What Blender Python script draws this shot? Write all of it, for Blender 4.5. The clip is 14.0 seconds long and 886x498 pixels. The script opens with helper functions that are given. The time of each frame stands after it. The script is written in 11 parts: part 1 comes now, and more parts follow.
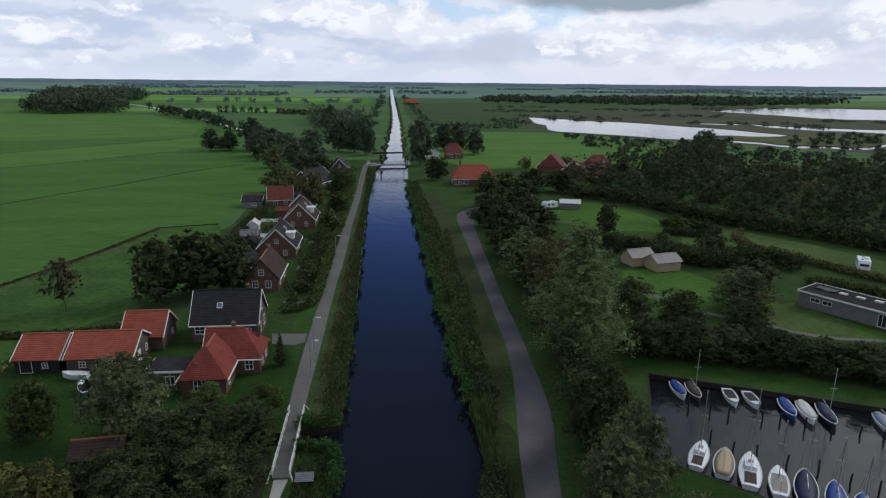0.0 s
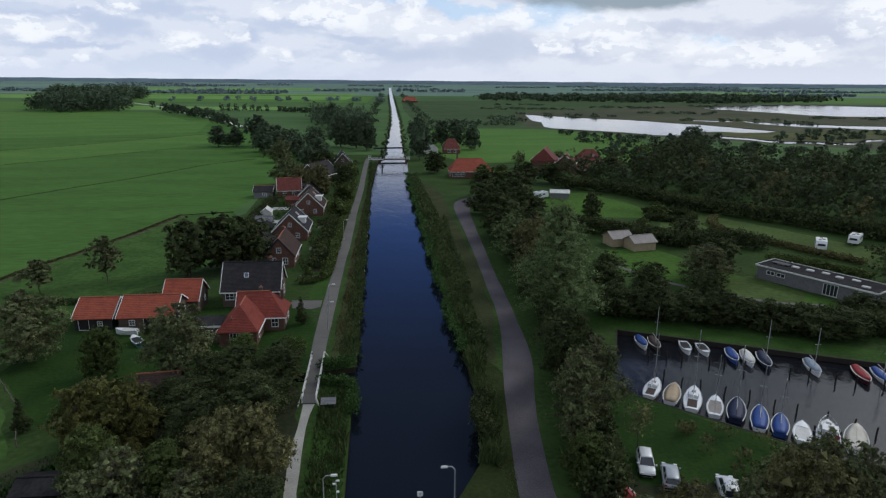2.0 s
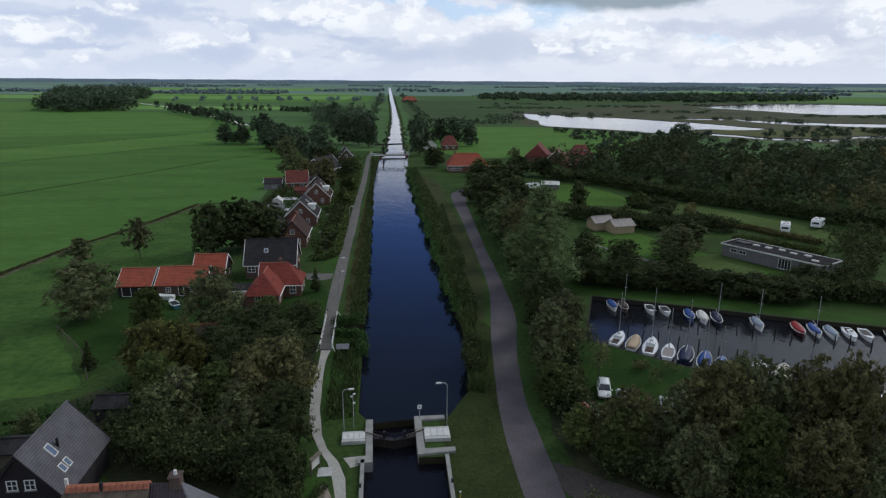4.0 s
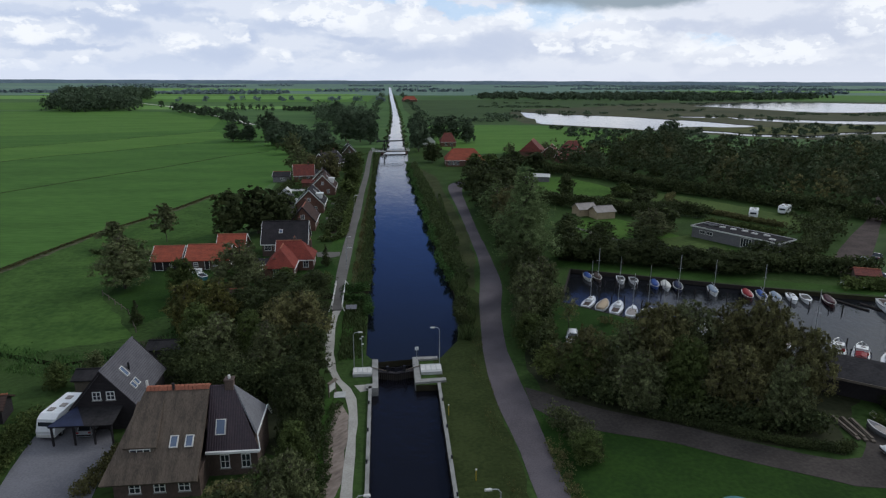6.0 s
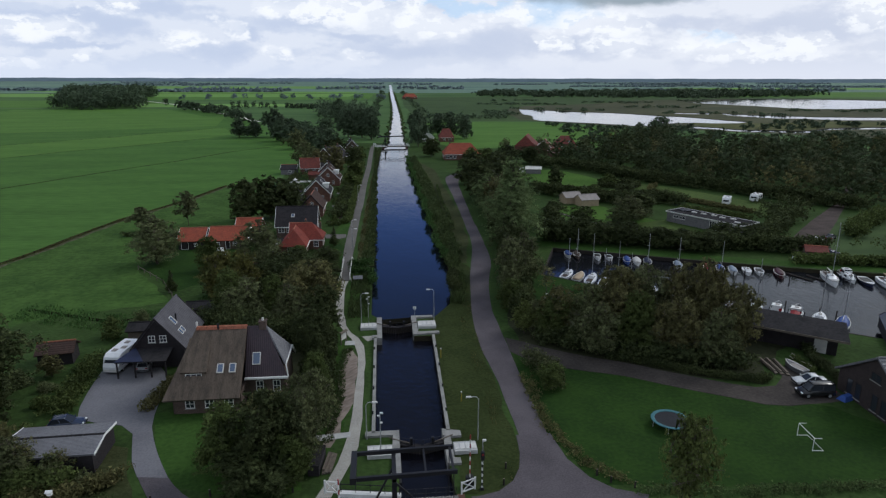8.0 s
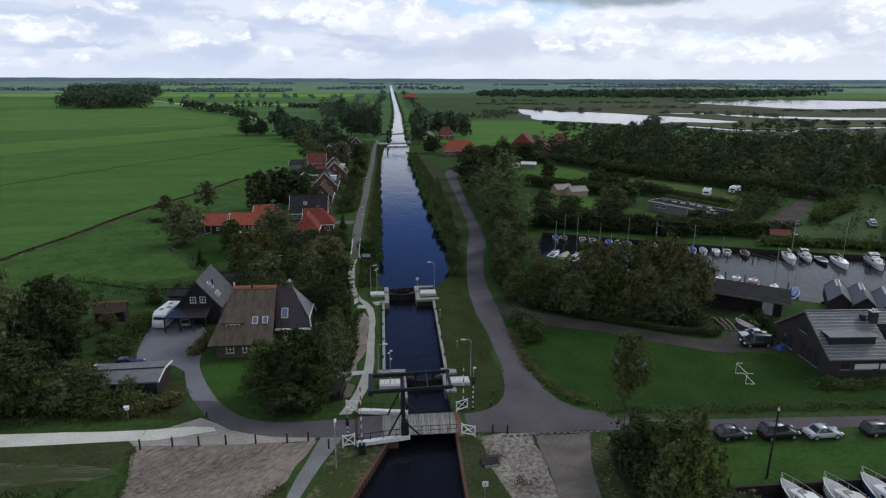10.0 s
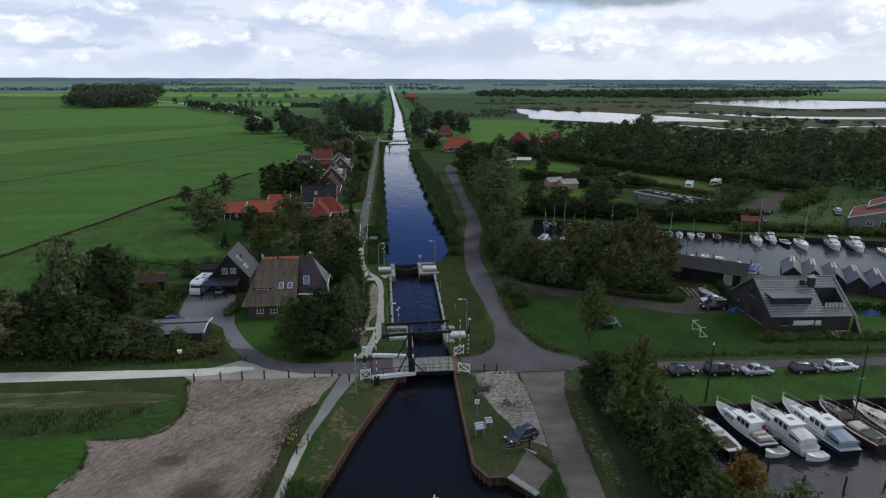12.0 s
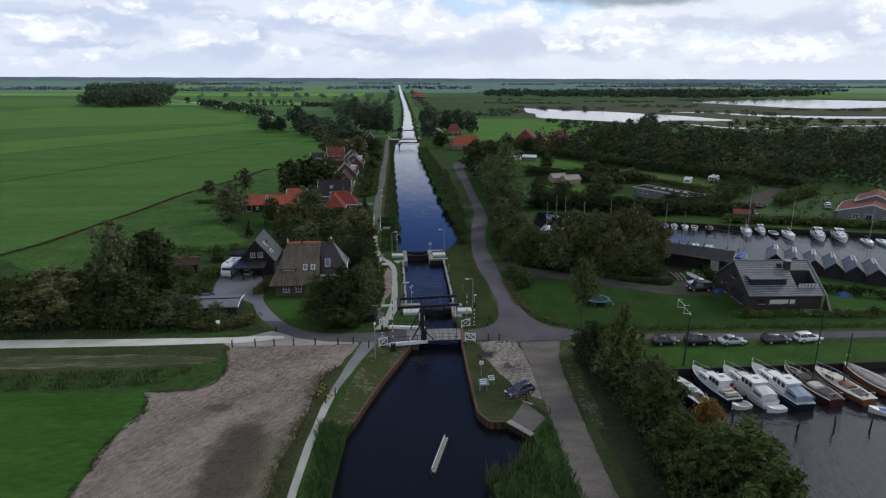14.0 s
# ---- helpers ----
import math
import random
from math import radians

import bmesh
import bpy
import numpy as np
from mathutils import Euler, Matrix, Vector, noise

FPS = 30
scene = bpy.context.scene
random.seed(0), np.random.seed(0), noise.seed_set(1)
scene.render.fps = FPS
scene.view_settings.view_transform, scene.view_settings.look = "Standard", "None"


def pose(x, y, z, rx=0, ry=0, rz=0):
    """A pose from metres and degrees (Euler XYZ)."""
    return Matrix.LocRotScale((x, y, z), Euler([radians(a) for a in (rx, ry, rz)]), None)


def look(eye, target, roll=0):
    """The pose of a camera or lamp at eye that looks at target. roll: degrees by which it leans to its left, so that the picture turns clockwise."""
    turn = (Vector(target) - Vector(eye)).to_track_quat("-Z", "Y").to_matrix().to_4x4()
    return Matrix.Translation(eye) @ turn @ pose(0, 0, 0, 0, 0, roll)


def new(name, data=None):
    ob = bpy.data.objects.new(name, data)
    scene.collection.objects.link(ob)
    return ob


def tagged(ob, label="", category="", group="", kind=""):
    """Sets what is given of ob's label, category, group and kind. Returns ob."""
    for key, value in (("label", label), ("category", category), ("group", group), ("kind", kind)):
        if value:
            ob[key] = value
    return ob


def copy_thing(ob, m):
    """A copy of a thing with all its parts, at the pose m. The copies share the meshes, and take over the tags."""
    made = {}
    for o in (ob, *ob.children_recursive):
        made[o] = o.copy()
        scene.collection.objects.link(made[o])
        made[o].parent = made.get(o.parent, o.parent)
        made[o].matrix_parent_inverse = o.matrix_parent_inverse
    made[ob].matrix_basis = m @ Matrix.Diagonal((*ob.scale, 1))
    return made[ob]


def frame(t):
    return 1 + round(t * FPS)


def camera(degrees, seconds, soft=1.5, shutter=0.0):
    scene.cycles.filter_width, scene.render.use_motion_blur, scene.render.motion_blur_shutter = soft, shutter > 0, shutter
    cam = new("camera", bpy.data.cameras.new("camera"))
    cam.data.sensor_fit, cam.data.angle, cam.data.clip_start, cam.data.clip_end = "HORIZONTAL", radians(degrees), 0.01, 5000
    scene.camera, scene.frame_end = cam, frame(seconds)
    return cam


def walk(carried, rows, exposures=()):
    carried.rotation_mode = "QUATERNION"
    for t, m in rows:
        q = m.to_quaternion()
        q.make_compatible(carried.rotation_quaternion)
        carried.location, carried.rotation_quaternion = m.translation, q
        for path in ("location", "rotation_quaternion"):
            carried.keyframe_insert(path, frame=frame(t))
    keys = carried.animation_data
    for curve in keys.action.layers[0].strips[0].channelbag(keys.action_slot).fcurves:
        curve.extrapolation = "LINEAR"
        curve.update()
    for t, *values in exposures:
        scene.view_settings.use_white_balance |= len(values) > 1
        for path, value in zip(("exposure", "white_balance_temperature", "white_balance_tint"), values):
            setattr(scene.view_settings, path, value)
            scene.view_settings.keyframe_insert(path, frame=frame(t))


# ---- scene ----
cam = camera(70.0, 14.0, soft=1.25)
PATH = [
    (0, (0.23, 12.918, 38.242), (0.421, 14.841, 37.728), 0.6),
    (0.5, (-0.104, 9.511, 38.105), (0.088, 11.435, 37.592), 0.6),
    (1, (-0.455, 5.733, 38.2), (-0.262, 7.655, 37.684), 0.5),
    (1.5, (-0.662, 2.16, 38.184), (-0.468, 4.082, 37.667), 0.5),
    (2, (-1.036, -1.71, 38.233), (-0.841, 0.212, 37.714), 0.5),
    (2.5, (-1.245, -5.402, 37.999), (-1.051, -3.48, 37.482), 0.4),
    (3, (-1.46, -9.248, 37.944), (-1.265, -7.326, 37.426), 0.4),
    (5.5, (-2.341, -28.204, 37.585), (-2.146, -26.282, 37.066), 0.3),
    (6, (-2.376, -32.257, 37.563), (-2.183, -30.335, 37.044), 0.2),
    (6.5, (-2.417, -36.094, 37.725), (-2.225, -34.173, 37.202), 0.2),
    (7, (-2.47, -40.127, 37.641), (-2.279, -38.206, 37.119), 0.1),
    (7.5, (-2.61, -43.827, 37.72), (-2.419, -41.907, 37.196), 0.1),
    (8, (-2.85, -47.791, 37.808), (-2.659, -45.871, 37.282), 0.1),
    (10.5, (-4.526, -66.399, 37.6), (-4.335, -64.478, 37.075), 0.2),
    (11, (-4.91, -70.268, 37.565), (-4.718, -68.347, 37.039), 0.2),
    (11.5, (-5.268, -73.781, 37.591), (-5.076, -71.861, 37.065), 0.1),
    (12, (-5.685, -77.466, 37.52), (-5.493, -75.546, 36.996), 0.2),
    (12.5, (-5.958, -80.846, 37.511), (-5.769, -78.925, 36.987), 0.2),
    (13, (-6.349, -84.177, 37.595), (-6.162, -82.256, 37.071), 0.2),
    (13.5, (-6.641, -86.684, 37.715), (-6.461, -84.763, 37.19), 0.3),
    (14, (-6.924, -88.129, 37.861), (-6.756, -86.207, 37.335), 0.2),
]
walk(cam, [(t, look(eye, target, roll)) for t, eye, target, roll in PATH], exposures=[(0, -0.14, 6020, 10), (7, -0.12, 6020, 10), (11, -0.04, 6020, 10), (14, -0.04, 6020, 10)])


# ---- world and light ----
SUN_EL, SUN_AZ = radians(38), radians(62)      # azimuth from north (+y) towards east (+x)
world = bpy.data.worlds.new("world")
scene.world = world
world.use_nodes = True
wt = world.node_tree
wt.nodes.clear()


def wnode(kind):
    return wt.nodes.new(kind)


def wmath(op, a, b=None, clamp=False):
    n = wnode("ShaderNodeMath")
    n.operation, n.use_clamp = op, clamp
    for i, v in enumerate((a, b)):
        if v is None:
            continue
        if isinstance(v, (int, float)):
            n.inputs[i].default_value = v
        else:
            wt.links.new(v, n.inputs[i])
    return n.outputs[0]


def wmix(fac, a, b):
    n = wnode("ShaderNodeMix")
    n.data_type = "RGBA"
    for sock, v in ((n.inputs[0], fac), (n.inputs[6], a), (n.inputs[7], b)):
        if isinstance(v, (int, float)):
            sock.default_value = v
        elif isinstance(v, tuple):
            sock.default_value = (*v, 1)
        else:
            wt.links.new(v, sock)
    return n.outputs[2]


def wnoise(vec, scale, detail, rough, stretch=(1, 1, 1), shift=(0, 0, 0)):
    m = wnode("ShaderNodeMapping")
    m.inputs["Scale"].default_value = stretch
    m.inputs["Location"].default_value = shift
    wt.links.new(vec, m.inputs["Vector"])
    n = wnode("ShaderNodeTexNoise")
    n.inputs["Scale"].default_value, n.inputs["Detail"].default_value, n.inputs["Roughness"].default_value = scale, detail, rough
    wt.links.new(m.outputs[0], n.inputs["Vector"])
    return n.outputs[0]


def wstep(v, lo, hi):
    n = wnode("ShaderNodeMapRange")
    n.interpolation_type = "SMOOTHSTEP"
    n.inputs[1].default_value, n.inputs[2].default_value = lo, hi
    wt.links.new(v, n.inputs[0])
    return n.outputs[0]


sky = wnode("ShaderNodeTexSky")
sky.sky_type, sky.sun_disc, sky.sun_elevation, sky.sun_rotation = "NISHITA", False, SUN_EL, SUN_AZ
skyc = wnode("ShaderNodeVectorMath")
skyc.operation = "MULTIPLY"
skyc.inputs[1].default_value = (0.036, 0.050, 0.098)
wt.links.new(sky.outputs[0], skyc.inputs[0])
way = wnode("ShaderNodeTexCoord").outputs["Generated"]
sep = wnode("ShaderNodeSeparateXYZ")
wt.links.new(way, sep.inputs[0])
up = wmath("MAXIMUM", sep.outputs[2], 0.0)
# cloud deck: heaped cumulus lit from above, with soft blue-grey bases
big = wnoise(way, 9.0, 7, 0.54, (1, 1, 2.3), (0.35, 0.2, 0.1))
above = wnoise(way, 9.0, 7, 0.54, (1, 1, 2.3), (0.35, 0.2, 0.145))
wide = wnoise(way, 2.6, 3, 0.5, (1, 1, 4.5), (2.3, 0.7, 0.4))
fine = wnoise(way, 15.0, 6, 0.6, (1, 1, 1.6), (1.7, 0.4, 0.6))
veil = wnoise(way, 2.0, 4, 0.5, (1, 1, 9), (4.1, 2.2, 0.3))
lump = wmath("ADD", wmath("MULTIPLY", big, 0.70), wmath("MULTIPLY", fine, 0.38))
relief = wmath("MULTIPLY", wmath("SUBTRACT", big, above), 2.6)
bright = wstep(wmath("ADD", wmath("ADD", wmath("MULTIPLY", wide, 0.55), wmath("MULTIPLY", lump, 0.45)), relief), 0.27, 0.66)
curl = wnoise(way, 30.0, 7, 0.62, (1, 1, 1.5), (3.1, 0.9, 1.6))
puff = wnoise(way, 26.0, 6, 0.6, (1, 1, 1.7), (0.2, 5.3, 2.9))
puff_above = wnoise(way, 26.0, 6, 0.6, (1, 1, 1.7), (0.2, 5.3, 2.918))
warp_x = wmath("ADD", sep.outputs[0], wmath("ADD", wmath("MULTIPLY", wmath("SUBTRACT", fine, 0.5), 0.11), wmath("MULTIPLY", wmath("SUBTRACT", curl, 0.5), 0.07)))
warp_z = wmath("ADD", sep.outputs[2], wmath("ADD", wmath("MULTIPLY", wmath("SUBTRACT", big, 0.5), 0.04), wmath("MULTIPLY", wmath("SUBTRACT", puff, 0.5), 0.035)))
front = wstep(sep.outputs[1], 0.1, 0.4)


def clouds(places, soft):
    """One mask for a scatter of clouds. places: middle and half size, eastwards and upwards, on the unit sphere."""
    near = None
    for x, z, a, b in places:
        u = wmath("DIVIDE", wmath("SUBTRACT", warp_x, x), a)
        v = wmath("DIVIDE", wmath("SUBTRACT", warp_z, z), b)
        d = wmath("ADD", wmath("MULTIPLY", u, u), wmath("MULTIPLY", v, v))
        near = d if near is None else wmath("MINIMUM", near, d)
    return wmath("MULTIPLY", wstep(near, 1.5, soft), front)


HEAPS = [(-0.437, 0.061, 0.055, 0.0136), (-0.377, 0.082, 0.025, 0.0083), (-0.066, 0.095, 0.078, 0.026), (-0.138, 0.0945, 0.032, 0.0136), (0.046, 0.087, 0.027, 0.028), (-0.211, 0.064, 0.018, 0.0137), (-0.265, 0.051, 0.022, 0.0105),
         (-0.391, 0.031, 0.012, 0.010), (-0.145, 0.0386, 0.032, 0.011), (-0.027, 0.030, 0.034, 0.008), (0.195, 0.088, 0.050, 0.014), (0.333, 0.076, 0.086, 0.020), (0.344, 0.043, 0.051, 0.019), (0.479, 0.046, 0.077, 0.018)]
HEAPS_EAST = [(0.547, 0.045, 0.032, 0.016), (0.613, 0.084, 0.032, 0.026), (0.262, 0.045, 0.019, 0.016), (0.508, 0.032, 0.073, 0.010), (-0.341, 0.094, 0.019, 0.007), (0.092, 0.076, 0.067, 0.011), (-0.454, 0.018, 0.034, 0.007)]
BANKS = [(-0.345, 0.061, 0.060, 0.016), (-0.43, 0.072, 0.071, 0.008), (-0.286, 0.0885, 0.064, 0.010), (-0.103, 0.0756, 0.078, 0.011), (-0.043, 0.058, 0.059, 0.008), (-0.187, 0.059, 0.026, 0.0107), (0.177, 0.0405, 0.082, 0.027),
         (0.31, 0.041, 0.042, 0.0205), (0.405, 0.075, 0.085, 0.012), (0.555, 0.063, 0.097, 0.0224), (-0.227, 0.031, 0.046, 0.0185), (0.041, 0.037, 0.077, 0.018), (-0.40, 0.0405, 0.082, 0.0064), (0.531, 0.038, 0.034, 0.010)]
GAPS = [(0.002, 0.109, 0.038, 0.0084), (0.259, 0.092, 0.058, 0.020), (0.133, 0.098, 0.049, 0.008), (0.083, 0.104, 0.033, 0.007), (0.467, 0.059, 0.025, 0.006)]
east = wstep(sep.outputs[0], -0.35, 0.55)
haze = wmix(east, (0.83, 0.875, 0.965), (0.93, 0.94, 0.985))
bank_tone = wmix(east, (0.66, 0.73, 0.88), (0.72, 0.76, 0.87))
shade = wmix(wmath("MULTIPLY", wmath("SUBTRACT", 1.0, bright), 0.42), wmix(wmath("MULTIPLY", bright, 0.35), haze, (1.04, 1.04, 1.06)), bank_tone)
shade = wmix(wmath("MULTIPLY", clouds(BANKS, 0.0), 0.85), shade, bank_tone)
shade = wmix(wmath("MULTIPLY", clouds(GAPS, 0.3), 0.75), shade, (0.62, 0.82, 1.03))
lit = wstep(wmath("ADD", wmath("MULTIPLY", wmath("SUBTRACT", puff, puff_above), 3.2), puff), 0.30, 0.62)
heaped = wmath("MAXIMUM", clouds(HEAPS, 0.1), clouds(HEAPS_EAST, 0.1))
shade = wmix(wmath("MULTIPLY", heaped, wmath("ADD", wmath("MULTIPLY", lit, 0.6), 0.36)), shade, (1.15, 1.14, 1.12))
low = wstep(up, 0.034, 0.0)
shade = wmix(wmath("MULTIPLY", low, wmath("ADD", wmath("MULTIPLY", veil, 0.7), 0.35), clamp=True), shade, wmix(east, (0.83, 0.88, 0.99), (0.93, 0.94, 1.0)))
# one heavy grey cloud to the north-east
gx = wmath("DIVIDE", wmath("SUBTRACT", sep.outputs[0], 0.372), 0.20)
gz = wmath("DIVIDE", wmath("SUBTRACT", sep.outputs[2], 0.153), 0.058)
gd = wmath("ADD", wmath("SQRT", wmath("ADD", wmath("MULTIPLY", gx, gx), wmath("MULTIPLY", gz, gz))), wmath("MULTIPLY", wmath("SUBTRACT", big, 0.5), 0.9))
shade = wmix(wmath("MULTIPLY", wstep(gd, 1.08, 0.82), 0.92), shade, (0.36, 0.43, 0.47))
# unseen upper sky: blue gap ahead, inferred from the canal's reflection, closed cloud elsewhere
flat_len = wmath("SQRT", wmath("ADD", wmath("MULTIPLY", sep.outputs[0], sep.outputs[0]), wmath("MULTIPLY", sep.outputs[1], sep.outputs[1])))
side = wmath("DIVIDE", wmath("ABSOLUTE", sep.outputs[0]), wmath("MAXIMUM", flat_len, 0.001))
ahead = wmath("MULTIPLY", wstep(side, 0.55, 0.28), wstep(sep.outputs[1], 0.0, 0.2))
gap = wmath("MULTIPLY", ahead, wstep(up, 0.95, 0.80))
cover = wstep(wmath("SUBTRACT", wmath("ADD", lump, 0.14), wmath("MULTIPLY", gap, 0.42)), 0.40, 0.56)
# gap darkens with height to keep nearby water reflections dark
deep = wmix(wstep(up, 0.22, 0.52), skyc.outputs[0], (0.10, 0.14, 0.25))
high = wmix(cover, deep, wmix(bright, (0.35, 0.39, 0.45), (0.74, 0.79, 0.85)))
color = wmix(wstep(up, 0.11, 0.22), shade, high)
# bright patch round the hidden sun, out of view, added to brighten basin reflections
toward = wnode("ShaderNodeVectorMath")
toward.operation = "DOT_PRODUCT"
toward.inputs[1].default_value = (math.sin(SUN_AZ) * math.cos(SUN_EL), math.cos(SUN_AZ) * math.cos(SUN_EL), math.sin(SUN_EL))
wt.links.new(way, toward.inputs[0])
color = wmix(wmath("MULTIPLY", wstep(toward.outputs["Value"], 0.87, 0.99), wstep(up, 0.16, 0.30)), color, (1.9, 1.87, 1.8))
bg = wnode("ShaderNodeBackground")
wt.links.new(color, bg.inputs[0])
bg.inputs[1].default_value = 0.92
wt.links.new(bg.outputs[0], wnode("ShaderNodeOutputWorld").inputs[0])

sun = new("sun", bpy.data.lights.new("sun", "SUN"))
sun.data.energy, sun.data.angle, sun.data.color = 0.95, radians(14), (1.0, 0.96, 0.88)
sun.matrix_world = look((0, 0, 0), (-math.sin(SUN_AZ) * math.cos(SUN_EL), -math.cos(SUN_AZ) * math.cos(SUN_EL), -math.sin(SUN_EL)))

# ---- materials ----
def material(name, a, b=None, rough=0.85, scale=1.0, fine=None, bump=0.3, metal=0.0, spec=0.3, spread=0.0, island=0.0, detail=6.0, contrast=(0.35, 0.65), stripes=None, streak=None, turn=0.0):
    """Two-scale noise between colours a and b in real metres; spread: brightness variation from object to object; island: from leaf to leaf;
    stripes: (axis, per metre, depth) for courses of tiles or boards; streak: axis scaling of the noise, turned by degrees."""
    m = bpy.data.materials.new(name)
    m.use_nodes = True
    t = m.node_tree
    p = t.nodes["Principled BSDF"]
    p.inputs["Roughness"].default_value, p.inputs["Metallic"].default_value, p.inputs["Specular IOR Level"].default_value = rough, metal, spec
    b = b or tuple(0.72 * c for c in a)
    geo = t.nodes.new("ShaderNodeTexCoord")
    coord = geo.outputs["Object"]
    if streak:
        mp = t.nodes.new("ShaderNodeMapping")
        mp.vector_type = "TEXTURE"
        mp.inputs["Rotation"].default_value = (0, 0, math.radians(turn))
        mp.inputs["Scale"].default_value = tuple(1 / k for k in streak)
        t.links.new(coord, mp.inputs[0])
        coord = mp.outputs[0]

    def noise_tex(s, d):
        n = t.nodes.new("ShaderNodeTexNoise")
        n.inputs["Scale"].default_value, n.inputs["Detail"].default_value = s, d
        t.links.new(coord, n.inputs["Vector"])
        return n.outputs[0]

    coarse, small = noise_tex(scale, detail), noise_tex(fine or scale * 9, 4.0)
    add = t.nodes.new("ShaderNodeMath")
    add.operation = "MULTIPLY_ADD"
    t.links.new(small, add.inputs[0])
    add.inputs[1].default_value = 0.5
    half = t.nodes.new("ShaderNodeMath")
    half.operation = "MULTIPLY"
    t.links.new(coarse, half.inputs[0])
    half.inputs[1].default_value = 0.5
    t.links.new(half.outputs[0], add.inputs[2])
    ramp = t.nodes.new("ShaderNodeMapRange")
    ramp.interpolation_type = "SMOOTHSTEP"
    ramp.inputs[1].default_value, ramp.inputs[2].default_value = contrast
    t.links.new(add.outputs[0], ramp.inputs[0])
    mix = t.nodes.new("ShaderNodeMix")
    mix.data_type = "RGBA"
    mix.inputs[6].default_value, mix.inputs[7].default_value = (*a, 1), (*b, 1)
    t.links.new(ramp.outputs[0], mix.inputs[0])
    col = mix.outputs[2]
    height = small
    if stripes:
        axis, per, depth = stripes
        s = t.nodes.new("ShaderNodeSeparateXYZ")
        t.links.new(geo.outputs["Object"], s.inputs[0])
        mul = t.nodes.new("ShaderNodeMath")
        mul.operation = "MULTIPLY"
        t.links.new(s.outputs[axis], mul.inputs[0])
        mul.inputs[1].default_value = per
        fr = t.nodes.new("ShaderNodeMath")
        fr.operation = "PINGPONG"
        t.links.new(mul.outputs[0], fr.inputs[0])
        fr.inputs[1].default_value = 0.5
        hm = t.nodes.new("ShaderNodeMath")
        hm.operation = "MULTIPLY_ADD"
        t.links.new(fr.outputs[0], hm.inputs[0])
        hm.inputs[1].default_value = depth
        t.links.new(small, hm.inputs[2])
        height = hm.outputs[0]
        groove = t.nodes.new("ShaderNodeMapRange")
        groove.inputs[1].default_value, groove.inputs[2].default_value = 0.0, 0.16
        groove.inputs[3].default_value, groove.inputs[4].default_value = 0.45, 1.0
        t.links.new(fr.outputs[0], groove.inputs[0])
        sc = t.nodes.new("ShaderNodeVectorMath")
        sc.operation = "SCALE"
        t.links.new(col, sc.inputs[0])
        t.links.new(groove.outputs[0], sc.inputs["Scale"])
        col = sc.outputs[0]
    if spread or island:
        hsv = t.nodes.new("ShaderNodeHueSaturation")
        val = None
        for src, amount in ((t.nodes.new("ShaderNodeObjectInfo").outputs["Random"], spread), (t.nodes.new("ShaderNodeNewGeometry").outputs["Random Per Island"], island)):
            if not amount:
                continue
            r = t.nodes.new("ShaderNodeMapRange")
            r.inputs[3].default_value, r.inputs[4].default_value = 1 - amount, 1 + amount
            t.links.new(src, r.inputs[0])
            if val is None:
                val = r.outputs[0]
            else:
                mm = t.nodes.new("ShaderNodeMath")
                mm.operation = "MULTIPLY"
                t.links.new(val, mm.inputs[0])
                t.links.new(r.outputs[0], mm.inputs[1])
                val = mm.outputs[0]
        t.links.new(val, hsv.inputs["Value"])
        t.links.new(col, hsv.inputs["Color"])
        col = hsv.outputs[0]
    t.links.new(col, p.inputs["Base Color"])
    if bump:
        bn = t.nodes.new("ShaderNodeBump")
        bn.inputs["Strength"].default_value = bump
        bn.inputs["Distance"].default_value = 0.05
        t.links.new(height, bn.inputs["Height"])
        t.links.new(bn.outputs[0], p.inputs["Normal"])
    return m


def leafy(name, a, b, island=0.45, spread=0.22):
    m = material(name, a, b, rough=0.65, scale=0.35, bump=0.0, spec=0.03, spread=spread, island=island)
    t = m.node_tree
    p = t.nodes["Principled BSDF"]
    src = p.inputs["Base Color"].links[0].from_socket
    tr = t.nodes.new("ShaderNodeBsdfTranslucent")
    t.links.new(src, tr.inputs[0])
    mx = t.nodes.new("ShaderNodeMixShader")
    mx.inputs[0].default_value = 0.18
    t.links.new(p.outputs[0], mx.inputs[1])
    t.links.new(tr.outputs[0], mx.inputs[2])
    t.links.new(mx.outputs[0], t.nodes["Material Output"].inputs[0])
    return m


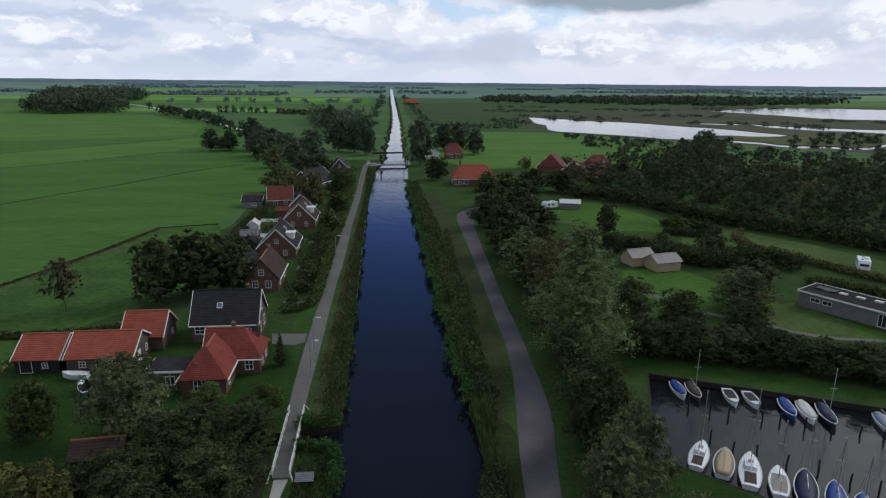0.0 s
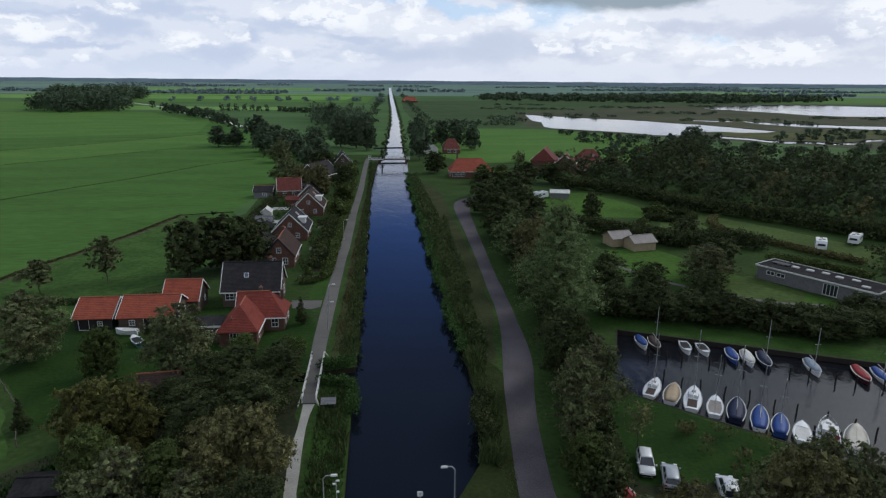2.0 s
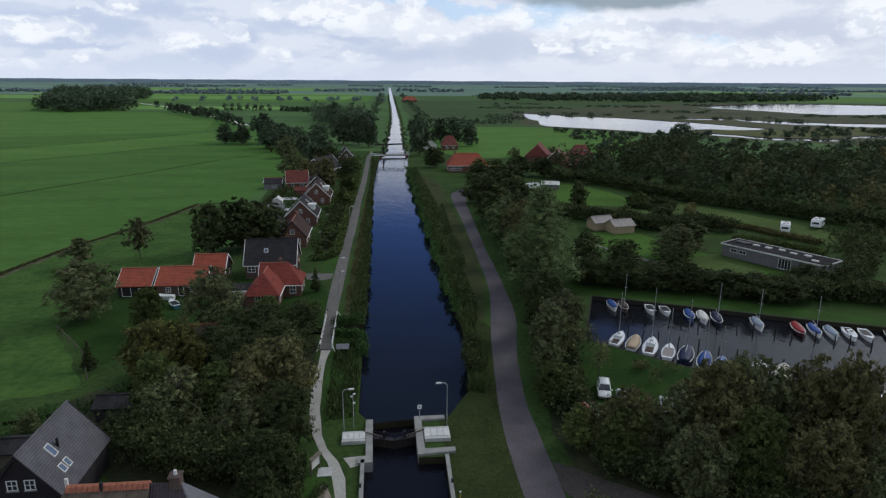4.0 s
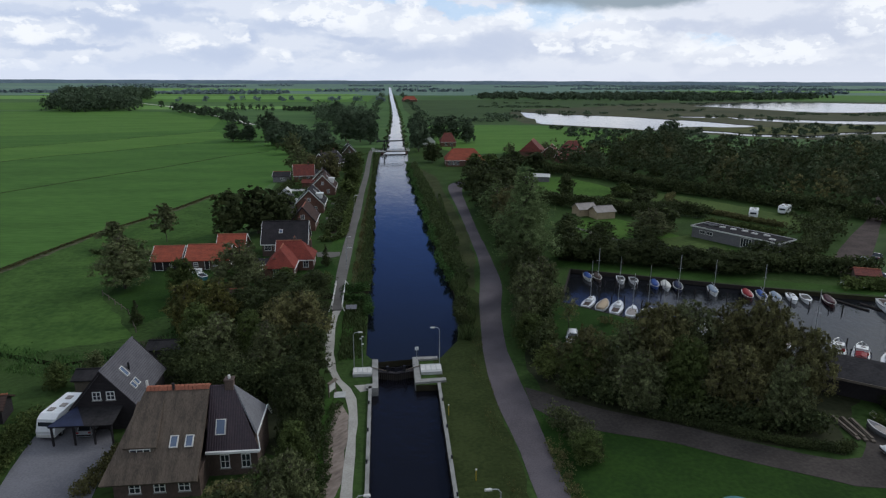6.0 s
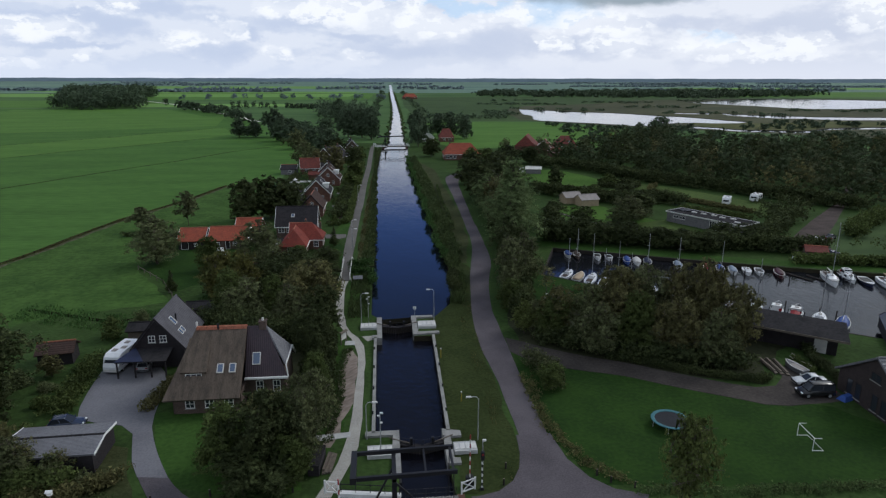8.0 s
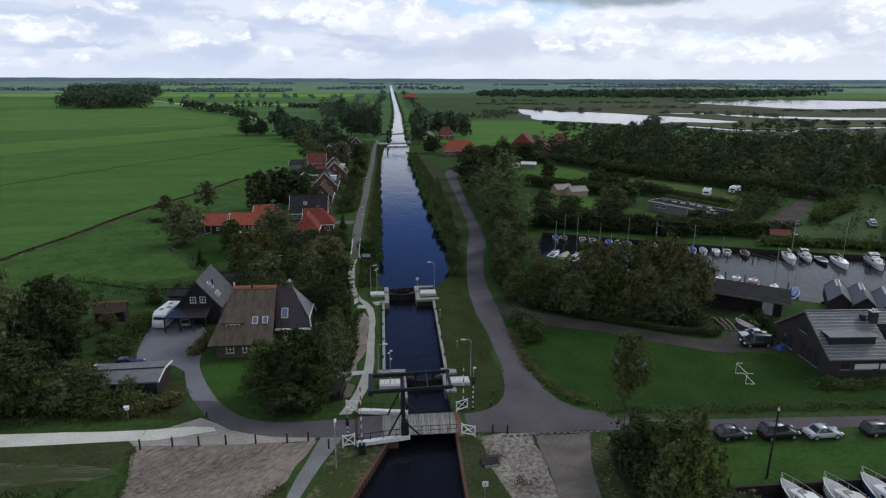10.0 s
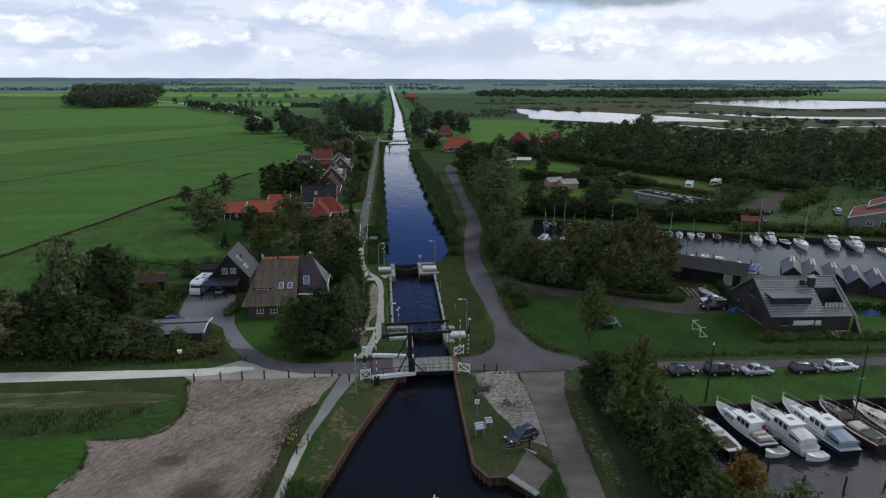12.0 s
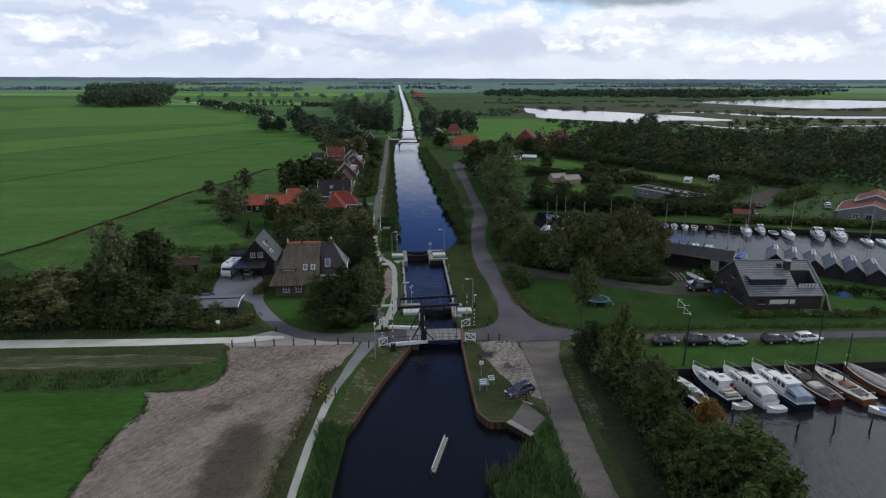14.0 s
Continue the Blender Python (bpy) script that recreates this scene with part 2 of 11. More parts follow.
def water_material(name, body, ripple, scale, depth=0.08):
    m = bpy.data.materials.new(name)
    m.use_nodes = True
    t = m.node_tree
    p = t.nodes["Principled BSDF"]
    p.inputs["Base Color"].default_value = (*body, 1)
    p.inputs["Roughness"].default_value, p.inputs["IOR"].default_value = 0.06, 1.333
    geo = t.nodes.new("ShaderNodeTexCoord")
    h = None
    for s, w in ((scale, 1.0), (scale * 0.22, 1.6), (scale * 3.1, 0.35)):
        mp = t.nodes.new("ShaderNodeMapping")
        mp.inputs["Scale"].default_value = (1.0, 0.55, 1.0)
        mp.inputs["Rotation"].default_value = (0, 0, 0.5)
        t.links.new(geo.outputs["Object"], mp.inputs[0])
        n = t.nodes.new("ShaderNodeTexNoise")
        n.inputs["Scale"].default_value, n.inputs["Detail"].default_value = s, 3.0
        t.links.new(mp.outputs[0], n.inputs["Vector"])
        k = t.nodes.new("ShaderNodeMath")
        k.operation = "MULTIPLY_ADD"
        t.links.new(n.outputs[0], k.inputs[0])
        k.inputs[1].default_value = w
        if h:
            t.links.new(h, k.inputs[2])
        else:
            k.inputs[2].default_value = 0.0
        h = k.outputs[0]
    bn = t.nodes.new("ShaderNodeBump")
    bn.inputs["Strength"].default_value, bn.inputs["Distance"].default_value = ripple, depth
    t.links.new(h, bn.inputs["Height"])
    t.links.new(bn.outputs[0], p.inputs["Normal"])
    return m


def glass_pane(name, tint=(0.03, 0.035, 0.045)):
    m = material(name, tint, tint, rough=0.08, bump=0.0, spec=0.6)
    return m


M = {
    # ground covers
    "grass": material("grass", (0.048, 0.084, 0.024), (0.028, 0.049, 0.015), scale=0.1, fine=1.4, bump=0.8, spec=0.03),
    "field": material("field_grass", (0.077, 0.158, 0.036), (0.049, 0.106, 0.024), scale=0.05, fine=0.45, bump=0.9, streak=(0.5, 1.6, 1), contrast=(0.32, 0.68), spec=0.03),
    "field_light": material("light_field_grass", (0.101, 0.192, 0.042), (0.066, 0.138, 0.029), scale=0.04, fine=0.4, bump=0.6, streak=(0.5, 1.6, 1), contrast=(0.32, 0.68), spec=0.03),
    # far strips lightened in base colour to stand for patches of sunlight
    "field_pale": material("sunlit_field_grass", (0.17, 0.30, 0.08), (0.12, 0.23, 0.055), scale=0.01, fine=0.3, bump=0.2, streak=(0.3, 1, 1), spec=0.03),
    "field_near": material("short_field_grass", (0.047, 0.112, 0.020), (0.029, 0.070, 0.013), scale=0.12, fine=1.1, bump=1.0, streak=(0.5, 1.4, 1), spec=0.03),
    "camp_lawn": material("mown_camping_grass", (0.074, 0.142, 0.027), (0.046, 0.094, 0.019), scale=0.07, fine=1.0, bump=0.8, spec=0.03),
    "camp_mown": material("mown_dry_camping_grass", (0.082, 0.120, 0.036), (0.052, 0.080, 0.024), scale=0.07, fine=1.0, bump=0.8, spec=0.03),
    "rough": material("rough_marsh_meadow", (0.066, 0.104, 0.040), (0.044, 0.070, 0.028), scale=0.02, fine=0.16, bump=0.4, streak=(0.3, 1, 1), spec=0.03),
    "camp_dry": material("dry_camping_grass", (0.112, 0.116, 0.047), (0.066, 0.077, 0.029), scale=0.06, fine=0.9, bump=0.8, spec=0.03),
    "meadow": material("meadow_grass", (0.066, 0.123, 0.029), (0.035, 0.073, 0.018), scale=0.16, fine=0.9, bump=1.0, spec=0.03),
    "lawn": material("lawn_grass", (0.047, 0.097, 0.021), (0.029, 0.060, 0.014), scale=0.22, fine=2.0, bump=0.7, spec=0.03),
    "verge": material("dry_verge_grass", (0.061, 0.066, 0.030), (0.033, 0.043, 0.017), scale=0.25, fine=2.2, bump=0.8, spec=0.03),
    # darker lawn and verge colours for parts of the ground
    "lawn_damp": material("dark_lawn_grass", (0.029, 0.062, 0.013), (0.018, 0.040, 0.010), scale=0.22, fine=2.0, bump=0.7, spec=0.03),
    "verge_damp": material("dark_verge_grass", (0.042, 0.056, 0.019), (0.024, 0.034, 0.011), scale=0.25, fine=2.2, bump=0.8, spec=0.03),
    "straw": material("mown_straw_verge", (0.195, 0.165, 0.128), (0.055, 0.066, 0.030), scale=0.30, fine=1.6, bump=0.8, streak=(0.22, 1.9, 1), contrast=(0.30, 0.56), spec=0.03),
    "patchy": material("patchy_trampled_verge", (0.165, 0.135, 0.095), (0.047, 0.060, 0.022), scale=0.30, fine=1.8, bump=0.8, contrast=(0.34, 0.52), spec=0.03),
    "scrub": material("scrub_ground", (0.046, 0.049, 0.027), (0.026, 0.032, 0.017), scale=0.15, fine=1.5, bump=0.8, spec=0.03),
    "marsh": material("marsh_grass", (0.092, 0.094, 0.052), (0.052, 0.058, 0.034), scale=0.012, fine=0.12, bump=0.5, streak=(0.4, 1, 1), spec=0.03),
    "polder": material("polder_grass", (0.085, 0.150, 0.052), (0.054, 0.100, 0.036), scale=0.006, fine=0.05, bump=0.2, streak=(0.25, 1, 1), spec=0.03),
    # distance haze is put into this pale bluish ground colour
    "far_land": material("haze_paled_polder", (0.165, 0.240, 0.180), (0.105, 0.165, 0.135), scale=0.004, fine=0.02, bump=0.0, streak=(0.12, 1, 1), spec=0.03),
    "dirt": material("bare_earth", (0.290, 0.240, 0.205), (0.150, 0.121, 0.103), scale=0.16, fine=1.9, bump=1.0, contrast=(0.36, 0.66), streak=(0.45, 1.35, 1), turn=48, spec=0.03),
    "bank": material("bank_earth", (0.045, 0.040, 0.026), (0.028, 0.026, 0.016), scale=0.8, bump=0.6, spec=0.03),
    "sand": material("pale_sandy_soil", (0.33, 0.29, 0.255), (0.13, 0.115, 0.098), scale=0.22, fine=2.2, bump=0.7, spec=0.03),
    # paving
    "asphalt": material("asphalt", (0.126, 0.112, 0.122), (0.080, 0.071, 0.078), scale=0.18, fine=6.0, bump=0.15, spec=0.03),
    "yard": material("smooth_blue_grey_asphalt", (0.190, 0.188, 0.205), (0.130, 0.128, 0.142), scale=0.14, fine=5.0, bump=0.1, spec=0.12, rough=0.55),
    "asphalt_old": material("worn_asphalt", (0.165, 0.155, 0.145), (0.125, 0.118, 0.110), scale=0.15, fine=5.0, bump=0.15, spec=0.03),
    "clinker": material("brick_paving", (0.172, 0.150, 0.134), (0.105, 0.091, 0.082), scale=0.25, fine=3.2, streak=(1, 2.4, 1), bump=0.3, spec=0.03),
    "path_grey": material("worn_grey_path_asphalt", (0.245, 0.238, 0.240), (0.165, 0.160, 0.162), scale=0.3, fine=5.0, bump=0.2, spec=0.03),
    "gravel": material("pale_gravel", (0.423, 0.405, 0.368), (0.304, 0.290, 0.262), scale=0.35, fine=5.0, bump=0.4, spec=0.03),
    "shell": material("white_shell_path", (0.62, 0.60, 0.54), (0.48, 0.46, 0.41), scale=0.3, fine=4.0, bump=0.3, spec=0.03),
    "concrete": material("concrete", (0.31, 0.305, 0.29), (0.20, 0.197, 0.185), scale=0.9, fine=8, bump=0.2),
    "pale_concrete": material("pale_concrete", (0.50, 0.50, 0.49), (0.38, 0.38, 0.37), scale=1.2, fine=9, bump=0.15),
    # building
    "tile_red": material("orange_red_roof_tiles", (0.345, 0.082, 0.044), (0.225, 0.055, 0.033), scale=0.9, fine=4.0, bump=0.8, stripes=(2, 5.5, 1.4)),
    "tile_brick": material("dull_red_roof_tiles", (0.185, 0.048, 0.036), (0.115, 0.034, 0.028), scale=0.9, fine=4.0, bump=0.8, stripes=(2, 5.5, 1.4)),
    "tile_dark": material("dark_grey_roof_tiles", (0.044, 0.040, 0.043), (0.028, 0.026, 0.029), scale=0.9, fine=4.0, bump=0.8, stripes=(2, 5.5, 1.4), rough=0.8, spec=0.12),
    "tile_brown": material("brown_roof_tiles", (0.080, 0.050, 0.042), (0.052, 0.035, 0.031), scale=0.9, fine=4.0, bump=0.8, stripes=(2, 5.5, 1.4), spec=0.12),
    "tile_rust": material("rust_red_roof_tiles", (0.250, 0.058, 0.042), (0.160, 0.042, 0.033), scale=0.9, fine=4.0, bump=0.8, stripes=(2, 5.5, 1.4), spec=0.15),
    "tile_plum": material("glazed_dark_plum_tiles", (0.062, 0.040, 0.048), (0.042, 0.030, 0.038), scale=0.9, fine=4.0, bump=1.0, stripes=(0, 4.2, 1.6), rough=0.35),
    "sheet_grey": material("grey_corrugated_roof_sheet", (0.20, 0.20, 0.215), (0.15, 0.15, 0.165), scale=0.5, fine=3.0, bump=0.9, stripes=(1, 5.0, 2.0), rough=0.6),
    "slate": material("dark_grey_slate_roof", (0.125, 0.121, 0.134), (0.085, 0.083, 0.092), scale=0.8, fine=5.0, bump=0.6, stripes=(2, 5.0, 0.8), rough=0.7, spec=0.15),
    "sheet_dark": material("dark_grey_seamed_metal_roof", (0.105, 0.105, 0.118), (0.070, 0.070, 0.080), scale=0.5, fine=3.0, bump=0.2, rough=0.45, spec=0.4),
    "deck": material("bleached_bridge_planks", (0.30, 0.28, 0.26), (0.19, 0.178, 0.165), scale=1.5, fine=8, bump=0.4, streak=(6, 1, 1), spread=0.18),
    # gravel darkened in base colour to stand for tree shade on the drive
    "drive": material("shaded_gravel_drive", (0.078, 0.068, 0.062), (0.046, 0.041, 0.038), scale=0.25, fine=3.0, bump=0.5, spec=0.03),
    "lane_dirt": material("reddish_dirt_lane", (0.100, 0.080, 0.074), (0.060, 0.049, 0.045), scale=0.3, fine=2.6, bump=0.5, spec=0.03),
    "dusty": material("dusty_gravel", (0.345, 0.312, 0.288), (0.230, 0.206, 0.190), scale=0.3, fine=3.0, bump=0.4, spec=0.03),
    "deck_grey": material("grey_nonslip_deck", (0.42, 0.42, 0.41), (0.30, 0.30, 0.295), scale=2.0, fine=12, bump=0.2, rough=0.7),
    "thatch": material("weathered_thatch", (0.145, 0.116, 0.092), (0.074, 0.061, 0.051), scale=0.9, fine=7.0, bump=1.0, streak=(2.5, 0.6, 0.6), spec=0.03),
    "bitumen": material("dark_bitumen", (0.042, 0.040, 0.042), (0.024, 0.023, 0.025), scale=0.5, fine=3.0, bump=0.3, spec=0.02),
    "ridge": material("terracotta_ridge", (0.36, 0.13, 0.075), (0.25, 0.095, 0.06), scale=2.0, bump=0.4),
    "brick": material("red_brown_brick", (0.17, 0.085, 0.062), (0.115, 0.062, 0.048), scale=1.6, fine=9, bump=0.5, stripes=(2, 15.0, 0.5)),
    "brick_old": material("old_grey_brown_brick", (0.135, 0.095, 0.078), (0.09, 0.066, 0.056), scale=1.6, fine=9, bump=0.5, stripes=(2, 15.0, 0.5)),
    "brick_dark": material("dark_brown_brick", (0.058, 0.044, 0.042), (0.038, 0.030, 0.030), scale=1.6, fine=9, bump=0.4, stripes=(2, 15.0, 0.5)),
    "brick_grey": material("grey_brick", (0.21, 0.205, 0.215), (0.165, 0.16, 0.17), scale=1.6, fine=9, bump=0.4, stripes=(2, 15.0, 0.5)),
    "timber_dark": material("dark_stained_boards", (0.038, 0.033, 0.036), (0.024, 0.021, 0.024), scale=1.5, bump=0.5, stripes=(2, 6.0, 1.0)),
    "timber": material("weathered_timber", (0.17, 0.14, 0.11), (0.10, 0.085, 0.07), scale=2.0, bump=0.5, streak=(1, 1, 6)),
    "timber_post": material("dark_wet_timber", (0.035, 0.028, 0.024), (0.02, 0.017, 0.015), scale=3.0, bump=0.5),
    "rust_pile": material("rusty_sheet_pile", (0.125, 0.062, 0.042), (0.070, 0.038, 0.030), scale=1.2, fine=8, bump=0.4),
    "white": material("white_paint", (0.80, 0.80, 0.78), (0.70, 0.70, 0.68), scale=2.0, bump=0.05, rough=0.5),
    "offwhite": material("weathered_white_paint", (0.66, 0.65, 0.62), (0.52, 0.51, 0.49), scale=1.5, bump=0.1, rough=0.6),
    "black": material("black_paint", (0.020, 0.020, 0.023), (0.013, 0.013, 0.015), scale=2.0, bump=0.1, rough=0.5),
    "yellow": material("yellow_paint", (0.40, 0.31, 0.05), (0.30, 0.23, 0.04), scale=2.0, bump=0.1, rough=0.5),
    "red": material("red_paint", (0.32, 0.028, 0.034), (0.23, 0.024, 0.028), scale=2.0, bump=0.1, rough=0.5),
    "blue": material("blue_tarpaulin", (0.035, 0.085, 0.30), (0.025, 0.06, 0.22), scale=1.2, bump=0.4, rough=0.55),
    "navy": material("navy_tarpaulin", (0.022, 0.030, 0.075), (0.015, 0.02, 0.05), scale=1.2, bump=0.4, rough=0.6),
    "lightblue": material("pale_blue_tarpaulin", (0.26, 0.31, 0.385), (0.19, 0.235, 0.30), scale=1.2, bump=0.4, rough=0.6),
    "beige": material("beige_cover", (0.46, 0.36, 0.24), (0.36, 0.28, 0.19), scale=1.2, bump=0.4, rough=0.7),
    "brown_cover": material("brown_cover", (0.085, 0.06, 0.05), (0.055, 0.04, 0.035), scale=1.2, bump=0.4),
    "grey_cover": material("grey_canvas", (0.33, 0.30, 0.28), (0.25, 0.225, 0.21), scale=1.0, bump=0.4),
    "navy_hull": material("glossy_navy_hull_paint", (0.009, 0.011, 0.021), (0.007, 0.008, 0.015), scale=2.0, bump=0.05, rough=0.3),
    "maroon": material("maroon_hull_paint", (0.075, 0.018, 0.022), (0.05, 0.014, 0.017), scale=2.0, bump=0.1, rough=0.35),
    "varnish": material("varnished_wood", (0.22, 0.085, 0.035), (0.14, 0.055, 0.025), scale=2.0, bump=0.15, rough=0.35, streak=(1, 5, 1)),
    "gelcoat": material("white_gelcoat", (0.80, 0.81, 0.82), (0.70, 0.71, 0.72), scale=1.5, bump=0.03, rough=0.3, spec=0.5),
    "cream": material("cream_canvas", (0.62, 0.58, 0.50), (0.5, 0.47, 0.40), scale=1.0, bump=0.3),
    "steel": material("galvanised_steel", (0.48, 0.49, 0.50), (0.38, 0.39, 0.40), scale=3.0, bump=0.05, rough=0.45, metal=0.6),
    "rubber": material("tyre_rubber", (0.018, 0.018, 0.018), (0.012, 0.012, 0.012), scale=4.0, bump=0.2),
    "glass": glass_pane("dark_window_glass"),
    "skyglass": glass_pane("roof_window_glass", (0.10, 0.14, 0.22)),
    "teal": material("teal_padding", (0.05, 0.17, 0.20), (0.04, 0.13, 0.15), scale=1.5, bump=0.2, rough=0.5),
    "mesh_black": material("black_jumping_mat", (0.022, 0.024, 0.03), (0.016, 0.017, 0.02), scale=2.0, bump=0.1),
    # distance haze is put into this blue-grey skyline colour
    "haze_wood": material("haze_blue_skyline_wood", (0.24, 0.30, 0.345), (0.19, 0.24, 0.28), scale=0.02, fine=0.09, bump=0.5, streak=(0.5, 1, 3), spec=0.02),
    "twig": material("pale_grey_twigs", (0.15, 0.130, 0.105), (0.09, 0.080, 0.065), scale=2.0, bump=0.4, spec=0.05),
    # plants
    "bark": material("grey_brown_bark", (0.095, 0.078, 0.062), (0.055, 0.046, 0.038), scale=2.0, bump=0.8, streak=(1, 1, 0.3)),
    "leaf_dark": leafy("dark_green_leaves", (0.076, 0.092, 0.036), (0.038, 0.050, 0.023)),
    "leaf": leafy("mid_green_leaves", (0.098, 0.126, 0.039), (0.054, 0.074, 0.025)),
    "leaf_wood": leafy("woodland_leaves", (0.061, 0.080, 0.038), (0.036, 0.052, 0.025), island=0.16),
    "leaf_wood_pale": leafy("pale_woodland_leaves", (0.107, 0.116, 0.056), (0.068, 0.081, 0.038), island=0.16),
    "leaf_poplar": leafy("poplar_leaves", (0.178, 0.232, 0.099), (0.104, 0.146, 0.060), island=0.4),
    "leaf_grey": leafy("grey_green_leaves", (0.139, 0.155, 0.071), (0.079, 0.093, 0.043)),
    "leaf_brown": leafy("autumn_brown_green_leaves", (0.162, 0.151, 0.064), (0.087, 0.090, 0.040)),
    "leaf_lime": leafy("yellow_green_leaves", (0.150, 0.176, 0.056), (0.092, 0.118, 0.038)),
    "leaf_gold": leafy("yellowing_leaves", (0.182, 0.168, 0.050), (0.085, 0.100, 0.036)),
    "leaf_orange": leafy("orange_autumn_leaves", (0.270, 0.150, 0.034), (0.130, 0.096, 0.028)),
    # next two: distance haze put into the leaf colours, paler and bluer
    "leaf_far_haze": leafy("haze_paled_leaves", (0.092, 0.122, 0.074), (0.062, 0.090, 0.052), island=0.3),
    "leaf_haze_blue": leafy("haze_blue_leaves", (0.19, 0.235, 0.25), (0.145, 0.185, 0.20), island=0.2),
    "reed": leafy("reed_blades", (0.090, 0.118, 0.046), (0.056, 0.082, 0.031), island=0.4),
    "reed_green": leafy("fresh_green_reed_blades", (0.075, 0.138, 0.042), (0.045, 0.092, 0.028), island=0.4),
    "reed_dry": leafy("dry_grass_blades", (0.135, 0.125, 0.055), (0.085, 0.088, 0.036), island=0.4),
    "water": water_material("canal_water", (0.006, 0.008, 0.013), 0.34, 0.9),
    "water_lower": water_material("lock_tail_water", (0.006, 0.006, 0.009), 0.42, 2.4, 0.16),
    "water_still": water_material("harbour_water", (0.010, 0.011, 0.014), 0.26, 1.1, 0.16),
    "water_basin": water_material("yacht_basin_water", (0.015, 0.014, 0.019), 0.34, 1.5, 0.20),
    "water_lake": water_material("lake_water", (0.03, 0.035, 0.04), 0.28, 0.25, 0.3),
}


def stain(mat, centre, size, colour, strength):
    """A soft damp patch with its own shape on the ground."""
    t = mat.node_tree
    p = t.nodes["Principled BSDF"]
    src = p.inputs["Base Color"].links[0].from_socket
    geo = t.nodes.new("ShaderNodeTexCoord")
    mp = t.nodes.new("ShaderNodeMapping")
    mp.inputs["Location"].default_value = (-centre[0] / size[0], -centre[1] / size[1], 0)
    mp.inputs["Scale"].default_value = (1 / size[0], 1 / size[1], 0)
    t.links.new(geo.outputs["Object"], mp.inputs[0])
    ns = t.nodes.new("ShaderNodeTexNoise")
    ns.inputs["Scale"].default_value, ns.inputs["Detail"].default_value = 0.35, 5.0
    t.links.new(geo.outputs["Object"], ns.inputs["Vector"])
    ln = t.nodes.new("ShaderNodeVectorMath")
    ln.operation = "LENGTH"
    t.links.new(mp.outputs[0], ln.inputs[0])
    ad = t.nodes.new("ShaderNodeMath")
    ad.operation = "ADD"
    t.links.new(ln.outputs["Value"], ad.inputs[0])
    t.links.new(ns.outputs[0], ad.inputs[1])
    mr = t.nodes.new("ShaderNodeMapRange")
    mr.interpolation_type = "SMOOTHSTEP"
    mr.inputs[1].default_value, mr.inputs[2].default_value = 1.75, 1.15
    mr.inputs[3].default_value, mr.inputs[4].default_value = 0.0, strength
    t.links.new(ad.outputs[0], mr.inputs[0])
    mx = t.nodes.new("ShaderNodeMix")
    mx.data_type = "RGBA"
    mx.inputs[7].default_value = (*colour, 1)
    t.links.new(src, mx.inputs[6])
    t.links.new(mr.outputs[0], mx.inputs[0])
    t.links.new(mx.outputs[2], p.inputs["Base Color"])


def tracks(mat, lines, width, colour, strength):
    """Dark wheel ruts in bands that run diagonally over soft ground. lines: angle and spacing in metres."""
    t = mat.node_tree
    p = t.nodes["Principled BSDF"]
    geo = t.nodes.new("ShaderNodeTexCoord")
    for angle, gap in lines:
        src = p.inputs["Base Color"].links[0].from_socket
        mp = t.nodes.new("ShaderNodeMapping")
        mp.inputs["Rotation"].default_value = (0, 0, radians(angle))
        t.links.new(geo.outputs["Object"], mp.inputs[0])
        wv = t.nodes.new("ShaderNodeTexWave")
        wv.inputs["Scale"].default_value, wv.inputs["Distortion"].default_value, wv.inputs["Detail"].default_value, wv.inputs["Detail Scale"].default_value = 0.314 / gap, 11.0, 4.0, 0.12
        t.links.new(mp.outputs[0], wv.inputs[0])
        ns = t.nodes.new("ShaderNodeTexNoise")
        ns.inputs["Scale"].default_value, ns.inputs["Detail"].default_value = 0.22 + gap * 0.1, 4.0
        t.links.new(mp.outputs[0], ns.inputs["Vector"])
        a = t.nodes.new("ShaderNodeMapRange")
        a.inputs[1].default_value, a.inputs[2].default_value, a.inputs[4].default_value = 1.0 - width, 1.0, strength
        t.links.new(wv.outputs["Fac"], a.inputs[0])
        c = t.nodes.new("ShaderNodeMapRange")
        c.inputs[1].default_value, c.inputs[2].default_value = 0.46, 0.60
        t.links.new(ns.outputs[0], c.inputs[0])
        k = t.nodes.new("ShaderNodeMath")
        k.operation = "MULTIPLY"
        t.links.new(a.outputs[0], k.inputs[0])
        t.links.new(c.outputs[0], k.inputs[1])
        mx = t.nodes.new("ShaderNodeMix")
        mx.data_type = "RGBA"
        mx.inputs[7].default_value = (*colour, 1)
        t.links.new(src, mx.inputs[6])
        t.links.new(k.outputs[0], mx.inputs[0])
        t.links.new(mx.outputs[2], p.inputs["Base Color"])


for key in ("dirt", "sand", "field_near", "lawn", "lawn_damp", "verge", "verge_damp", "straw", "patchy", "grass"):
    for node in M[key].node_tree.nodes:
        if node.type == "BUMP":
            node.inputs["Distance"].default_value = 0.16
tracks(M["dirt"], ((24, 0.8), (-38, 2.3)), 0.5, (0.14, 0.112, 0.096), 0.32)
stain(M["dirt"], (-23.2, -31.5), (3.1, 9.5), (0.072, 0.060, 0.051), 0.9)
stain(M["dirt"], (-19.4, -32), (2.2, 8.0), (0.095, 0.092, 0.055), 0.6)
stain(M["dirt"], (-27.6, -19.0), (1.8, 1.0), (0.09, 0.075, 0.062), 0.8)
tracks(M["asphalt_old"], ((90, 2.4),), 0.4, (0.10, 0.095, 0.09), 0.4)

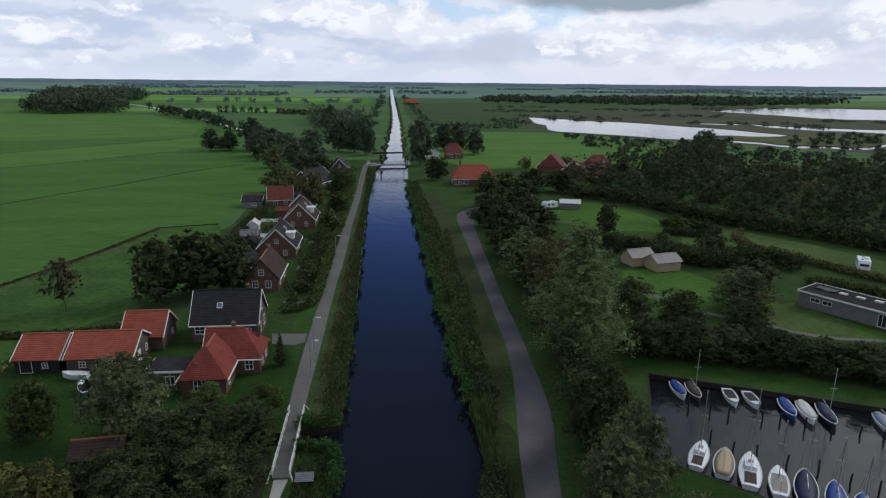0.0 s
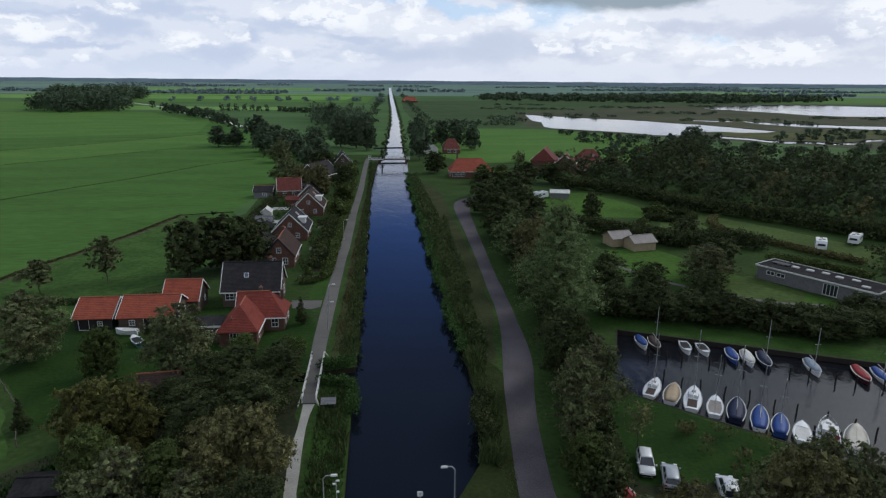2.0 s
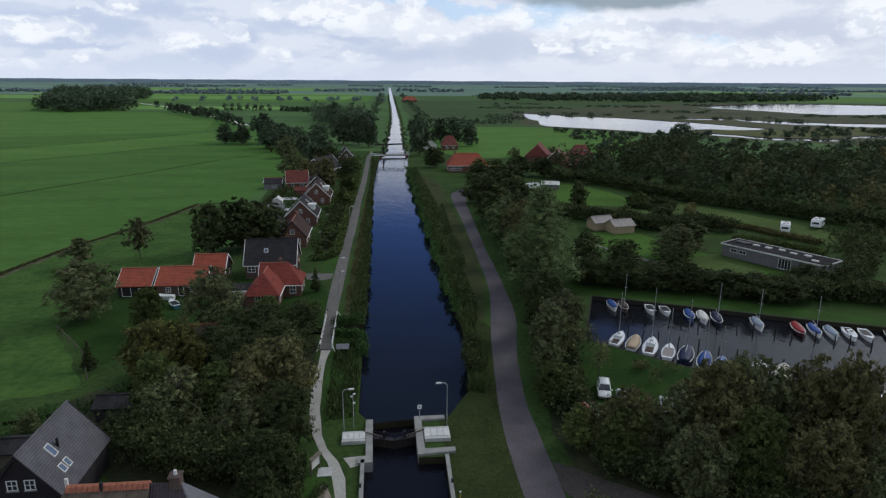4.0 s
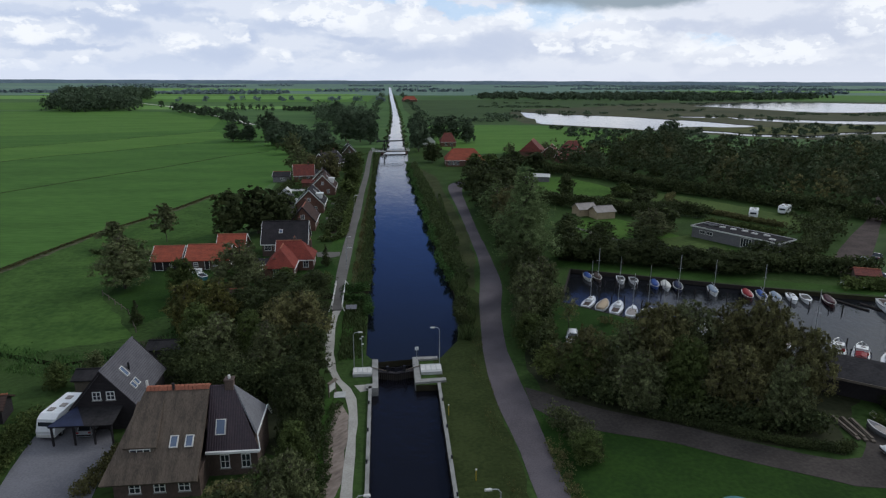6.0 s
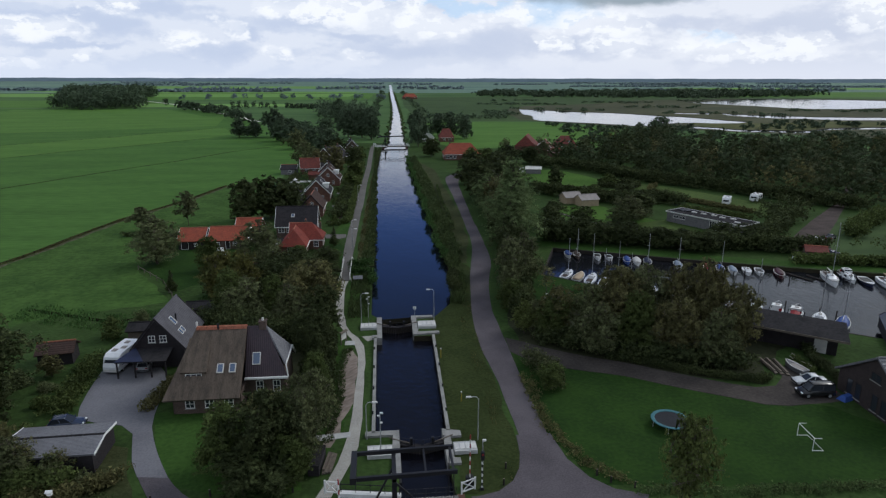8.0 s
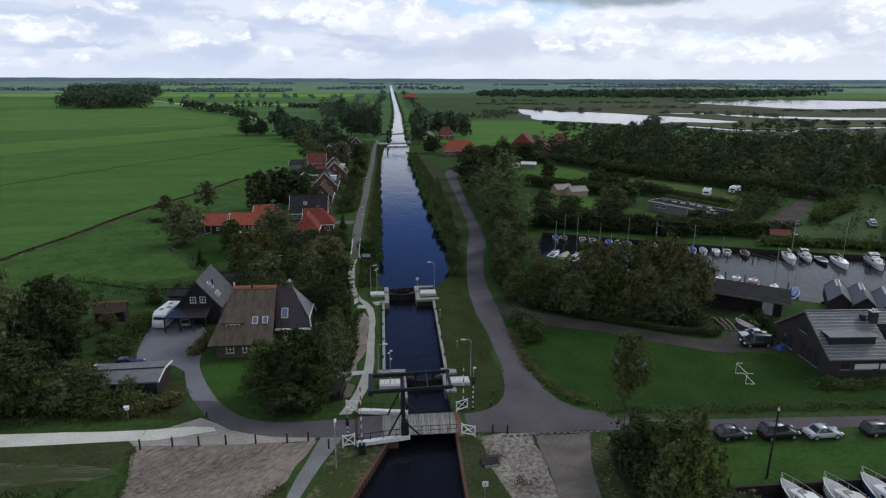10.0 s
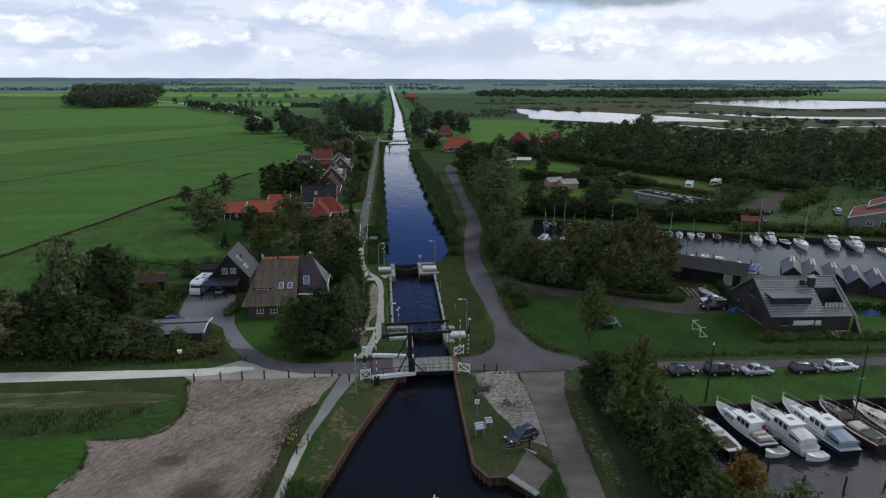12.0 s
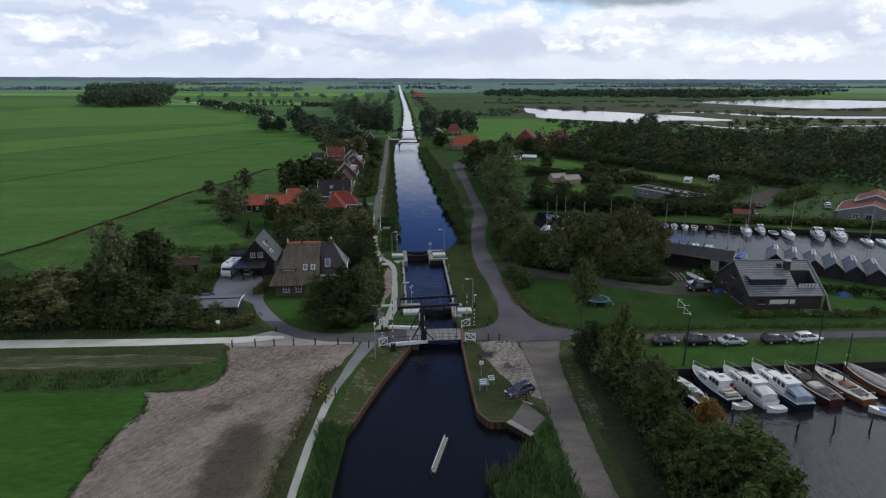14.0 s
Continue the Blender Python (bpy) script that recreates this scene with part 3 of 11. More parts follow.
# ---- building helpers ----
class Shape:
    """Gathers plain solids into one mesh."""

    def __init__(self):
        self.v, self.f = [], []

    def add(self, verts, faces, m=None):
        k = len(self.v)
        self.v += [tuple(m @ Vector(p)) for p in verts] if m else [tuple(p) for p in verts]
        self.f += [tuple(i + k for i in f) for f in faces]
        return self

    def box(self, c, s, m=None, taper=1.0):
        x, y, z = c
        a, b, h = s[0] / 2, s[1] / 2, s[2] / 2
        q = [(x - a, y - b, z - h), (x + a, y - b, z - h), (x + a, y + b, z - h), (x - a, y + b, z - h)]
        q += [(x - a * taper, y - b * taper, z + h), (x + a * taper, y - b * taper, z + h), (x + a * taper, y + b * taper, z + h), (x - a * taper, y + b * taper, z + h)]
        return self.add(q, [(0, 3, 2, 1), (4, 5, 6, 7), (0, 1, 5, 4), (1, 2, 6, 5), (2, 3, 7, 6), (3, 0, 4, 7)], m)

    def rod(self, a, b, r, r2=None, n=8):
        """A round bar from a to b."""
        a, b = Vector(a), Vector(b)
        q = (b - a).to_track_quat("Z", "Y")
        r2 = r if r2 is None else r2
        ring = [q @ Vector((math.cos(2 * math.pi * i / n), math.sin(2 * math.pi * i / n), 0)) for i in range(n)]
        verts = [a + p * r for p in ring] + [b + p * r2 for p in ring]
        faces = [(i, (i + 1) % n, n + (i + 1) % n, n + i) for i in range(n)] + [tuple(range(n))[::-1], tuple(range(n, 2 * n))]
        return self.add(verts, faces)

    def beam(self, a, b, w, h):
        """A square bar from a to b, w wide and h high."""
        a, b = Vector(a), Vector(b)
        d = (b - a).normalized()
        side = d.cross(Vector((0, 0, 1)))
        side = side.normalized() if side.length > 1e-4 else Vector((1, 0, 0))
        top = side.cross(d)
        verts = [p + side * sx * w / 2 + top * sz * h / 2 for p in (a, b) for sx, sz in ((-1, -1), (1, -1), (1, 1), (-1, 1))]
        return self.add(verts, [(0, 1, 5, 4), (1, 2, 6, 5), (2, 3, 7, 6), (3, 0, 4, 7), (3, 2, 1, 0), (4, 5, 6, 7)])

    def prism(self, outline, z0, z1):
        """An upright solid over a plan outline."""
        n = len(outline)
        verts = [(x, y, z0) for x, y in outline] + [(x, y, z1) for x, y in outline]
        return self.add(verts, [(i, (i + 1) % n, n + (i + 1) % n, n + i) for i in range(n)] + [tuple(range(n))[::-1], tuple(range(n, 2 * n))])

    def slab(self, quad, thick):
        """A plate under the upper face given by its corners."""
        q = [Vector(p) for p in quad]
        nrm = (q[1] - q[0]).cross(q[2] - q[0]).normalized()
        if nrm.z < 0:
            q, nrm = q[::-1], -nrm
        n = len(q)
        verts = q + [p - nrm * thick for p in q]
        return self.add(verts, [tuple(range(n)), tuple(range(n, 2 * n))[::-1]] + [(i, n + i, n + (i + 1) % n, (i + 1) % n) for i in range(n)])

    def loft(self, rings, caps=True):
        n = len(rings[0])
        verts = [p for r in rings for p in r]
        faces = [(k * n + i, k * n + (i + 1) % n, (k + 1) * n + (i + 1) % n, (k + 1) * n + i) for k in range(len(rings) - 1) for i in range(n)]
        if caps:
            faces += [tuple(range(n))[::-1], tuple(range((len(rings) - 1) * n, len(rings) * n))]
        return self.add(verts, faces)

    def mesh(self, name, mat, smooth=False):
        me = bpy.data.meshes.new(name)
        me.from_pydata(self.v, [], self.f)
        me.materials.append(M[mat] if isinstance(mat, str) else mat)
        bm = bmesh.new()
        bm.from_mesh(me)
        bmesh.ops.recalc_face_normals(bm, faces=bm.faces)
        bm.to_mesh(me)
        bm.free()
        if smooth:
            for poly in me.polygons:
                poly.use_smooth = True
        return me


def part(name, shape, mat, parent, label="", smooth=False):
    ob = new(name, shape.mesh(name, mat, smooth))
    ob.parent = parent
    return tagged(ob, label=label)


def thing(name, label, category, at=(0, 0, 0), turn=0.0, group="", kind=""):
    ob = new(name)
    ob.empty_display_size = 0.3
    ob.matrix_basis = pose(*at, 0, 0, turn)
    return tagged(ob, label, category, group, kind)


def solid(name, shape, mat, label="", category="", at=(0, 0, 0), turn=0.0, group="", kind="", smooth=False):
    """A thing that is one mesh."""
    ob = new(name, shape.mesh(name, mat, smooth))
    ob.matrix_basis = pose(*at, 0, 0, turn)
    return tagged(ob, label, category, group, kind)


def inside(p, poly):
    x, y = p
    hit = False
    for (x1, y1), (x2, y2) in zip(poly, poly[1:] + poly[:1]):
        if (y1 > y) != (y2 > y) and x < (x2 - x1) * (y - y1) / (y2 - y1) + x1:
            hit = not hit
    return hit


def smooth_line(pts, step=2.0):
    """A Catmull-Rom line through the points."""
    out = []
    p = [Vector(q) for q in pts]
    p = [p[0] * 2 - p[1]] + p + [p[-1] * 2 - p[-2]]
    for a, b, c, d in zip(p, p[1:], p[2:], p[3:]):
        n = max(2, int((c - b).length / step))
        for i in range(n):
            u = i / n
            out.append(0.5 * (2 * b + (c - a) * u + (2 * a - 5 * b + 4 * c - d) * u * u + (3 * b - a - 3 * c + d) * u ** 3))
    out.append(p[-2])
    return out

# ---- ground, water, roads ----
from mathutils.geometry import delaunay_2d_cdt

CANAL = [(-3.4, 48.0), (-4.9, 50.5), (-4.9, 73.5), (-9.9, 74.6), (-30, 75.6), (-30, 77.2), (-9.9, 77.4), (-4.9, 78.6), (-4.9, 115), (-4.7, 166), (-4.5, 228), (-2.6, 285), (-1.4, 309),
         (1.4, 320), (3.0, 385), (6.0, 475), (10.6, 609), (13.2, 739), (16.2, 927), (19.8, 1225), (28.4, 1765), (47, 3050), (58, 3050), (36.4, 1765), (28.2, 1225), (23.6, 927), (20.8, 739), (19.0, 609), (15.6, 475), (13.4, 385), (12.0, 320), (12.8, 309), (11.0, 266), (10.9, 184), (10.1, 120), (10.4, 100), (10.7, 84), (10.4, 60), (8.6, 54.5), (5.4, 48.6), (1.6, 48.6)]
CHAMBER = [(-4.1, 14.0), (-4.0, 40.6), (-3.3, 40.6), (-3.3, 48.0), (1.6, 48.6), (1.6, 40.8), (4.3, 40.8), (3.7, 13.8), (3.4, 13.8), (3.4, 6.8), (3.5, -0.8), (3.2, -10.9), (3.0, -22.4), (4.1, -24.7), (6.0, -24.9), (8.3, -27.7),
           (8.4, -31), (6.5, -34), (2.6, -36), (2.3, -60), (2.0, -170), (-14.5, -170), (-13.4, -60), (-12.8, -34.3), (-12.1, -25.6), (-11.5, -23.8), (-8.6, -14.6), (-5.6, -6.7), (-3.4, -0.8), (-2.0, 2.0), (-1.7, 6.6), (-1.7, 14.0)]
MARINA = [(36, 88.8), (50, 82.5), (67, 74.6), (80, 69.2), (93, 64.4), (106, 60), (170, 40), (170, -6), (100, 18), (87, 26), (71, 33.5), (66, 37), (58, 42.5), (44, 54.8), (35.5, 62.8), (28.6, 69.6)]
BASIN = [(27.5, -13.4), (61, -13.4), (120, -14.5), (120, -170), (27, -170), (28.5, -40), (26.5, -24)]
LAKE_A = [(166, 727), (172, 716), (197, 686), (218, 659), (242, 642), (261, 617), (275, 586), (292, 565), (303, 539), (311, 508), (320, 487), (301, 471), (278, 470), (266, 480), (242, 474), (223, 446), (209, 445), (198, 450), (189, 468),
          (180, 478), (163, 493), (147, 509), (140, 514), (138, 532), (150, 587), (147, 610), (150, 636)]
LAKE_B = [(465, 899), (557, 985), (637, 1040), (693, 1048), (760, 1031), (840, 969), (900, 916), (760, 760), (573, 694), (531, 702), (512, 722), (508, 770), (495, 809), (481, 852)]
LAKE_C = [(363, 623), (372, 599), (385, 584), (404, 570), (427, 550), (470, 540), (520, 535), (510, 500), (440, 498), (412, 500), (396, 523), (374, 529), (361, 548), (352, 575)]
LAKE_D = [(316, 629), (355, 618), (342, 597), (310, 612)]
STREAM = [(244, 442), (259, 425), (261, 409), (272, 402), (289, 398), (296, 388), (314, 395), (340, 414), (420, 424), (420, 408), (328, 398), (300, 377), (286, 374), (279, 384), (260, 384), (252, 394), (249, 409), (235, 425)]
holes = [CANAL, CHAMBER, MARINA, BASIN, LAKE_A, LAKE_B, LAKE_C, LAKE_D, STREAM]


def ditch(pts, w):
    """A thin channel along a line."""
    p = [Vector(q) for q in pts]
    left, right = [], []
    for i, q in enumerate(p):
        d = (p[min(i + 1, len(p) - 1)] - p[max(i - 1, 0)]).normalized()
        n = Vector((-d.y, d.x)) * w / 2
        left.append(tuple(q + n))
        right.append(tuple(q - n))
    return left + right[::-1]


DITCHES = [ditch(p, w) for p, w in (
    ([(-100, 20), (-91.5, 52), (-88, 61), (-85, 73), (-82.5, 86), (-80, 95), (-77.4, 111), (-73.4, 130), (-68.6, 143), (-63.4, 160), (-58.4, 182), (-44, 186)], 1.2),
    ([(-180, 95), (-146, 160), (-117, 217), (-108, 234), (-97, 252), (-85, 278), (-78, 294), (-61, 315)], 0.9), ([(-250, 160), (-200, 240), (-163, 301), (-147, 316), (-131, 340), (-112, 366)], 0.9), ([(-240, 300), (-194, 358), (-175, 377), (-157, 406), (-134, 435), (-122, 457)], 0.8),
    ([(-62, 58), (-46, 51), (-37, 54), (-33, 60)], 1.1), ([(15.3, 111), (15.7, 119), (15.9, 134), (15.9, 149), (16.3, 157), (17.0, 171)], 0.6), ([(-65, 110), (-50, 109), (-39, 110)], 1.0))]
holes += DITCHES

DRIVE_N = [(15.2, 39.0), (17.4, 37.2), (23.2, 32.6), (29.1, 29.4), (34.3, 25.9), (39.2, 22.7), (42.6, 20.9), (46.5, 20.6), (52, 27)]
DRIVE_S = [(14.9, 34.0), (16.4, 31.6), (21.5, 27.7), (27.5, 25.6), (32.4, 22.2), (37.2, 19.4), (41.6, 16.8), (44.5, 15.6), (53.4, 16.2)]
STRAW = [(-100, -1.6), (-55, -2.0), (-44, -2.6), (-34, -4.0), (-31.6, -4.7), (-30.4, -5.6), (-33, -6.6), (-42, -6.9), (-53, -6.4), (-100, -6.2)]
# covers, the later lie over the earlier: material and outline
COVERS = [
    ("grass", [(-110, -170), (170, -170), (170, 330), (-44, 330), (-40, 184), (-100, 20)]),
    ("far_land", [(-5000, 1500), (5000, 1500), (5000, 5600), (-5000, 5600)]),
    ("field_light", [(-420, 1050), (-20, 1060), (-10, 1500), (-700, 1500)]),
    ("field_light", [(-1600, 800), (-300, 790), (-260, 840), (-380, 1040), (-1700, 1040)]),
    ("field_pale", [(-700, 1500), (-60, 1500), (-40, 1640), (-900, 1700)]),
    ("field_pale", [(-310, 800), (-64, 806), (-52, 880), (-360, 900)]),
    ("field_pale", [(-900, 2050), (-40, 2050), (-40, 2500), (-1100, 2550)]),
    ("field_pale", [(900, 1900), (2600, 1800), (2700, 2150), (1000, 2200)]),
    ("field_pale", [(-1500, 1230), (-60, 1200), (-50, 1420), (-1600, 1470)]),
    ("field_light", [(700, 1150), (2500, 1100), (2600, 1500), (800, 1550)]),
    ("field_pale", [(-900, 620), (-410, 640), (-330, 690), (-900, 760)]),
    ("rough", [(33, 505), (83, 512), (127, 508), (168, 458), (230, 430), (300, 330), (900, 250), (1100, 1000), (760, 1120), (240, 1190), (40, 1180), (30, 800)]),
    ("marsh", [(125, 530), (140, 505), (190, 440), (300, 340), (900, 250), (1100, 960), (620, 1060), (430, 1000), (300, 860), (190, 800), (150, 720), (132, 620)]),
    ("camp_dry", [(262, 480), (330, 470), (420, 490), (440, 430), (340, 420), (312, 398), (272, 408), (250, 440)]),
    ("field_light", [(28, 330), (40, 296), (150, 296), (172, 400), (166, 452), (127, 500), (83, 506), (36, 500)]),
    ("field", [(-900, -100), (-105, 20), (-91.5, 52), (-88, 61), (-85, 73), (-82.5, 86), (-80, 95), (-77.4, 111), (-73.4, 130), (-68.6, 143), (-63.4, 160), (-58.4, 182), (-44, 186), (-40, 240), (-44, 330), (-70, 400), (-105, 505), (-150, 610), (-215, 730), (-290, 760), (-900, 780)]),
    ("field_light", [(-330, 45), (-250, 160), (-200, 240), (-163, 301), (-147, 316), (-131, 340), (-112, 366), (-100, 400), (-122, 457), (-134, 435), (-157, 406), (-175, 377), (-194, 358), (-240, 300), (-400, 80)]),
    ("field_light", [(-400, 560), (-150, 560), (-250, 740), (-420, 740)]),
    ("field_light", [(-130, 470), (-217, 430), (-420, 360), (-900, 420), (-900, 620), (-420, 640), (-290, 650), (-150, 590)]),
    ("meadow", [(-91.5, 52), (-88, 61), (-85, 73), (-82.5, 86), (-80, 95), (-77.4, 111), (-73.4, 130), (-68.6, 143), (-63.4, 160), (-58.4, 182), (-44, 186), (-36, 160), (-38, 125), (-52, 105), (-52, 80), (-40, 60), (-60, 52), (-70, 30)]),
    ("straw", [(-87, 61), (-84, 73), (-81.5, 86), (-79, 95), (-76.4, 111), (-72.4, 130), (-67.6, 143), (-62.4, 160), (-57.4, 182), (-56.2, 182), (-60.9, 160), (-66.7, 143), (-71.2, 130), (-74.9, 111), (-78.1, 95), (-80.3, 86), (-82.5, 73), (-86.1, 61)]),
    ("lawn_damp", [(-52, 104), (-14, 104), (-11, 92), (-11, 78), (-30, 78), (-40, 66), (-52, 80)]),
    ("lawn", [(-14, 104), (-14, 116), (-11, 135), (-9.5, 135), (-11, 104)]),
    ("grass", [(-36, 118), (-12, 118), (-9, 300), (-34, 300)]),
    ("grass", [(30, 92), (72, 76), (100, 86), (150, 110), (130, 172), (85, 225), (40, 225), (30, 140)]),
    ("camp_lawn", [(46, 190), (59, 212), (71, 212), (78, 195), (81, 181), (74, 170), (65, 172), (57, 170), (52, 180)]),
    ("camp_lawn", [(47, 128), (51, 136), (62, 138), (66, 128), (66, 116), (64, 106), (76, 97), (84, 92), (80, 100), (76, 106), (70, 118), (62, 112), (58, 108), (52, 113), (47, 122)]),
    ("camp_mown", [(74, 158), (78, 168), (90, 177), (96, 170), (104, 158), (112, 140), (121, 128), (116, 116), (106, 116), (99, 124), (94, 135), (87, 144), (80, 152)]),
    ("rough", [(94, 70), (150, 48), (170, 90), (150, 112), (122, 112), (100, 84)]),
    ("camp_mown", [(66, 112), (74, 115), (78, 104), (74, 98), (66, 101), (61, 105)]),
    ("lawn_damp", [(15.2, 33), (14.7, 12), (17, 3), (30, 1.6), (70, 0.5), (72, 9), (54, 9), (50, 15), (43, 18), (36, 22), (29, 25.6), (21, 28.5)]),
    ("lawn", [(66, 4), (110, 2), (110, 20), (88, 18), (80, 22), (66, 14)]),
    ("lawn", [(22, -6), (120, -9), (120, -14), (28, -13.2)]),
    ("lawn", [(30, 92), (100, 62), (100, 67), (70, 79), (36, 95)]),
    ("scrub", [(22, 66), (35, 62), (44, 54), (58, 42), (60, 36), (48, 26), (45, 21), (36, 25), (29, 28), (21, 32), (17, 37), (17, 46), (20, 62)]),
    ("lawn_damp", [(21, 66), (29, 69), (35, 62.5), (44, 54.5), (38, 50), (24, 50)]),
    ("scrub", [(18, -6), (28, -10), (28, -170), (18, -170)]),
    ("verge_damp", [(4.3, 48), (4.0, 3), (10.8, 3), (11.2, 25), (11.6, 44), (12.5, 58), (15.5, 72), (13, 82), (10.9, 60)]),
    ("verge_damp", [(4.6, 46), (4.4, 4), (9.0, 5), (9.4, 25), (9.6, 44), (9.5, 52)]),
    ("verge", [(10.6, 82), (14.8, 78), (18, 100), (19.5, 128), (19.6, 180), (20, 215), (12, 260), (10.9, 184), (10.2, 110)]),
    ("verge", [(-8.2, 80), (-5, 80), (-4.9, 160), (-4.6, 228), (-2.6, 290), (-4.8, 303), (-6, 214), (-7.8, 135)]),
    ("lawn", [(-8.6, 49), (-5, 49), (-5, 73), (-9.6, 73)]),
    ("lawn", [(-12.5, 42), (-7.6, 38), (-6.8, 20), (-9.5, 9), (-12.6, 12)]),
    ("lawn", [(-30, 21), (-16, 21), (-12, 13), (-11, 5), (-19, 5.2), (-24, 7), (-27, 13)]),
    ("scrub", [(-36, 60), (-12, 74), (-10.8, 64), (-11.2, 48), (-13, 26), (-16, 28), (-33, 44), (-40, 56)]),
    ("grass", [(-52, 52), (-40, 54), (-36, 40), (-40, 32), (-48, 34), (-60, 42)]),
    ("verge", [(-64, 5.6), (-34, 5), (-26, 4.0), (-30, 14), (-40, 16), (-64, 12)]),
    ("verge", [(-30, 0.4), (-100, -0.6), (-100, -10), (-36, -8.2), (-31, -4)]),
    ("straw", STRAW),
    ("grass", [(-100, -8.4), (-33, -7.6), (-37, -13), (-100, -14)]),
    ("field_near", [(-140, -14), (-37, -13.5), (-34, -22), (-36, -33), (-39, -60), (-45, -170), (-140, -170)]),
    ("verge", [(-20, -6), (-13.2, -6), (-16.0, -24), (-17.8, -45), (-19, -170), (-24, -170), (-22, -60), (-19, -34)]),
    ("dirt", [(-30.4, -0.7), (-11.6, -1.5), (-13.8, -8.3), (-16.4, -12.0), (-16.7, -18.1), (-17.4, -23.9), (-18.4, -30.1), (-19.2, -38), (-22, -60), (-26, -170), (-44, -170), (-39, -60), (-37.3, -34.7), (-37.0, -33.3), (-37.2, -25.0), (-35.8, -18.9), (-37.6, -14.3), (-31.4, -14.0), (-28.8, -10.2)]),
    ("patchy", [(-9, -1), (-3.6, -1.5), (-5.9, -6.7), (-8.9, -14.6), (-11.8, -24), (-13.2, -36), (-15.6, -36), (-14.4, -23), (-12.6, -15.5)]),
    ("patchy", [(4.6, -2.0), (8, -2.2), (8.6, -16), (7.2, -20), (5.6, -18), (4.4, -12)]),
    ("sand", [(6.0, -2.4), (11.7, -2.2), (11.9, -12), (11.6, -19.5), (9.6, -21.2), (7.4, -18.6), (6.6, -14.1), (5.9, -7.1)]),
    ("verge", [(3.6, -1.5), (5.2, -1.5), (6.2, -8), (7.2, -12.6), (8.6, -17.8), (11.0, -19.8), (11.3, -22), (8.8, -20), (6.2, -24.4), (4.2, -24.3), (3.4, -22), (3.4, -10)]),
    ("verge", [(16.4, -4.6), (20, -6), (21, -30), (20, -60), (12.9, -60), (13.3, -38), (14.2, -26), (14.7, -19)]),
    ("scrub", [(17.2, -12), (19, -6), (28, -10), (28, -170), (14.4, -170), (15.3, -40), (16.3, -24)]),
    ("patchy", [(16, -3.4), (20.4, -3.6), (19.4, -6.4), (18.2, -10), (17.6, -19), (16.6, -27), (15.2, -27), (15.8, -19)]),
    ("grass", [(9, -27), (11.5, -21), (11, -38), (9.5, -60), (8, -170), (2.3, -170), (2.6, -36), (6.6, -34)]),
    ("dirt", [(-7.6, 37), (-6.6, 34), (-6.6, 22), (-8.8, 12), (-9.8, 12), (-8.6, 24), (-9.0, 28), (-8.2, 37)]),
]


def roughen(ring, seed):
    """Subdivides the near part of an outline and lets it wander a little."""
    rnd, out = random.Random(seed), []
    for (x0, y0), (x1, y1) in zip(ring, ring[1:] + ring[:1]):
        out.append((x0, y0))
        if max(abs(x0), abs(x1)) < 150 and max(y0, y1) < 330 and min(y0, y1) > -75:
            n = int(math.hypot(x1 - x0, y1 - y0) / 2.2)
            out += [(x0 + (x1 - x0) * i / n + rnd.uniform(-.4, .4), y0 + (y1 - y0) * i / n + rnd.uniform(-.4, .4)) for i in range(1, n)]
    return out


COVERS = [(k, roughen(r, i)) for i, (k, r) in enumerate(COVERS)]
BOXES = [(min(p[0] for p in r), max(p[0] for p in r), min(p[1] for p in r), max(p[1] for p in r)) for _, r in COVERS]


def sheet(name, outlines, covers, base, xmin, xmax, ymin, ymax, depth):
    """The ground: one triangulated sheet with the covers as material regions and with walled gaps where water lies."""
    verts, edges = [(xmin, ymin), (xmax, ymin), (xmax, ymax), (xmin, ymax)], [(0, 1), (1, 2), (2, 3), (3, 0)]
    for ring in outlines + [c[1] for c in covers]:
        k = len(verts)
        verts += [(min(max(x, xmin), xmax), min(max(y, ymin), ymax)) for x, y in ring]
        edges += [(k + i, k + (i + 1) % len(ring)) for i in range(len(ring))]
    out, _, faces, *_ = delaunay_2d_cdt([Vector(v) for v in verts], edges, [], 0, 1e-4)
    names = [base] + sorted({c[0] for c in covers}) + ["bank"]
    pts, tris, mats = [(v.x, v.y, 0.0) for v in out], [], []
    count = {}
    for f in faces:
        c = (sum(out[i].x for i in f) / len(f), sum(out[i].y for i in f) / len(f))
        if any(inside(c, h) for h in outlines):
            continue
        kind = base
        for (cover, ring), (bx0, bx1, by0, by1) in zip(covers, BOXES):
            if bx0 <= c[0] <= bx1 and by0 <= c[1] <= by1 and inside(c, ring):
                kind = cover
        tris.append(tuple(f))
        mats.append(names.index(kind))
        for i in range(len(f)):
            e = (f[i], f[(i + 1) % len(f)])
            count[e] = count.get(e, 0) + 1
    n = len(pts)
    for a, b in list(count):
        if (b, a) not in count and not any(abs(pts[a][k] - lim) < 1 and abs(pts[b][k] - lim) < 1 for k, lim in ((0, xmin), (0, xmax), (1, ymin), (1, ymax))):
            q = len(pts)
            pts += [(pts[a][0], pts[a][1], -depth), (pts[b][0], pts[b][1], -depth)]
            tris.append((b, a, q, q + 1))
            mats.append(len(names) - 1)
    me = bpy.data.meshes.new(name)
    me.from_pydata(pts, [], tris)
    for k in names:
        me.materials.append(M[k])
    me.polygons.foreach_set("material_index", mats)
    return tagged(new(name, me), "flat green polder land of fields, gardens and banks", "ground", kind="structure")


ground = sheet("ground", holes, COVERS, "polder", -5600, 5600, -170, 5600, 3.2)


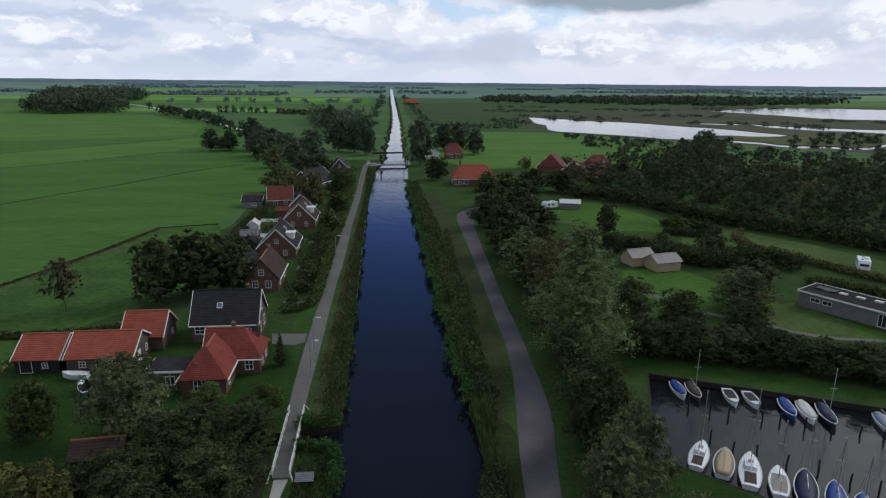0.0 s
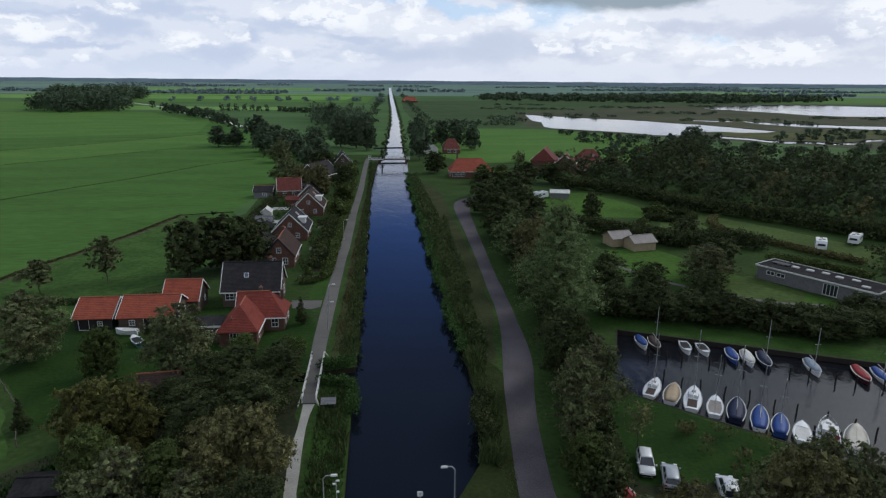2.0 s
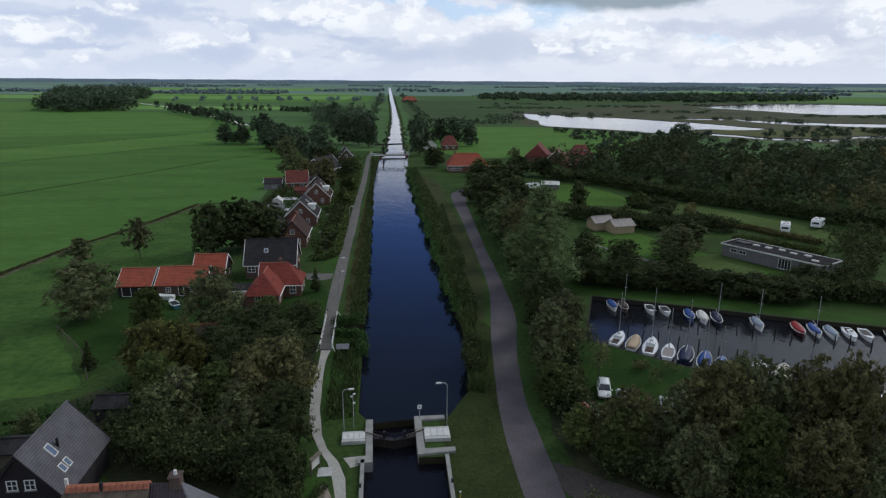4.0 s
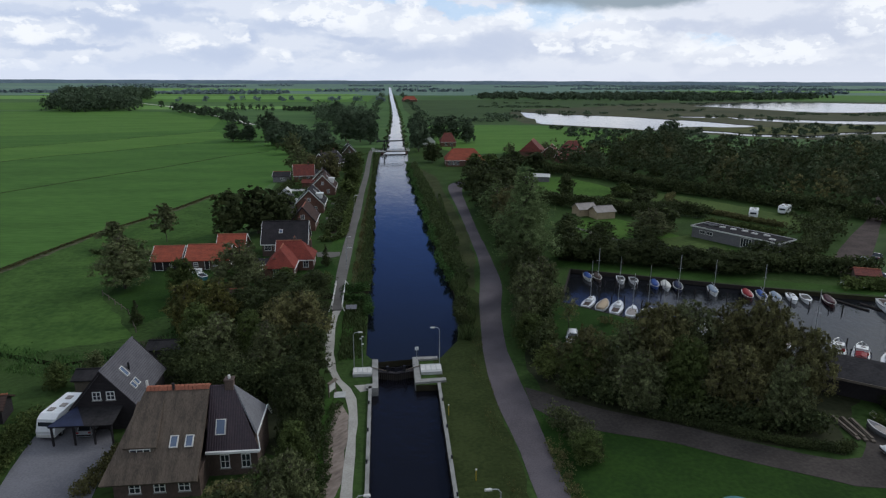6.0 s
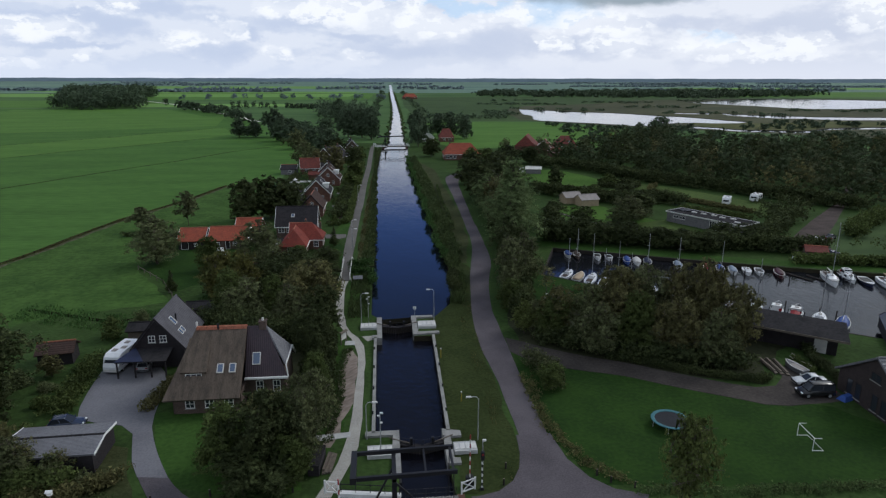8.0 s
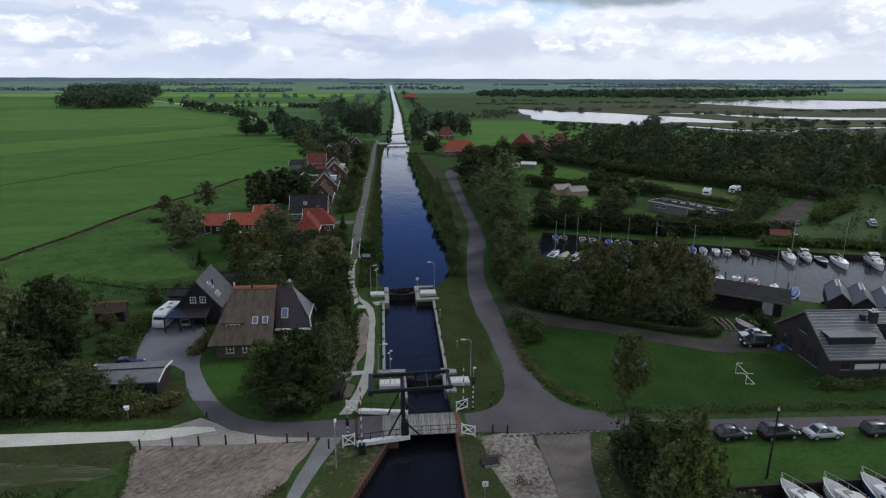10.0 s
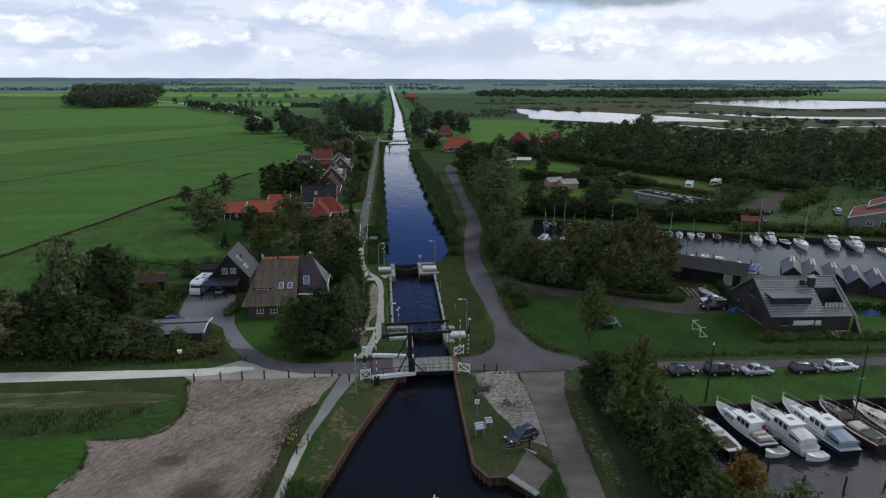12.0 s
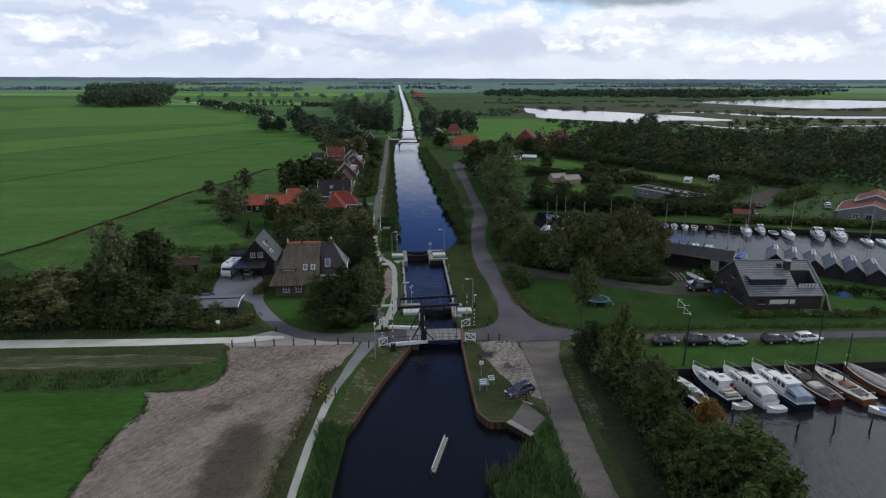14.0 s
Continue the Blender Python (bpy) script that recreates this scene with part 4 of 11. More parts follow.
def pool(name, ring, z, mat, label):
    s = Shape().add([(x, y, z) for x, y in ring], [tuple(range(len(ring)))])
    return solid(name, s, mat, label, "water", kind="structure")


pool("water", CANAL, -0.8, "water", "dark still canal water between grassy banks")
pool("water", CHAMBER, -0.85, "water_lower", "black rippled water in and below the lock")
pool("water", MARINA, -0.8, "water_still", "grey water of the small boat harbour")
pool("water", BASIN, -0.9, "water_basin", "rippled grey water of the yacht basin")
for ring, label in ((LAKE_A, "pale far lake in the marsh"), (LAKE_B, "pale far lake near the horizon"), (LAKE_C, "narrow pale pool in the marsh"), (LAKE_D, "thin pale pool beside the near lake"), (STREAM, "winding pale stream in the marsh")):
    pool("water", ring, -0.25, "water_lake", label)
for ring in DITCHES:
    pool("water", ring, -0.55, "water", "narrow dark field ditch")


def road(name, left, right, mat, label, category="road", z=0.03, step=2.0):
    """A paved strip between two edge lines with a thin side."""
    a, b = smooth_line(left, step), smooth_line(right, step)
    n = max(len(a), len(b))

    def even(line):
        d = [0.0]
        for p, q in zip(line, line[1:]):
            d.append(d[-1] + (q - p).length)
        return [(float(np.interp(u * d[-1], d, [p.x for p in line])), float(np.interp(u * d[-1], d, [p.y for p in line]))) for u in np.linspace(0, 1, n)]

    a, b = even(a), even(b)
    rnd = random.Random(len(label) * 7 + n)
    a = [(x + rnd.uniform(-.08, .08), y + rnd.uniform(-.08, .08)) for x, y in a]
    b = [(x + rnd.uniform(-.08, .08), y + rnd.uniform(-.08, .08)) for x, y in b]
    s = Shape()
    pts = [(x, y, z) for x, y in a] + [(x, y, z) for x, y in b] + [(x, y, -0.05) for x, y in a] + [(x, y, -0.05) for x, y in b]
    f = []
    for i in range(n - 1):
        f += [(i, i + 1, n + i + 1, n + i), (2 * n + i, 2 * n + i + 1, i + 1, i), (n + i, n + i + 1, 3 * n + i + 1, 3 * n + i)]
    s.add(pts, f)
    return solid(name, s, mat, label, category, kind="structure")


def flat(name, ring, mat, label, category="pavement", z=0.03):
    s = Shape().prism(ring, -0.05, z)
    return solid(name, s, mat, label, category, kind="structure")


road("road", [(-10.8, 69), (-11.4, 84), (-11.4, 104), (-10.8, 132), (-10.4, 160), (-9.9, 182), (-8.9, 224), (-8.2, 296), (-7.5, 316)], [(-9.3, 69), (-9.3, 86), (-9.0, 104), (-8.6, 132), (-8.1, 153), (-7.8, 182), (-6.8, 224), (-6.2, 294), (-5.4, 316)], "asphalt_old", "narrow grey asphalt lane along the canal", step=6)
road("road", [(11.4, -2.4), (11.6, 6), (11.5, 25), (11.1, 32), (11.1, 40), (11.8, 51), (13.4, 64), (15.6, 78.5), (17.1, 87), (18.3, 97.7), (18.9, 109), (19.7, 130), (20.6, 156), (21.4, 187), (23.6, 199), (29, 206), (40, 209)],
     [(16.3, -2.8), (15.0, 6), (14.6, 22.8), (14.9, 33), (15.1, 42), (15.2, 50.5), (16.9, 64), (19.6, 77), (20.6, 85), (21.0, 93.6), (21.6, 106), (22.1, 123), (23.4, 146), (25.2, 178), (27.4, 192), (31.6, 201), (40, 205)], "asphalt", "grey asphalt road on the embankment", step=4)
road("road", [(12, -2.2), (12, -9.8), (11.5, -18.9), (11.2, -26.7), (10.5, -38.6), (9.9, -70), (8.8, -168)], [(18, -2.6), (15.9, -10.2), (15, -19.3), (14.5, -26.1), (13.7, -39), (13, -70), (11.8, -168)], "clinker", "brick-paved road beside the harbour", step=4)
road("kerb", [(11.85, -2.2), (11.85, -9.8), (11.35, -18.9), (11.05, -26.7), (10.35, -38.6), (9.75, -70)], [(12, -2.2), (12, -9.8), (11.5, -18.9), (11.2, -26.7), (10.5, -38.6), (9.9, -70)], "clinker", "worn sett edging of the brick road", "kerb", z=0.06, step=1)
road("kerb", [(18, -2.6), (15.9, -10.2), (15, -19.3), (14.5, -26.1), (13.7, -39), (13, -70)], [(18.15, -2.6), (16.05, -10.2), (15.15, -19.3), (14.65, -26.1), (13.85, -39), (13.15, -70)], "clinker", "worn sett edging of the brick road", "kerb", z=0.06, step=1)
road("road", [(4.8, 2.6), (8, 2.2), (11.5, 1.6), (17, 0.9), (28, -0.9), (41, -1.8), (70, -3.0), (130, -5)], [(4.8, -1.4), (8, -1.6), (11.4, -2.3), (19, -2.4), (36, -3.9), (52, -4.7), (68, -5.4), (130, -7.6)], "asphalt", "grey asphalt road with parked cars", z=0.034, step=4)
flat("road", [(11.2, 12.5), (10.9, 9.2), (10.3, 6.6), (9.2, 4.5), (7.6, 3.1), (5.4, 2.5), (5.4, -1.5), (9.0, -1.7), (19, -2.4), (21.5, 1.2), (18.6, 2.4), (16.8, 4.4), (15.5, 7.6), (15.0, 12.5)], "asphalt", "worn asphalt at the road junction", "road", z=0.038)
road("path", [(-100, 4.9), (-64.7, 3.8), (-50, 3.1), (-38, 2.5), (-30.5, 2.3)], [(-100, 2.0), (-62.9, 0.8), (-48, 0.3), (-38, 0.2), (-30.5, 0.2)], "shell", "straight white shell-surfaced path", "path", step=4)
flat("path", [(-31.6, 2.2), (-28.4, 2.5), (-25.2, 4.4), (-20.6, 1.4), (-15.2, -0.3), (-11.6, -0.4), (-11.9, -1.6), (-20, -1.5), (-30.6, -0.9), (-31.6, 0.2)], "dusty", "dusty gravel where the shell path meets the road", "path", z=0.026)
road("path", [(-30.5, 2.3), (-28, 2.4), (-25.2, 2.5), (-23.4, 2.2)], [(-30.5, 0.2), (-28, 0.3), (-25.0, 0.9), (-22.8, 1.5)], "shell", "ragged end of the white shell path", "path", z=0.032, step=1)
road("road", [(-6.4, 2.4), (-10.6, 2.6), (-15, 2.5), (-18.7, 3.2), (-22.0, 5.4), (-24.6, 8.8)], [(-6.4, -1.6), (-10, -1.0), (-15.2, -0.7), (-20.6, 1.0), (-24.8, 4.7), (-27.6, 9.4)], "asphalt", "grey asphalt road to the drawbridge", z=0.036, step=2)
road("driveway", [(-27.2, 8.6), (-29.2, 12.2), (-31.3, 18.5), (-37.9, 20.5), (-40.2, 32.5), (-40.2, 38)], [(-24.2, 8.2), (-26.6, 12.6), (-29.2, 18.8), (-29.6, 20.7), (-31.3, 31), (-36.4, 38)], "yard", "smooth grey driveway and yard before the carport", "driveway", z=0.042, step=3)
road("path", [(-10.7, 69), (-10.8, 65.2), (-10.9, 55), (-9.8, 46), (-7.4, 39.6), (-6.6, 34), (-6.6, 24.8), (-7.1, 14), (-7.9, 9), (-9.6, 3.6)], [(-9.4, 69), (-9.8, 65.1), (-9.5, 52), (-8.3, 44), (-6.5, 40.4), (-5.6, 36), (-5.6, 26), (-5.7, 14), (-6.4, 9.5), (-8.2, 3.6)], "gravel", "pale gravel towpath beside the lock", "path", step=3)
flat("path", [(-6.2, 41.4), (-3.9, 41.6), (-3.9, 40.2), (-5.4, 39.6)], "gravel", "pale gravel landing at the lock gate", "path", z=0.036)
road("path", [(-11.2, -0.9), (-12.2, -5), (-14.0, -12.6), (-14.6, -15.8)], [(-8.8, -0.9), (-10.3, -5), (-12.8, -12.7), (-13.7, -15.8)], "path_grey", "narrow asphalt path down from the bridge", "path", step=4)
road("path", [(-14.6, -15.8), (-15.4, -20.1), (-16.0, -25.3), (-16.9, -35), (-17.5, -60), (-19, -168)], [(-13.7, -15.8), (-14.5, -20.1), (-15.1, -25.4), (-16.0, -35), (-16.4, -60), (-17.8, -168)], "gravel", "pale gravel footpath between reeds and bare earth", "path", step=4)
road("driveway", DRIVE_N, DRIVE_S, "drive", "grey gravelly drive beneath the trees", "driveway", z=0.036, step=4)
flat("pavement", [(6.4, -24.6), (8.2, -27.3), (10.6, -24.3), (8.9, -20.4)], "clinker", "small worn slab boat slipway beside the water")
flat("kerb", [(5.9, -24.9), (8.0, -27.9), (8.5, -27.5), (6.5, -24.4)], "concrete", "pale concrete lip of the slipway", "kerb", z=0.08)
road("path", [(89, 82), (92.5, 87), (98.5, 94.6), (115.4, 111.5), (129.9, 125.1), (149.9, 146.5), (172, 172)], [(97, 76), (99.5, 83), (105, 91.6), (121.8, 110.4), (134, 124.3), (152.5, 145), (175, 169)], "lane_dirt", "reddish dirt lane between the bushes", "road", step=5)
road("path", [(46.6, 128), (49.6, 121), (52.2, 114.6), (56.6, 108.6), (61, 105.6), (64.8, 101), (70.2, 97.8), (77.2, 96.2)], [(47.4, 128.4), (50.6, 121.6), (53.2, 115.4), (57.2, 109.8), (61.6, 106.8), (65.4, 102.2), (70.6, 99), (77.4, 97.4)], "asphalt_old", "worn grassy track over the camping lawn", "path", step=4)
road("road", [(-110, 521), (-156, 624), (-218, 740), (-278, 866), (-372, 1014)], [(-104, 521), (-150, 621), (-211, 736), (-270, 862), (-364, 1010)], "shell", "pale far country road", "road", step=30)
flat("driveway", [(-17.0, 106.6), (-11.6, 106.2), (-11.6, 103.0), (-13, 101.8), (-16.4, 102.6)], "asphalt_old", "grey paved drive beside the dark-roofed house", "driveway")
for x0, x1, y, w in ((-17.5, -11.2, 120.5, 1.2), (-17.6, -10.95, 141.0, 2.6), (-17.6, -10.6, 163.0, 2.4), (-17.4, -9.95, 192.0, 2.8), (-17.0, -9.15, 228.0, 3.0)):
    flat("driveway", [(x0, y), (x1, y - 0.6), (x1, y - 0.6 + w), (x0, y + w)], "asphalt_old", "short paved garden drive off the lane", "driveway")
flat("path", [(-15.1, 124.2), (-14.0, 123.6), (-12.0, 138.6), (-13.0, 139.0)], "bank", "dug dark vegetable bed beside the lane", "garden bed")
for x, y, w, d in ((-30.5, 152, 5, 4), (-29.5, 172, 6, 4), (-31, 190, 5, 4)):
    flat("pavement", [(x - w / 2, y - d / 2), (x + w / 2, y - d / 2), (x + w / 2, y + d / 2), (x - w / 2, y + d / 2)], "pale_concrete", "pale paved patio behind the row houses")

# ---- lock, quays, bridges ----
def wall_piece(name, ring, z0, z1, mat, label, parent=None):
    s = Shape().prism(ring, z0, z1)
    if parent:
        return part(name, s, mat, parent, label)
    return solid(name, s, mat, label, "quay wall", kind="structure")


lock = thing("lock", "old canal lock with concrete copings and timber gates", "lock", kind="structure")
for ring, label in (
        ([(-4.5, 14.0), (-4.1, 14.0), (-4.0, 40.6), (-4.4, 40.6)], "narrow concrete coping"), ([(3.7, 13.8), (4.1, 13.8), (4.7, 40.8), (4.3, 40.8)], "narrow concrete coping"),
        ([(-4.7, 40.0), (-3.2, 40.0), (-3.2, 48.4), (-4.0, 48.4), (-4.0, 46.2), (-3.9, 41.2), (-4.7, 41.2)], "weathered concrete gate head"), ([(1.5, 41.0), (5.5, 41.3), (5.5, 42.1), (2.3, 42.0), (2.3, 47.8), (5.0, 48.0), (5.0, 48.7), (1.5, 48.7)], "weathered concrete gate head"),
        ([(-5.2, 13.4), (-1.5, 13.4), (-1.5, 14.3), (-5.2, 14.3)], "weathered concrete gate head"), ([(-2.5, 6.4), (-1.5, 6.4), (-1.5, 13.4), (-2.2, 13.4)], "weathered concrete gate head"),
        ([(3.2, 12.6), (5.2, 12.6), (5.2, 13.6), (3.2, 14.2)], "weathered concrete gate head"), ([(3.2, 7.6), (4.6, 7.6), (4.6, 8.5), (4.0, 8.6), (4.0, 12.6), (3.2, 12.6)], "weathered concrete gate head")):
    wall_piece("coping", ring, -3.0, 0.28, "concrete", label, lock)
for ring in ([(-6.5, 43.8), (-4.0, 43.8), (-4.0, 45.8), (-6.5, 45.8)], [(2.4, 43.6), (5.2, 43.6), (5.2, 46.0), (2.4, 46.0)], [(-4.9, 9.4), (-2.3, 9.4), (-2.3, 11.3), (-4.9, 11.3)], [(4.1, 9.4), (6.5, 9.4), (6.5, 11.2), (4.1, 11.2)]):
    s = Shape().prism(ring, -0.1, 0.42)
    p = part("gate_machine_platform", s, "pale_concrete", lock, "pale concrete platform")
    (x0, y0), (x1, y1) = ring[0], ring[2]
    for k in range(4):
        t = (k + 0.5) / 4
        part("cover_plate", Shape().box((x0 + (x1 - x0) * t, (y0 + y1) / 2, 0.45), ((x1 - x0) / 4 - 0.12, (y1 - y0) * 0.62, 0.06)), "offwhite", lock)


def mitre_gate(xa, xb, y, lift, bow):
    """Two timber leaves that meet in a shallow point, with balance rails and racks."""
    mid = (xa + xb) / 2
    for x0, sgn in ((xa, 1), (xb, -1)):
        g = thing("lock_gate", "dark tarred timber lock gate leaf", "lock gate", group="lock gates")
        a, b = Vector((x0, y, 0)), Vector((mid, y + bow, 0))
        n = 9
        for i in range(n):
            p, q = a.lerp(b, i / n + 0.01), a.lerp(b, (i + 1) / n - 0.01)
            part("plank", Shape().beam((p.x, p.y, -1.25), (q.x, q.y, -1.25), 0.16, 2.7), "timber_post", g)
        part("top_beam", Shape().beam((a.x, a.y, lift), (b.x, b.y, lift), 0.55, 0.14), "timber_dark", g, "dark walkway beam")
        rail = Shape()
        for u in (0.08, 0.38, 0.68, 0.96):
            p = a.lerp(b, u)
            rail.rod((p.x, p.y - 0.25, lift), (p.x, p.y - 0.25, lift + 0.9), 0.025)
        rail.rod((a.x, a.y - 0.25, lift + 0.9), (b.x, b.y - 0.25, lift + 0.9), 0.025)
        part("handrail", rail, "black", g, "thin black handrail")
        p = a.lerp(b, 0.55)
        part("sluice_box", Shape().box((p.x, p.y, lift + 0.5), (0.3, 0.3, 0.8)), "black", g, "black winding gear")
        part("rack_arm", Shape().beam((x0 - sgn * 0.9, y + 0.9, lift + 0.2), (p.x, p.y, lift + 0.2), 0.1, 0.1), "timber", g)


mitre_gate(-3.3, 1.6, 44.8, 0.2, -0.8)
mitre_gate(-1.7, 3.4, 11.9, 0.1, -0.8)

# rusty sheet piling below the bridge
for line, label in (([(-3.4, -0.8), (-5.6, -6.7), (-8.6, -14.6), (-11.5, -23.8)], "rusty steel sheet piling"), ([(3.5, -0.8), (3.2, -10.9), (3.0, -22.4), (4.1, -24.7), (6.0, -24.7)], "rusty steel sheet piling")):
    s = Shape()
    pts = smooth_line(line, 0.35) if len(line) == 4 else [Vector(a).lerp(Vector(b), i / max(1, int((Vector(b) - Vector(a)).length / 0.35))) for a, b in zip(line, line[1:]) for i in range(int((Vector(b) - Vector(a)).length / 0.35))]
    for i, (p, q) in enumerate(zip(pts, pts[1:])):
        d = (q - p).normalized()
        nrm = Vector((d.y, -d.x)) * (0.11 if i % 2 else -0.03)
        s.beam((p.x + nrm.x, p.y + nrm.y, -1.5), (q.x + nrm.x, q.y + nrm.y, -1.5), 0.07, 3.0)
    for p, q in zip(pts, pts[1:]):
        s.beam((p.x, p.y, 0.03), (q.x, q.y, 0.03), 0.3, 0.12)
    solid("sheet_piling", s, "rust_pile", label + " with a flat capping beam", "quay wall", kind="structure")
s = Shape()
for a, b in (((28.6, 69.6), (36, 88.8)), ((36, 88.8), (67, 74.6)), ((67, 74.6), (106, 60)), ((106, 60), (170, 40)), ((28.6, 69.6), (35.5, 62.8)), ((35.5, 62.8), (44, 54.8)), ((44, 54.8), (58, 42.5)), ((58, 42.5), (71, 33.5))):
    s.beam((*a, -0.35), (*b, -0.35), 0.22, 0.8)
solid("quay_wall", s, "timber_post", "dark timber quay edge round the boat harbour", "quay wall", kind="structure")
s = Shape()
for a, b in (((27.5, -13.4), (61, -13.4)), ((61, -13.4), (120, -14.5))):
    s.beam((*a, -0.4), (*b, -0.4), 0.3, 1.0)
solid("quay_wall", s, "timber_post", "dark timber quay edge of the yacht basin", "quay wall", kind="structure")


def drawbridge(at, turn, span, width, label, far=False):
    """A Dutch double-leaf balance bridge with one portal; x runs over the water."""
    b = thing("drawbridge", label, "bridge", (*at, 0), turn)
    w = width / 2
    n = 26
    for i in range(n):
        x = -2.3 + (span + 2.3) * (i + 0.5) / n
        part("deck_plank", Shape().box((x, 0, 0.36), ((span + 2.3) / n - 0.03, width, 0.08)), "deck", b)
    part("deck_beams", Shape().box((span / 2, -w * 0.7, 0.14), (span, 0.25, 0.34)).box((span / 2, w * 0.7, 0.14), (span, 0.25, 0.34)).box((span / 2, 0, 0.14), (span, 0.25, 0.34)), "black", b)
    part("approach_deck", Shape().box((-2.9, 0, 0.18), (4.2, width + 0.2, 0.36)), "asphalt", b, "grey asphalt approach")
    part("abutment", Shape().box((-1.2, 0, -1.3), (1.2, width + 1.0, 2.9)), "brick", b, "brick bridge pier")
    part("abutment", Shape().box((span + 0.3, 0, -1.3), (0.7, width + 1.0, 2.9)), "brick", b, "brick bridge pier")
    for sy in (-1, 1):
        y = sy * (w + 0.35)
        part("parapet_kerb", Shape().beam((-5.0, y + sy * 0.9, 0.42), (0.6, y, 0.42), 0.62, 0.42), "white", b, "white painted timber kerb")
        r = Shape()
        for k in range(5):
            x = -4.9 + k * 1.35
            yy = y + sy * 0.9 * (0.6 - x) / 5.6
            r.box((x, yy, 1.0), (0.06, 0.06, 1.1))
        for z in (0.85, 1.45):
            r.beam((-5.0, y + sy * 0.9, z), (0.6, y, z), 0.05, 0.06)
        part("railing", r, "black", b, "thin dark railing above the kerb")
        r = Shape()
        for k in range(6):
            x = 1.0 + (span - 1.2) * k / 5
            r.rod((x, sy * (w - 0.05), 0.4), (x, sy * (w - 0.05), 1.35), 0.03)
        for z in (0.85, 1.35):
            r.rod((1.0, sy * (w - 0.05), z), (span - 0.2, sy * (w - 0.05), z), 0.03)
        part("deck_railing", r, "black", b, "thin dark railing")
        # portal and balance beam
        part("portal_post", Shape().box((0, sy * (w + 0.1), 2.7), (0.42, 0.42, 5.4), taper=0.8), "black", b)
        part("portal_brace", Shape().beam((-1.7, sy * (w + 0.1), 0.4), (-0.1, sy * (w + 0.1), 3.6), 0.16, 0.16).beam((1.6, sy * (w + 0.1), 0.5), (0.1, sy * (w + 0.1), 2.1), 0.16, 0.16), "black", b)
        part("balance_beam", Shape().beam((-3.6, sy * (w - 0.3), 5.5), (span - 0.6, sy * (w - 0.3), 5.75), 0.26, 0.36), "black", b)
        part("hanger_rod", Shape().rod((span - 0.9, sy * (w - 0.3), 5.7), (span - 0.9, sy * (w - 0.1), 0.5), 0.045), "black", b)
        for x0, y0, x1, y1, top in ((span + 0.35, w + 0.25, span + 1.7, w + 0.9, 1.5), (-5.2, w + 1.3, -6.4, w + 1.6, 1.6)):
            y0, y1 = sy * y0, sy * y1
            gate = part("end_gate", Shape().box((x0, y0, top / 2 + 0.2), (0.14, 0.14, top - 0.2)), "white", b, "white crossed timber wing gate")
            part("post", Shape().box((x1, y1, top / 2 + 0.2), (0.14, 0.14, top - 0.2)), "white", gate)
            for za, zb in ((0.5, 0.5), (top, top)):
                part("rail", Shape().beam((x0, y0, za), (x1, y1, zb), 0.08, 0.1), "white", gate)
            for za, zb in ((0.5, top), (top, 0.5)):
                part("brace", Shape().beam((x0, y0, za), (x1, y1, zb), 0.07, 0.08), "white", gate)
    part("gear_housing", Shape().box((0.1, -w - 0.2, 1.3), (0.8, 0.7, 1.9)), "black", b, "black winding gear housing")
    part("portal_lintel", Shape().box((0, 0, 5.2), (0.36, width + 0.7, 0.4)), "black", b)
    part("counterweight", Shape().box((-3.45, 0, 5.42), (0.5, width - 0.2, 0.6)), "black", b, "heavy black counterweight box")
    part("cross_beam", Shape().box((span - 0.9, 0, 5.72), (0.2, width - 0.3, 0.22)), "black", b)
    part("cross_beam", Shape().box((span * 0.45, 0, 5.68), (0.16, width - 0.5, 0.16)), "black", b)
    return b


drawbridge((-2.3, 0.2), 0, 5.9, 4.3, "black and white timber drawbridge beside the lock")
drawbridge((0.2, 309), 2, 11.5, 4.0, "far black and white drawbridge over the canal")

# white-railed footbridge over the side ditch
fb = thing("footbridge", "narrow footbridge with white tubular rails", "bridge", (-10.05, 75, 0))
part("deck", Shape().box((0, 0, 0.1), (1.7, 12.6, 0.2)), "asphalt_old", fb)
for sx in (-0.85, 0.85):
    r = Shape()
    for k in range(8):
        y = -6.2 + 12.4 * k / 7
        r.box((sx, y, 0.65), (0.09, 0.09, 1.1))
    for z in (0.7, 1.2):
        r.beam((sx, -6.4, z), (sx, 6.4, z), 0.1, 0.12)
    r.beam((sx, -6.4, 1.2), (sx * 1.5, -7.2, 0.2), 0.1, 0.12).beam((sx, 6.4, 1.2), (sx * 1.5, 7.2, 0.2), 0.1, 0.12)
    part("railing", r, "offwhite", fb, "white painted rail")

# ---- houses ----
def frame_at(side, L, W):
    """Maps (u, depth, z) on one wall to the house: u along the wall, depth outwards."""
    if side == "s":
        return lambda u, d, z: (u, -W / 2 - d, z)
    if side == "n":
        return lambda u, d, z: (-u, W / 2 + d, z)
    if side == "w":
        return lambda u, d, z: (-L / 2 - d, -u, z)
    return lambda u, d, z: (L / 2 + d, u, z)


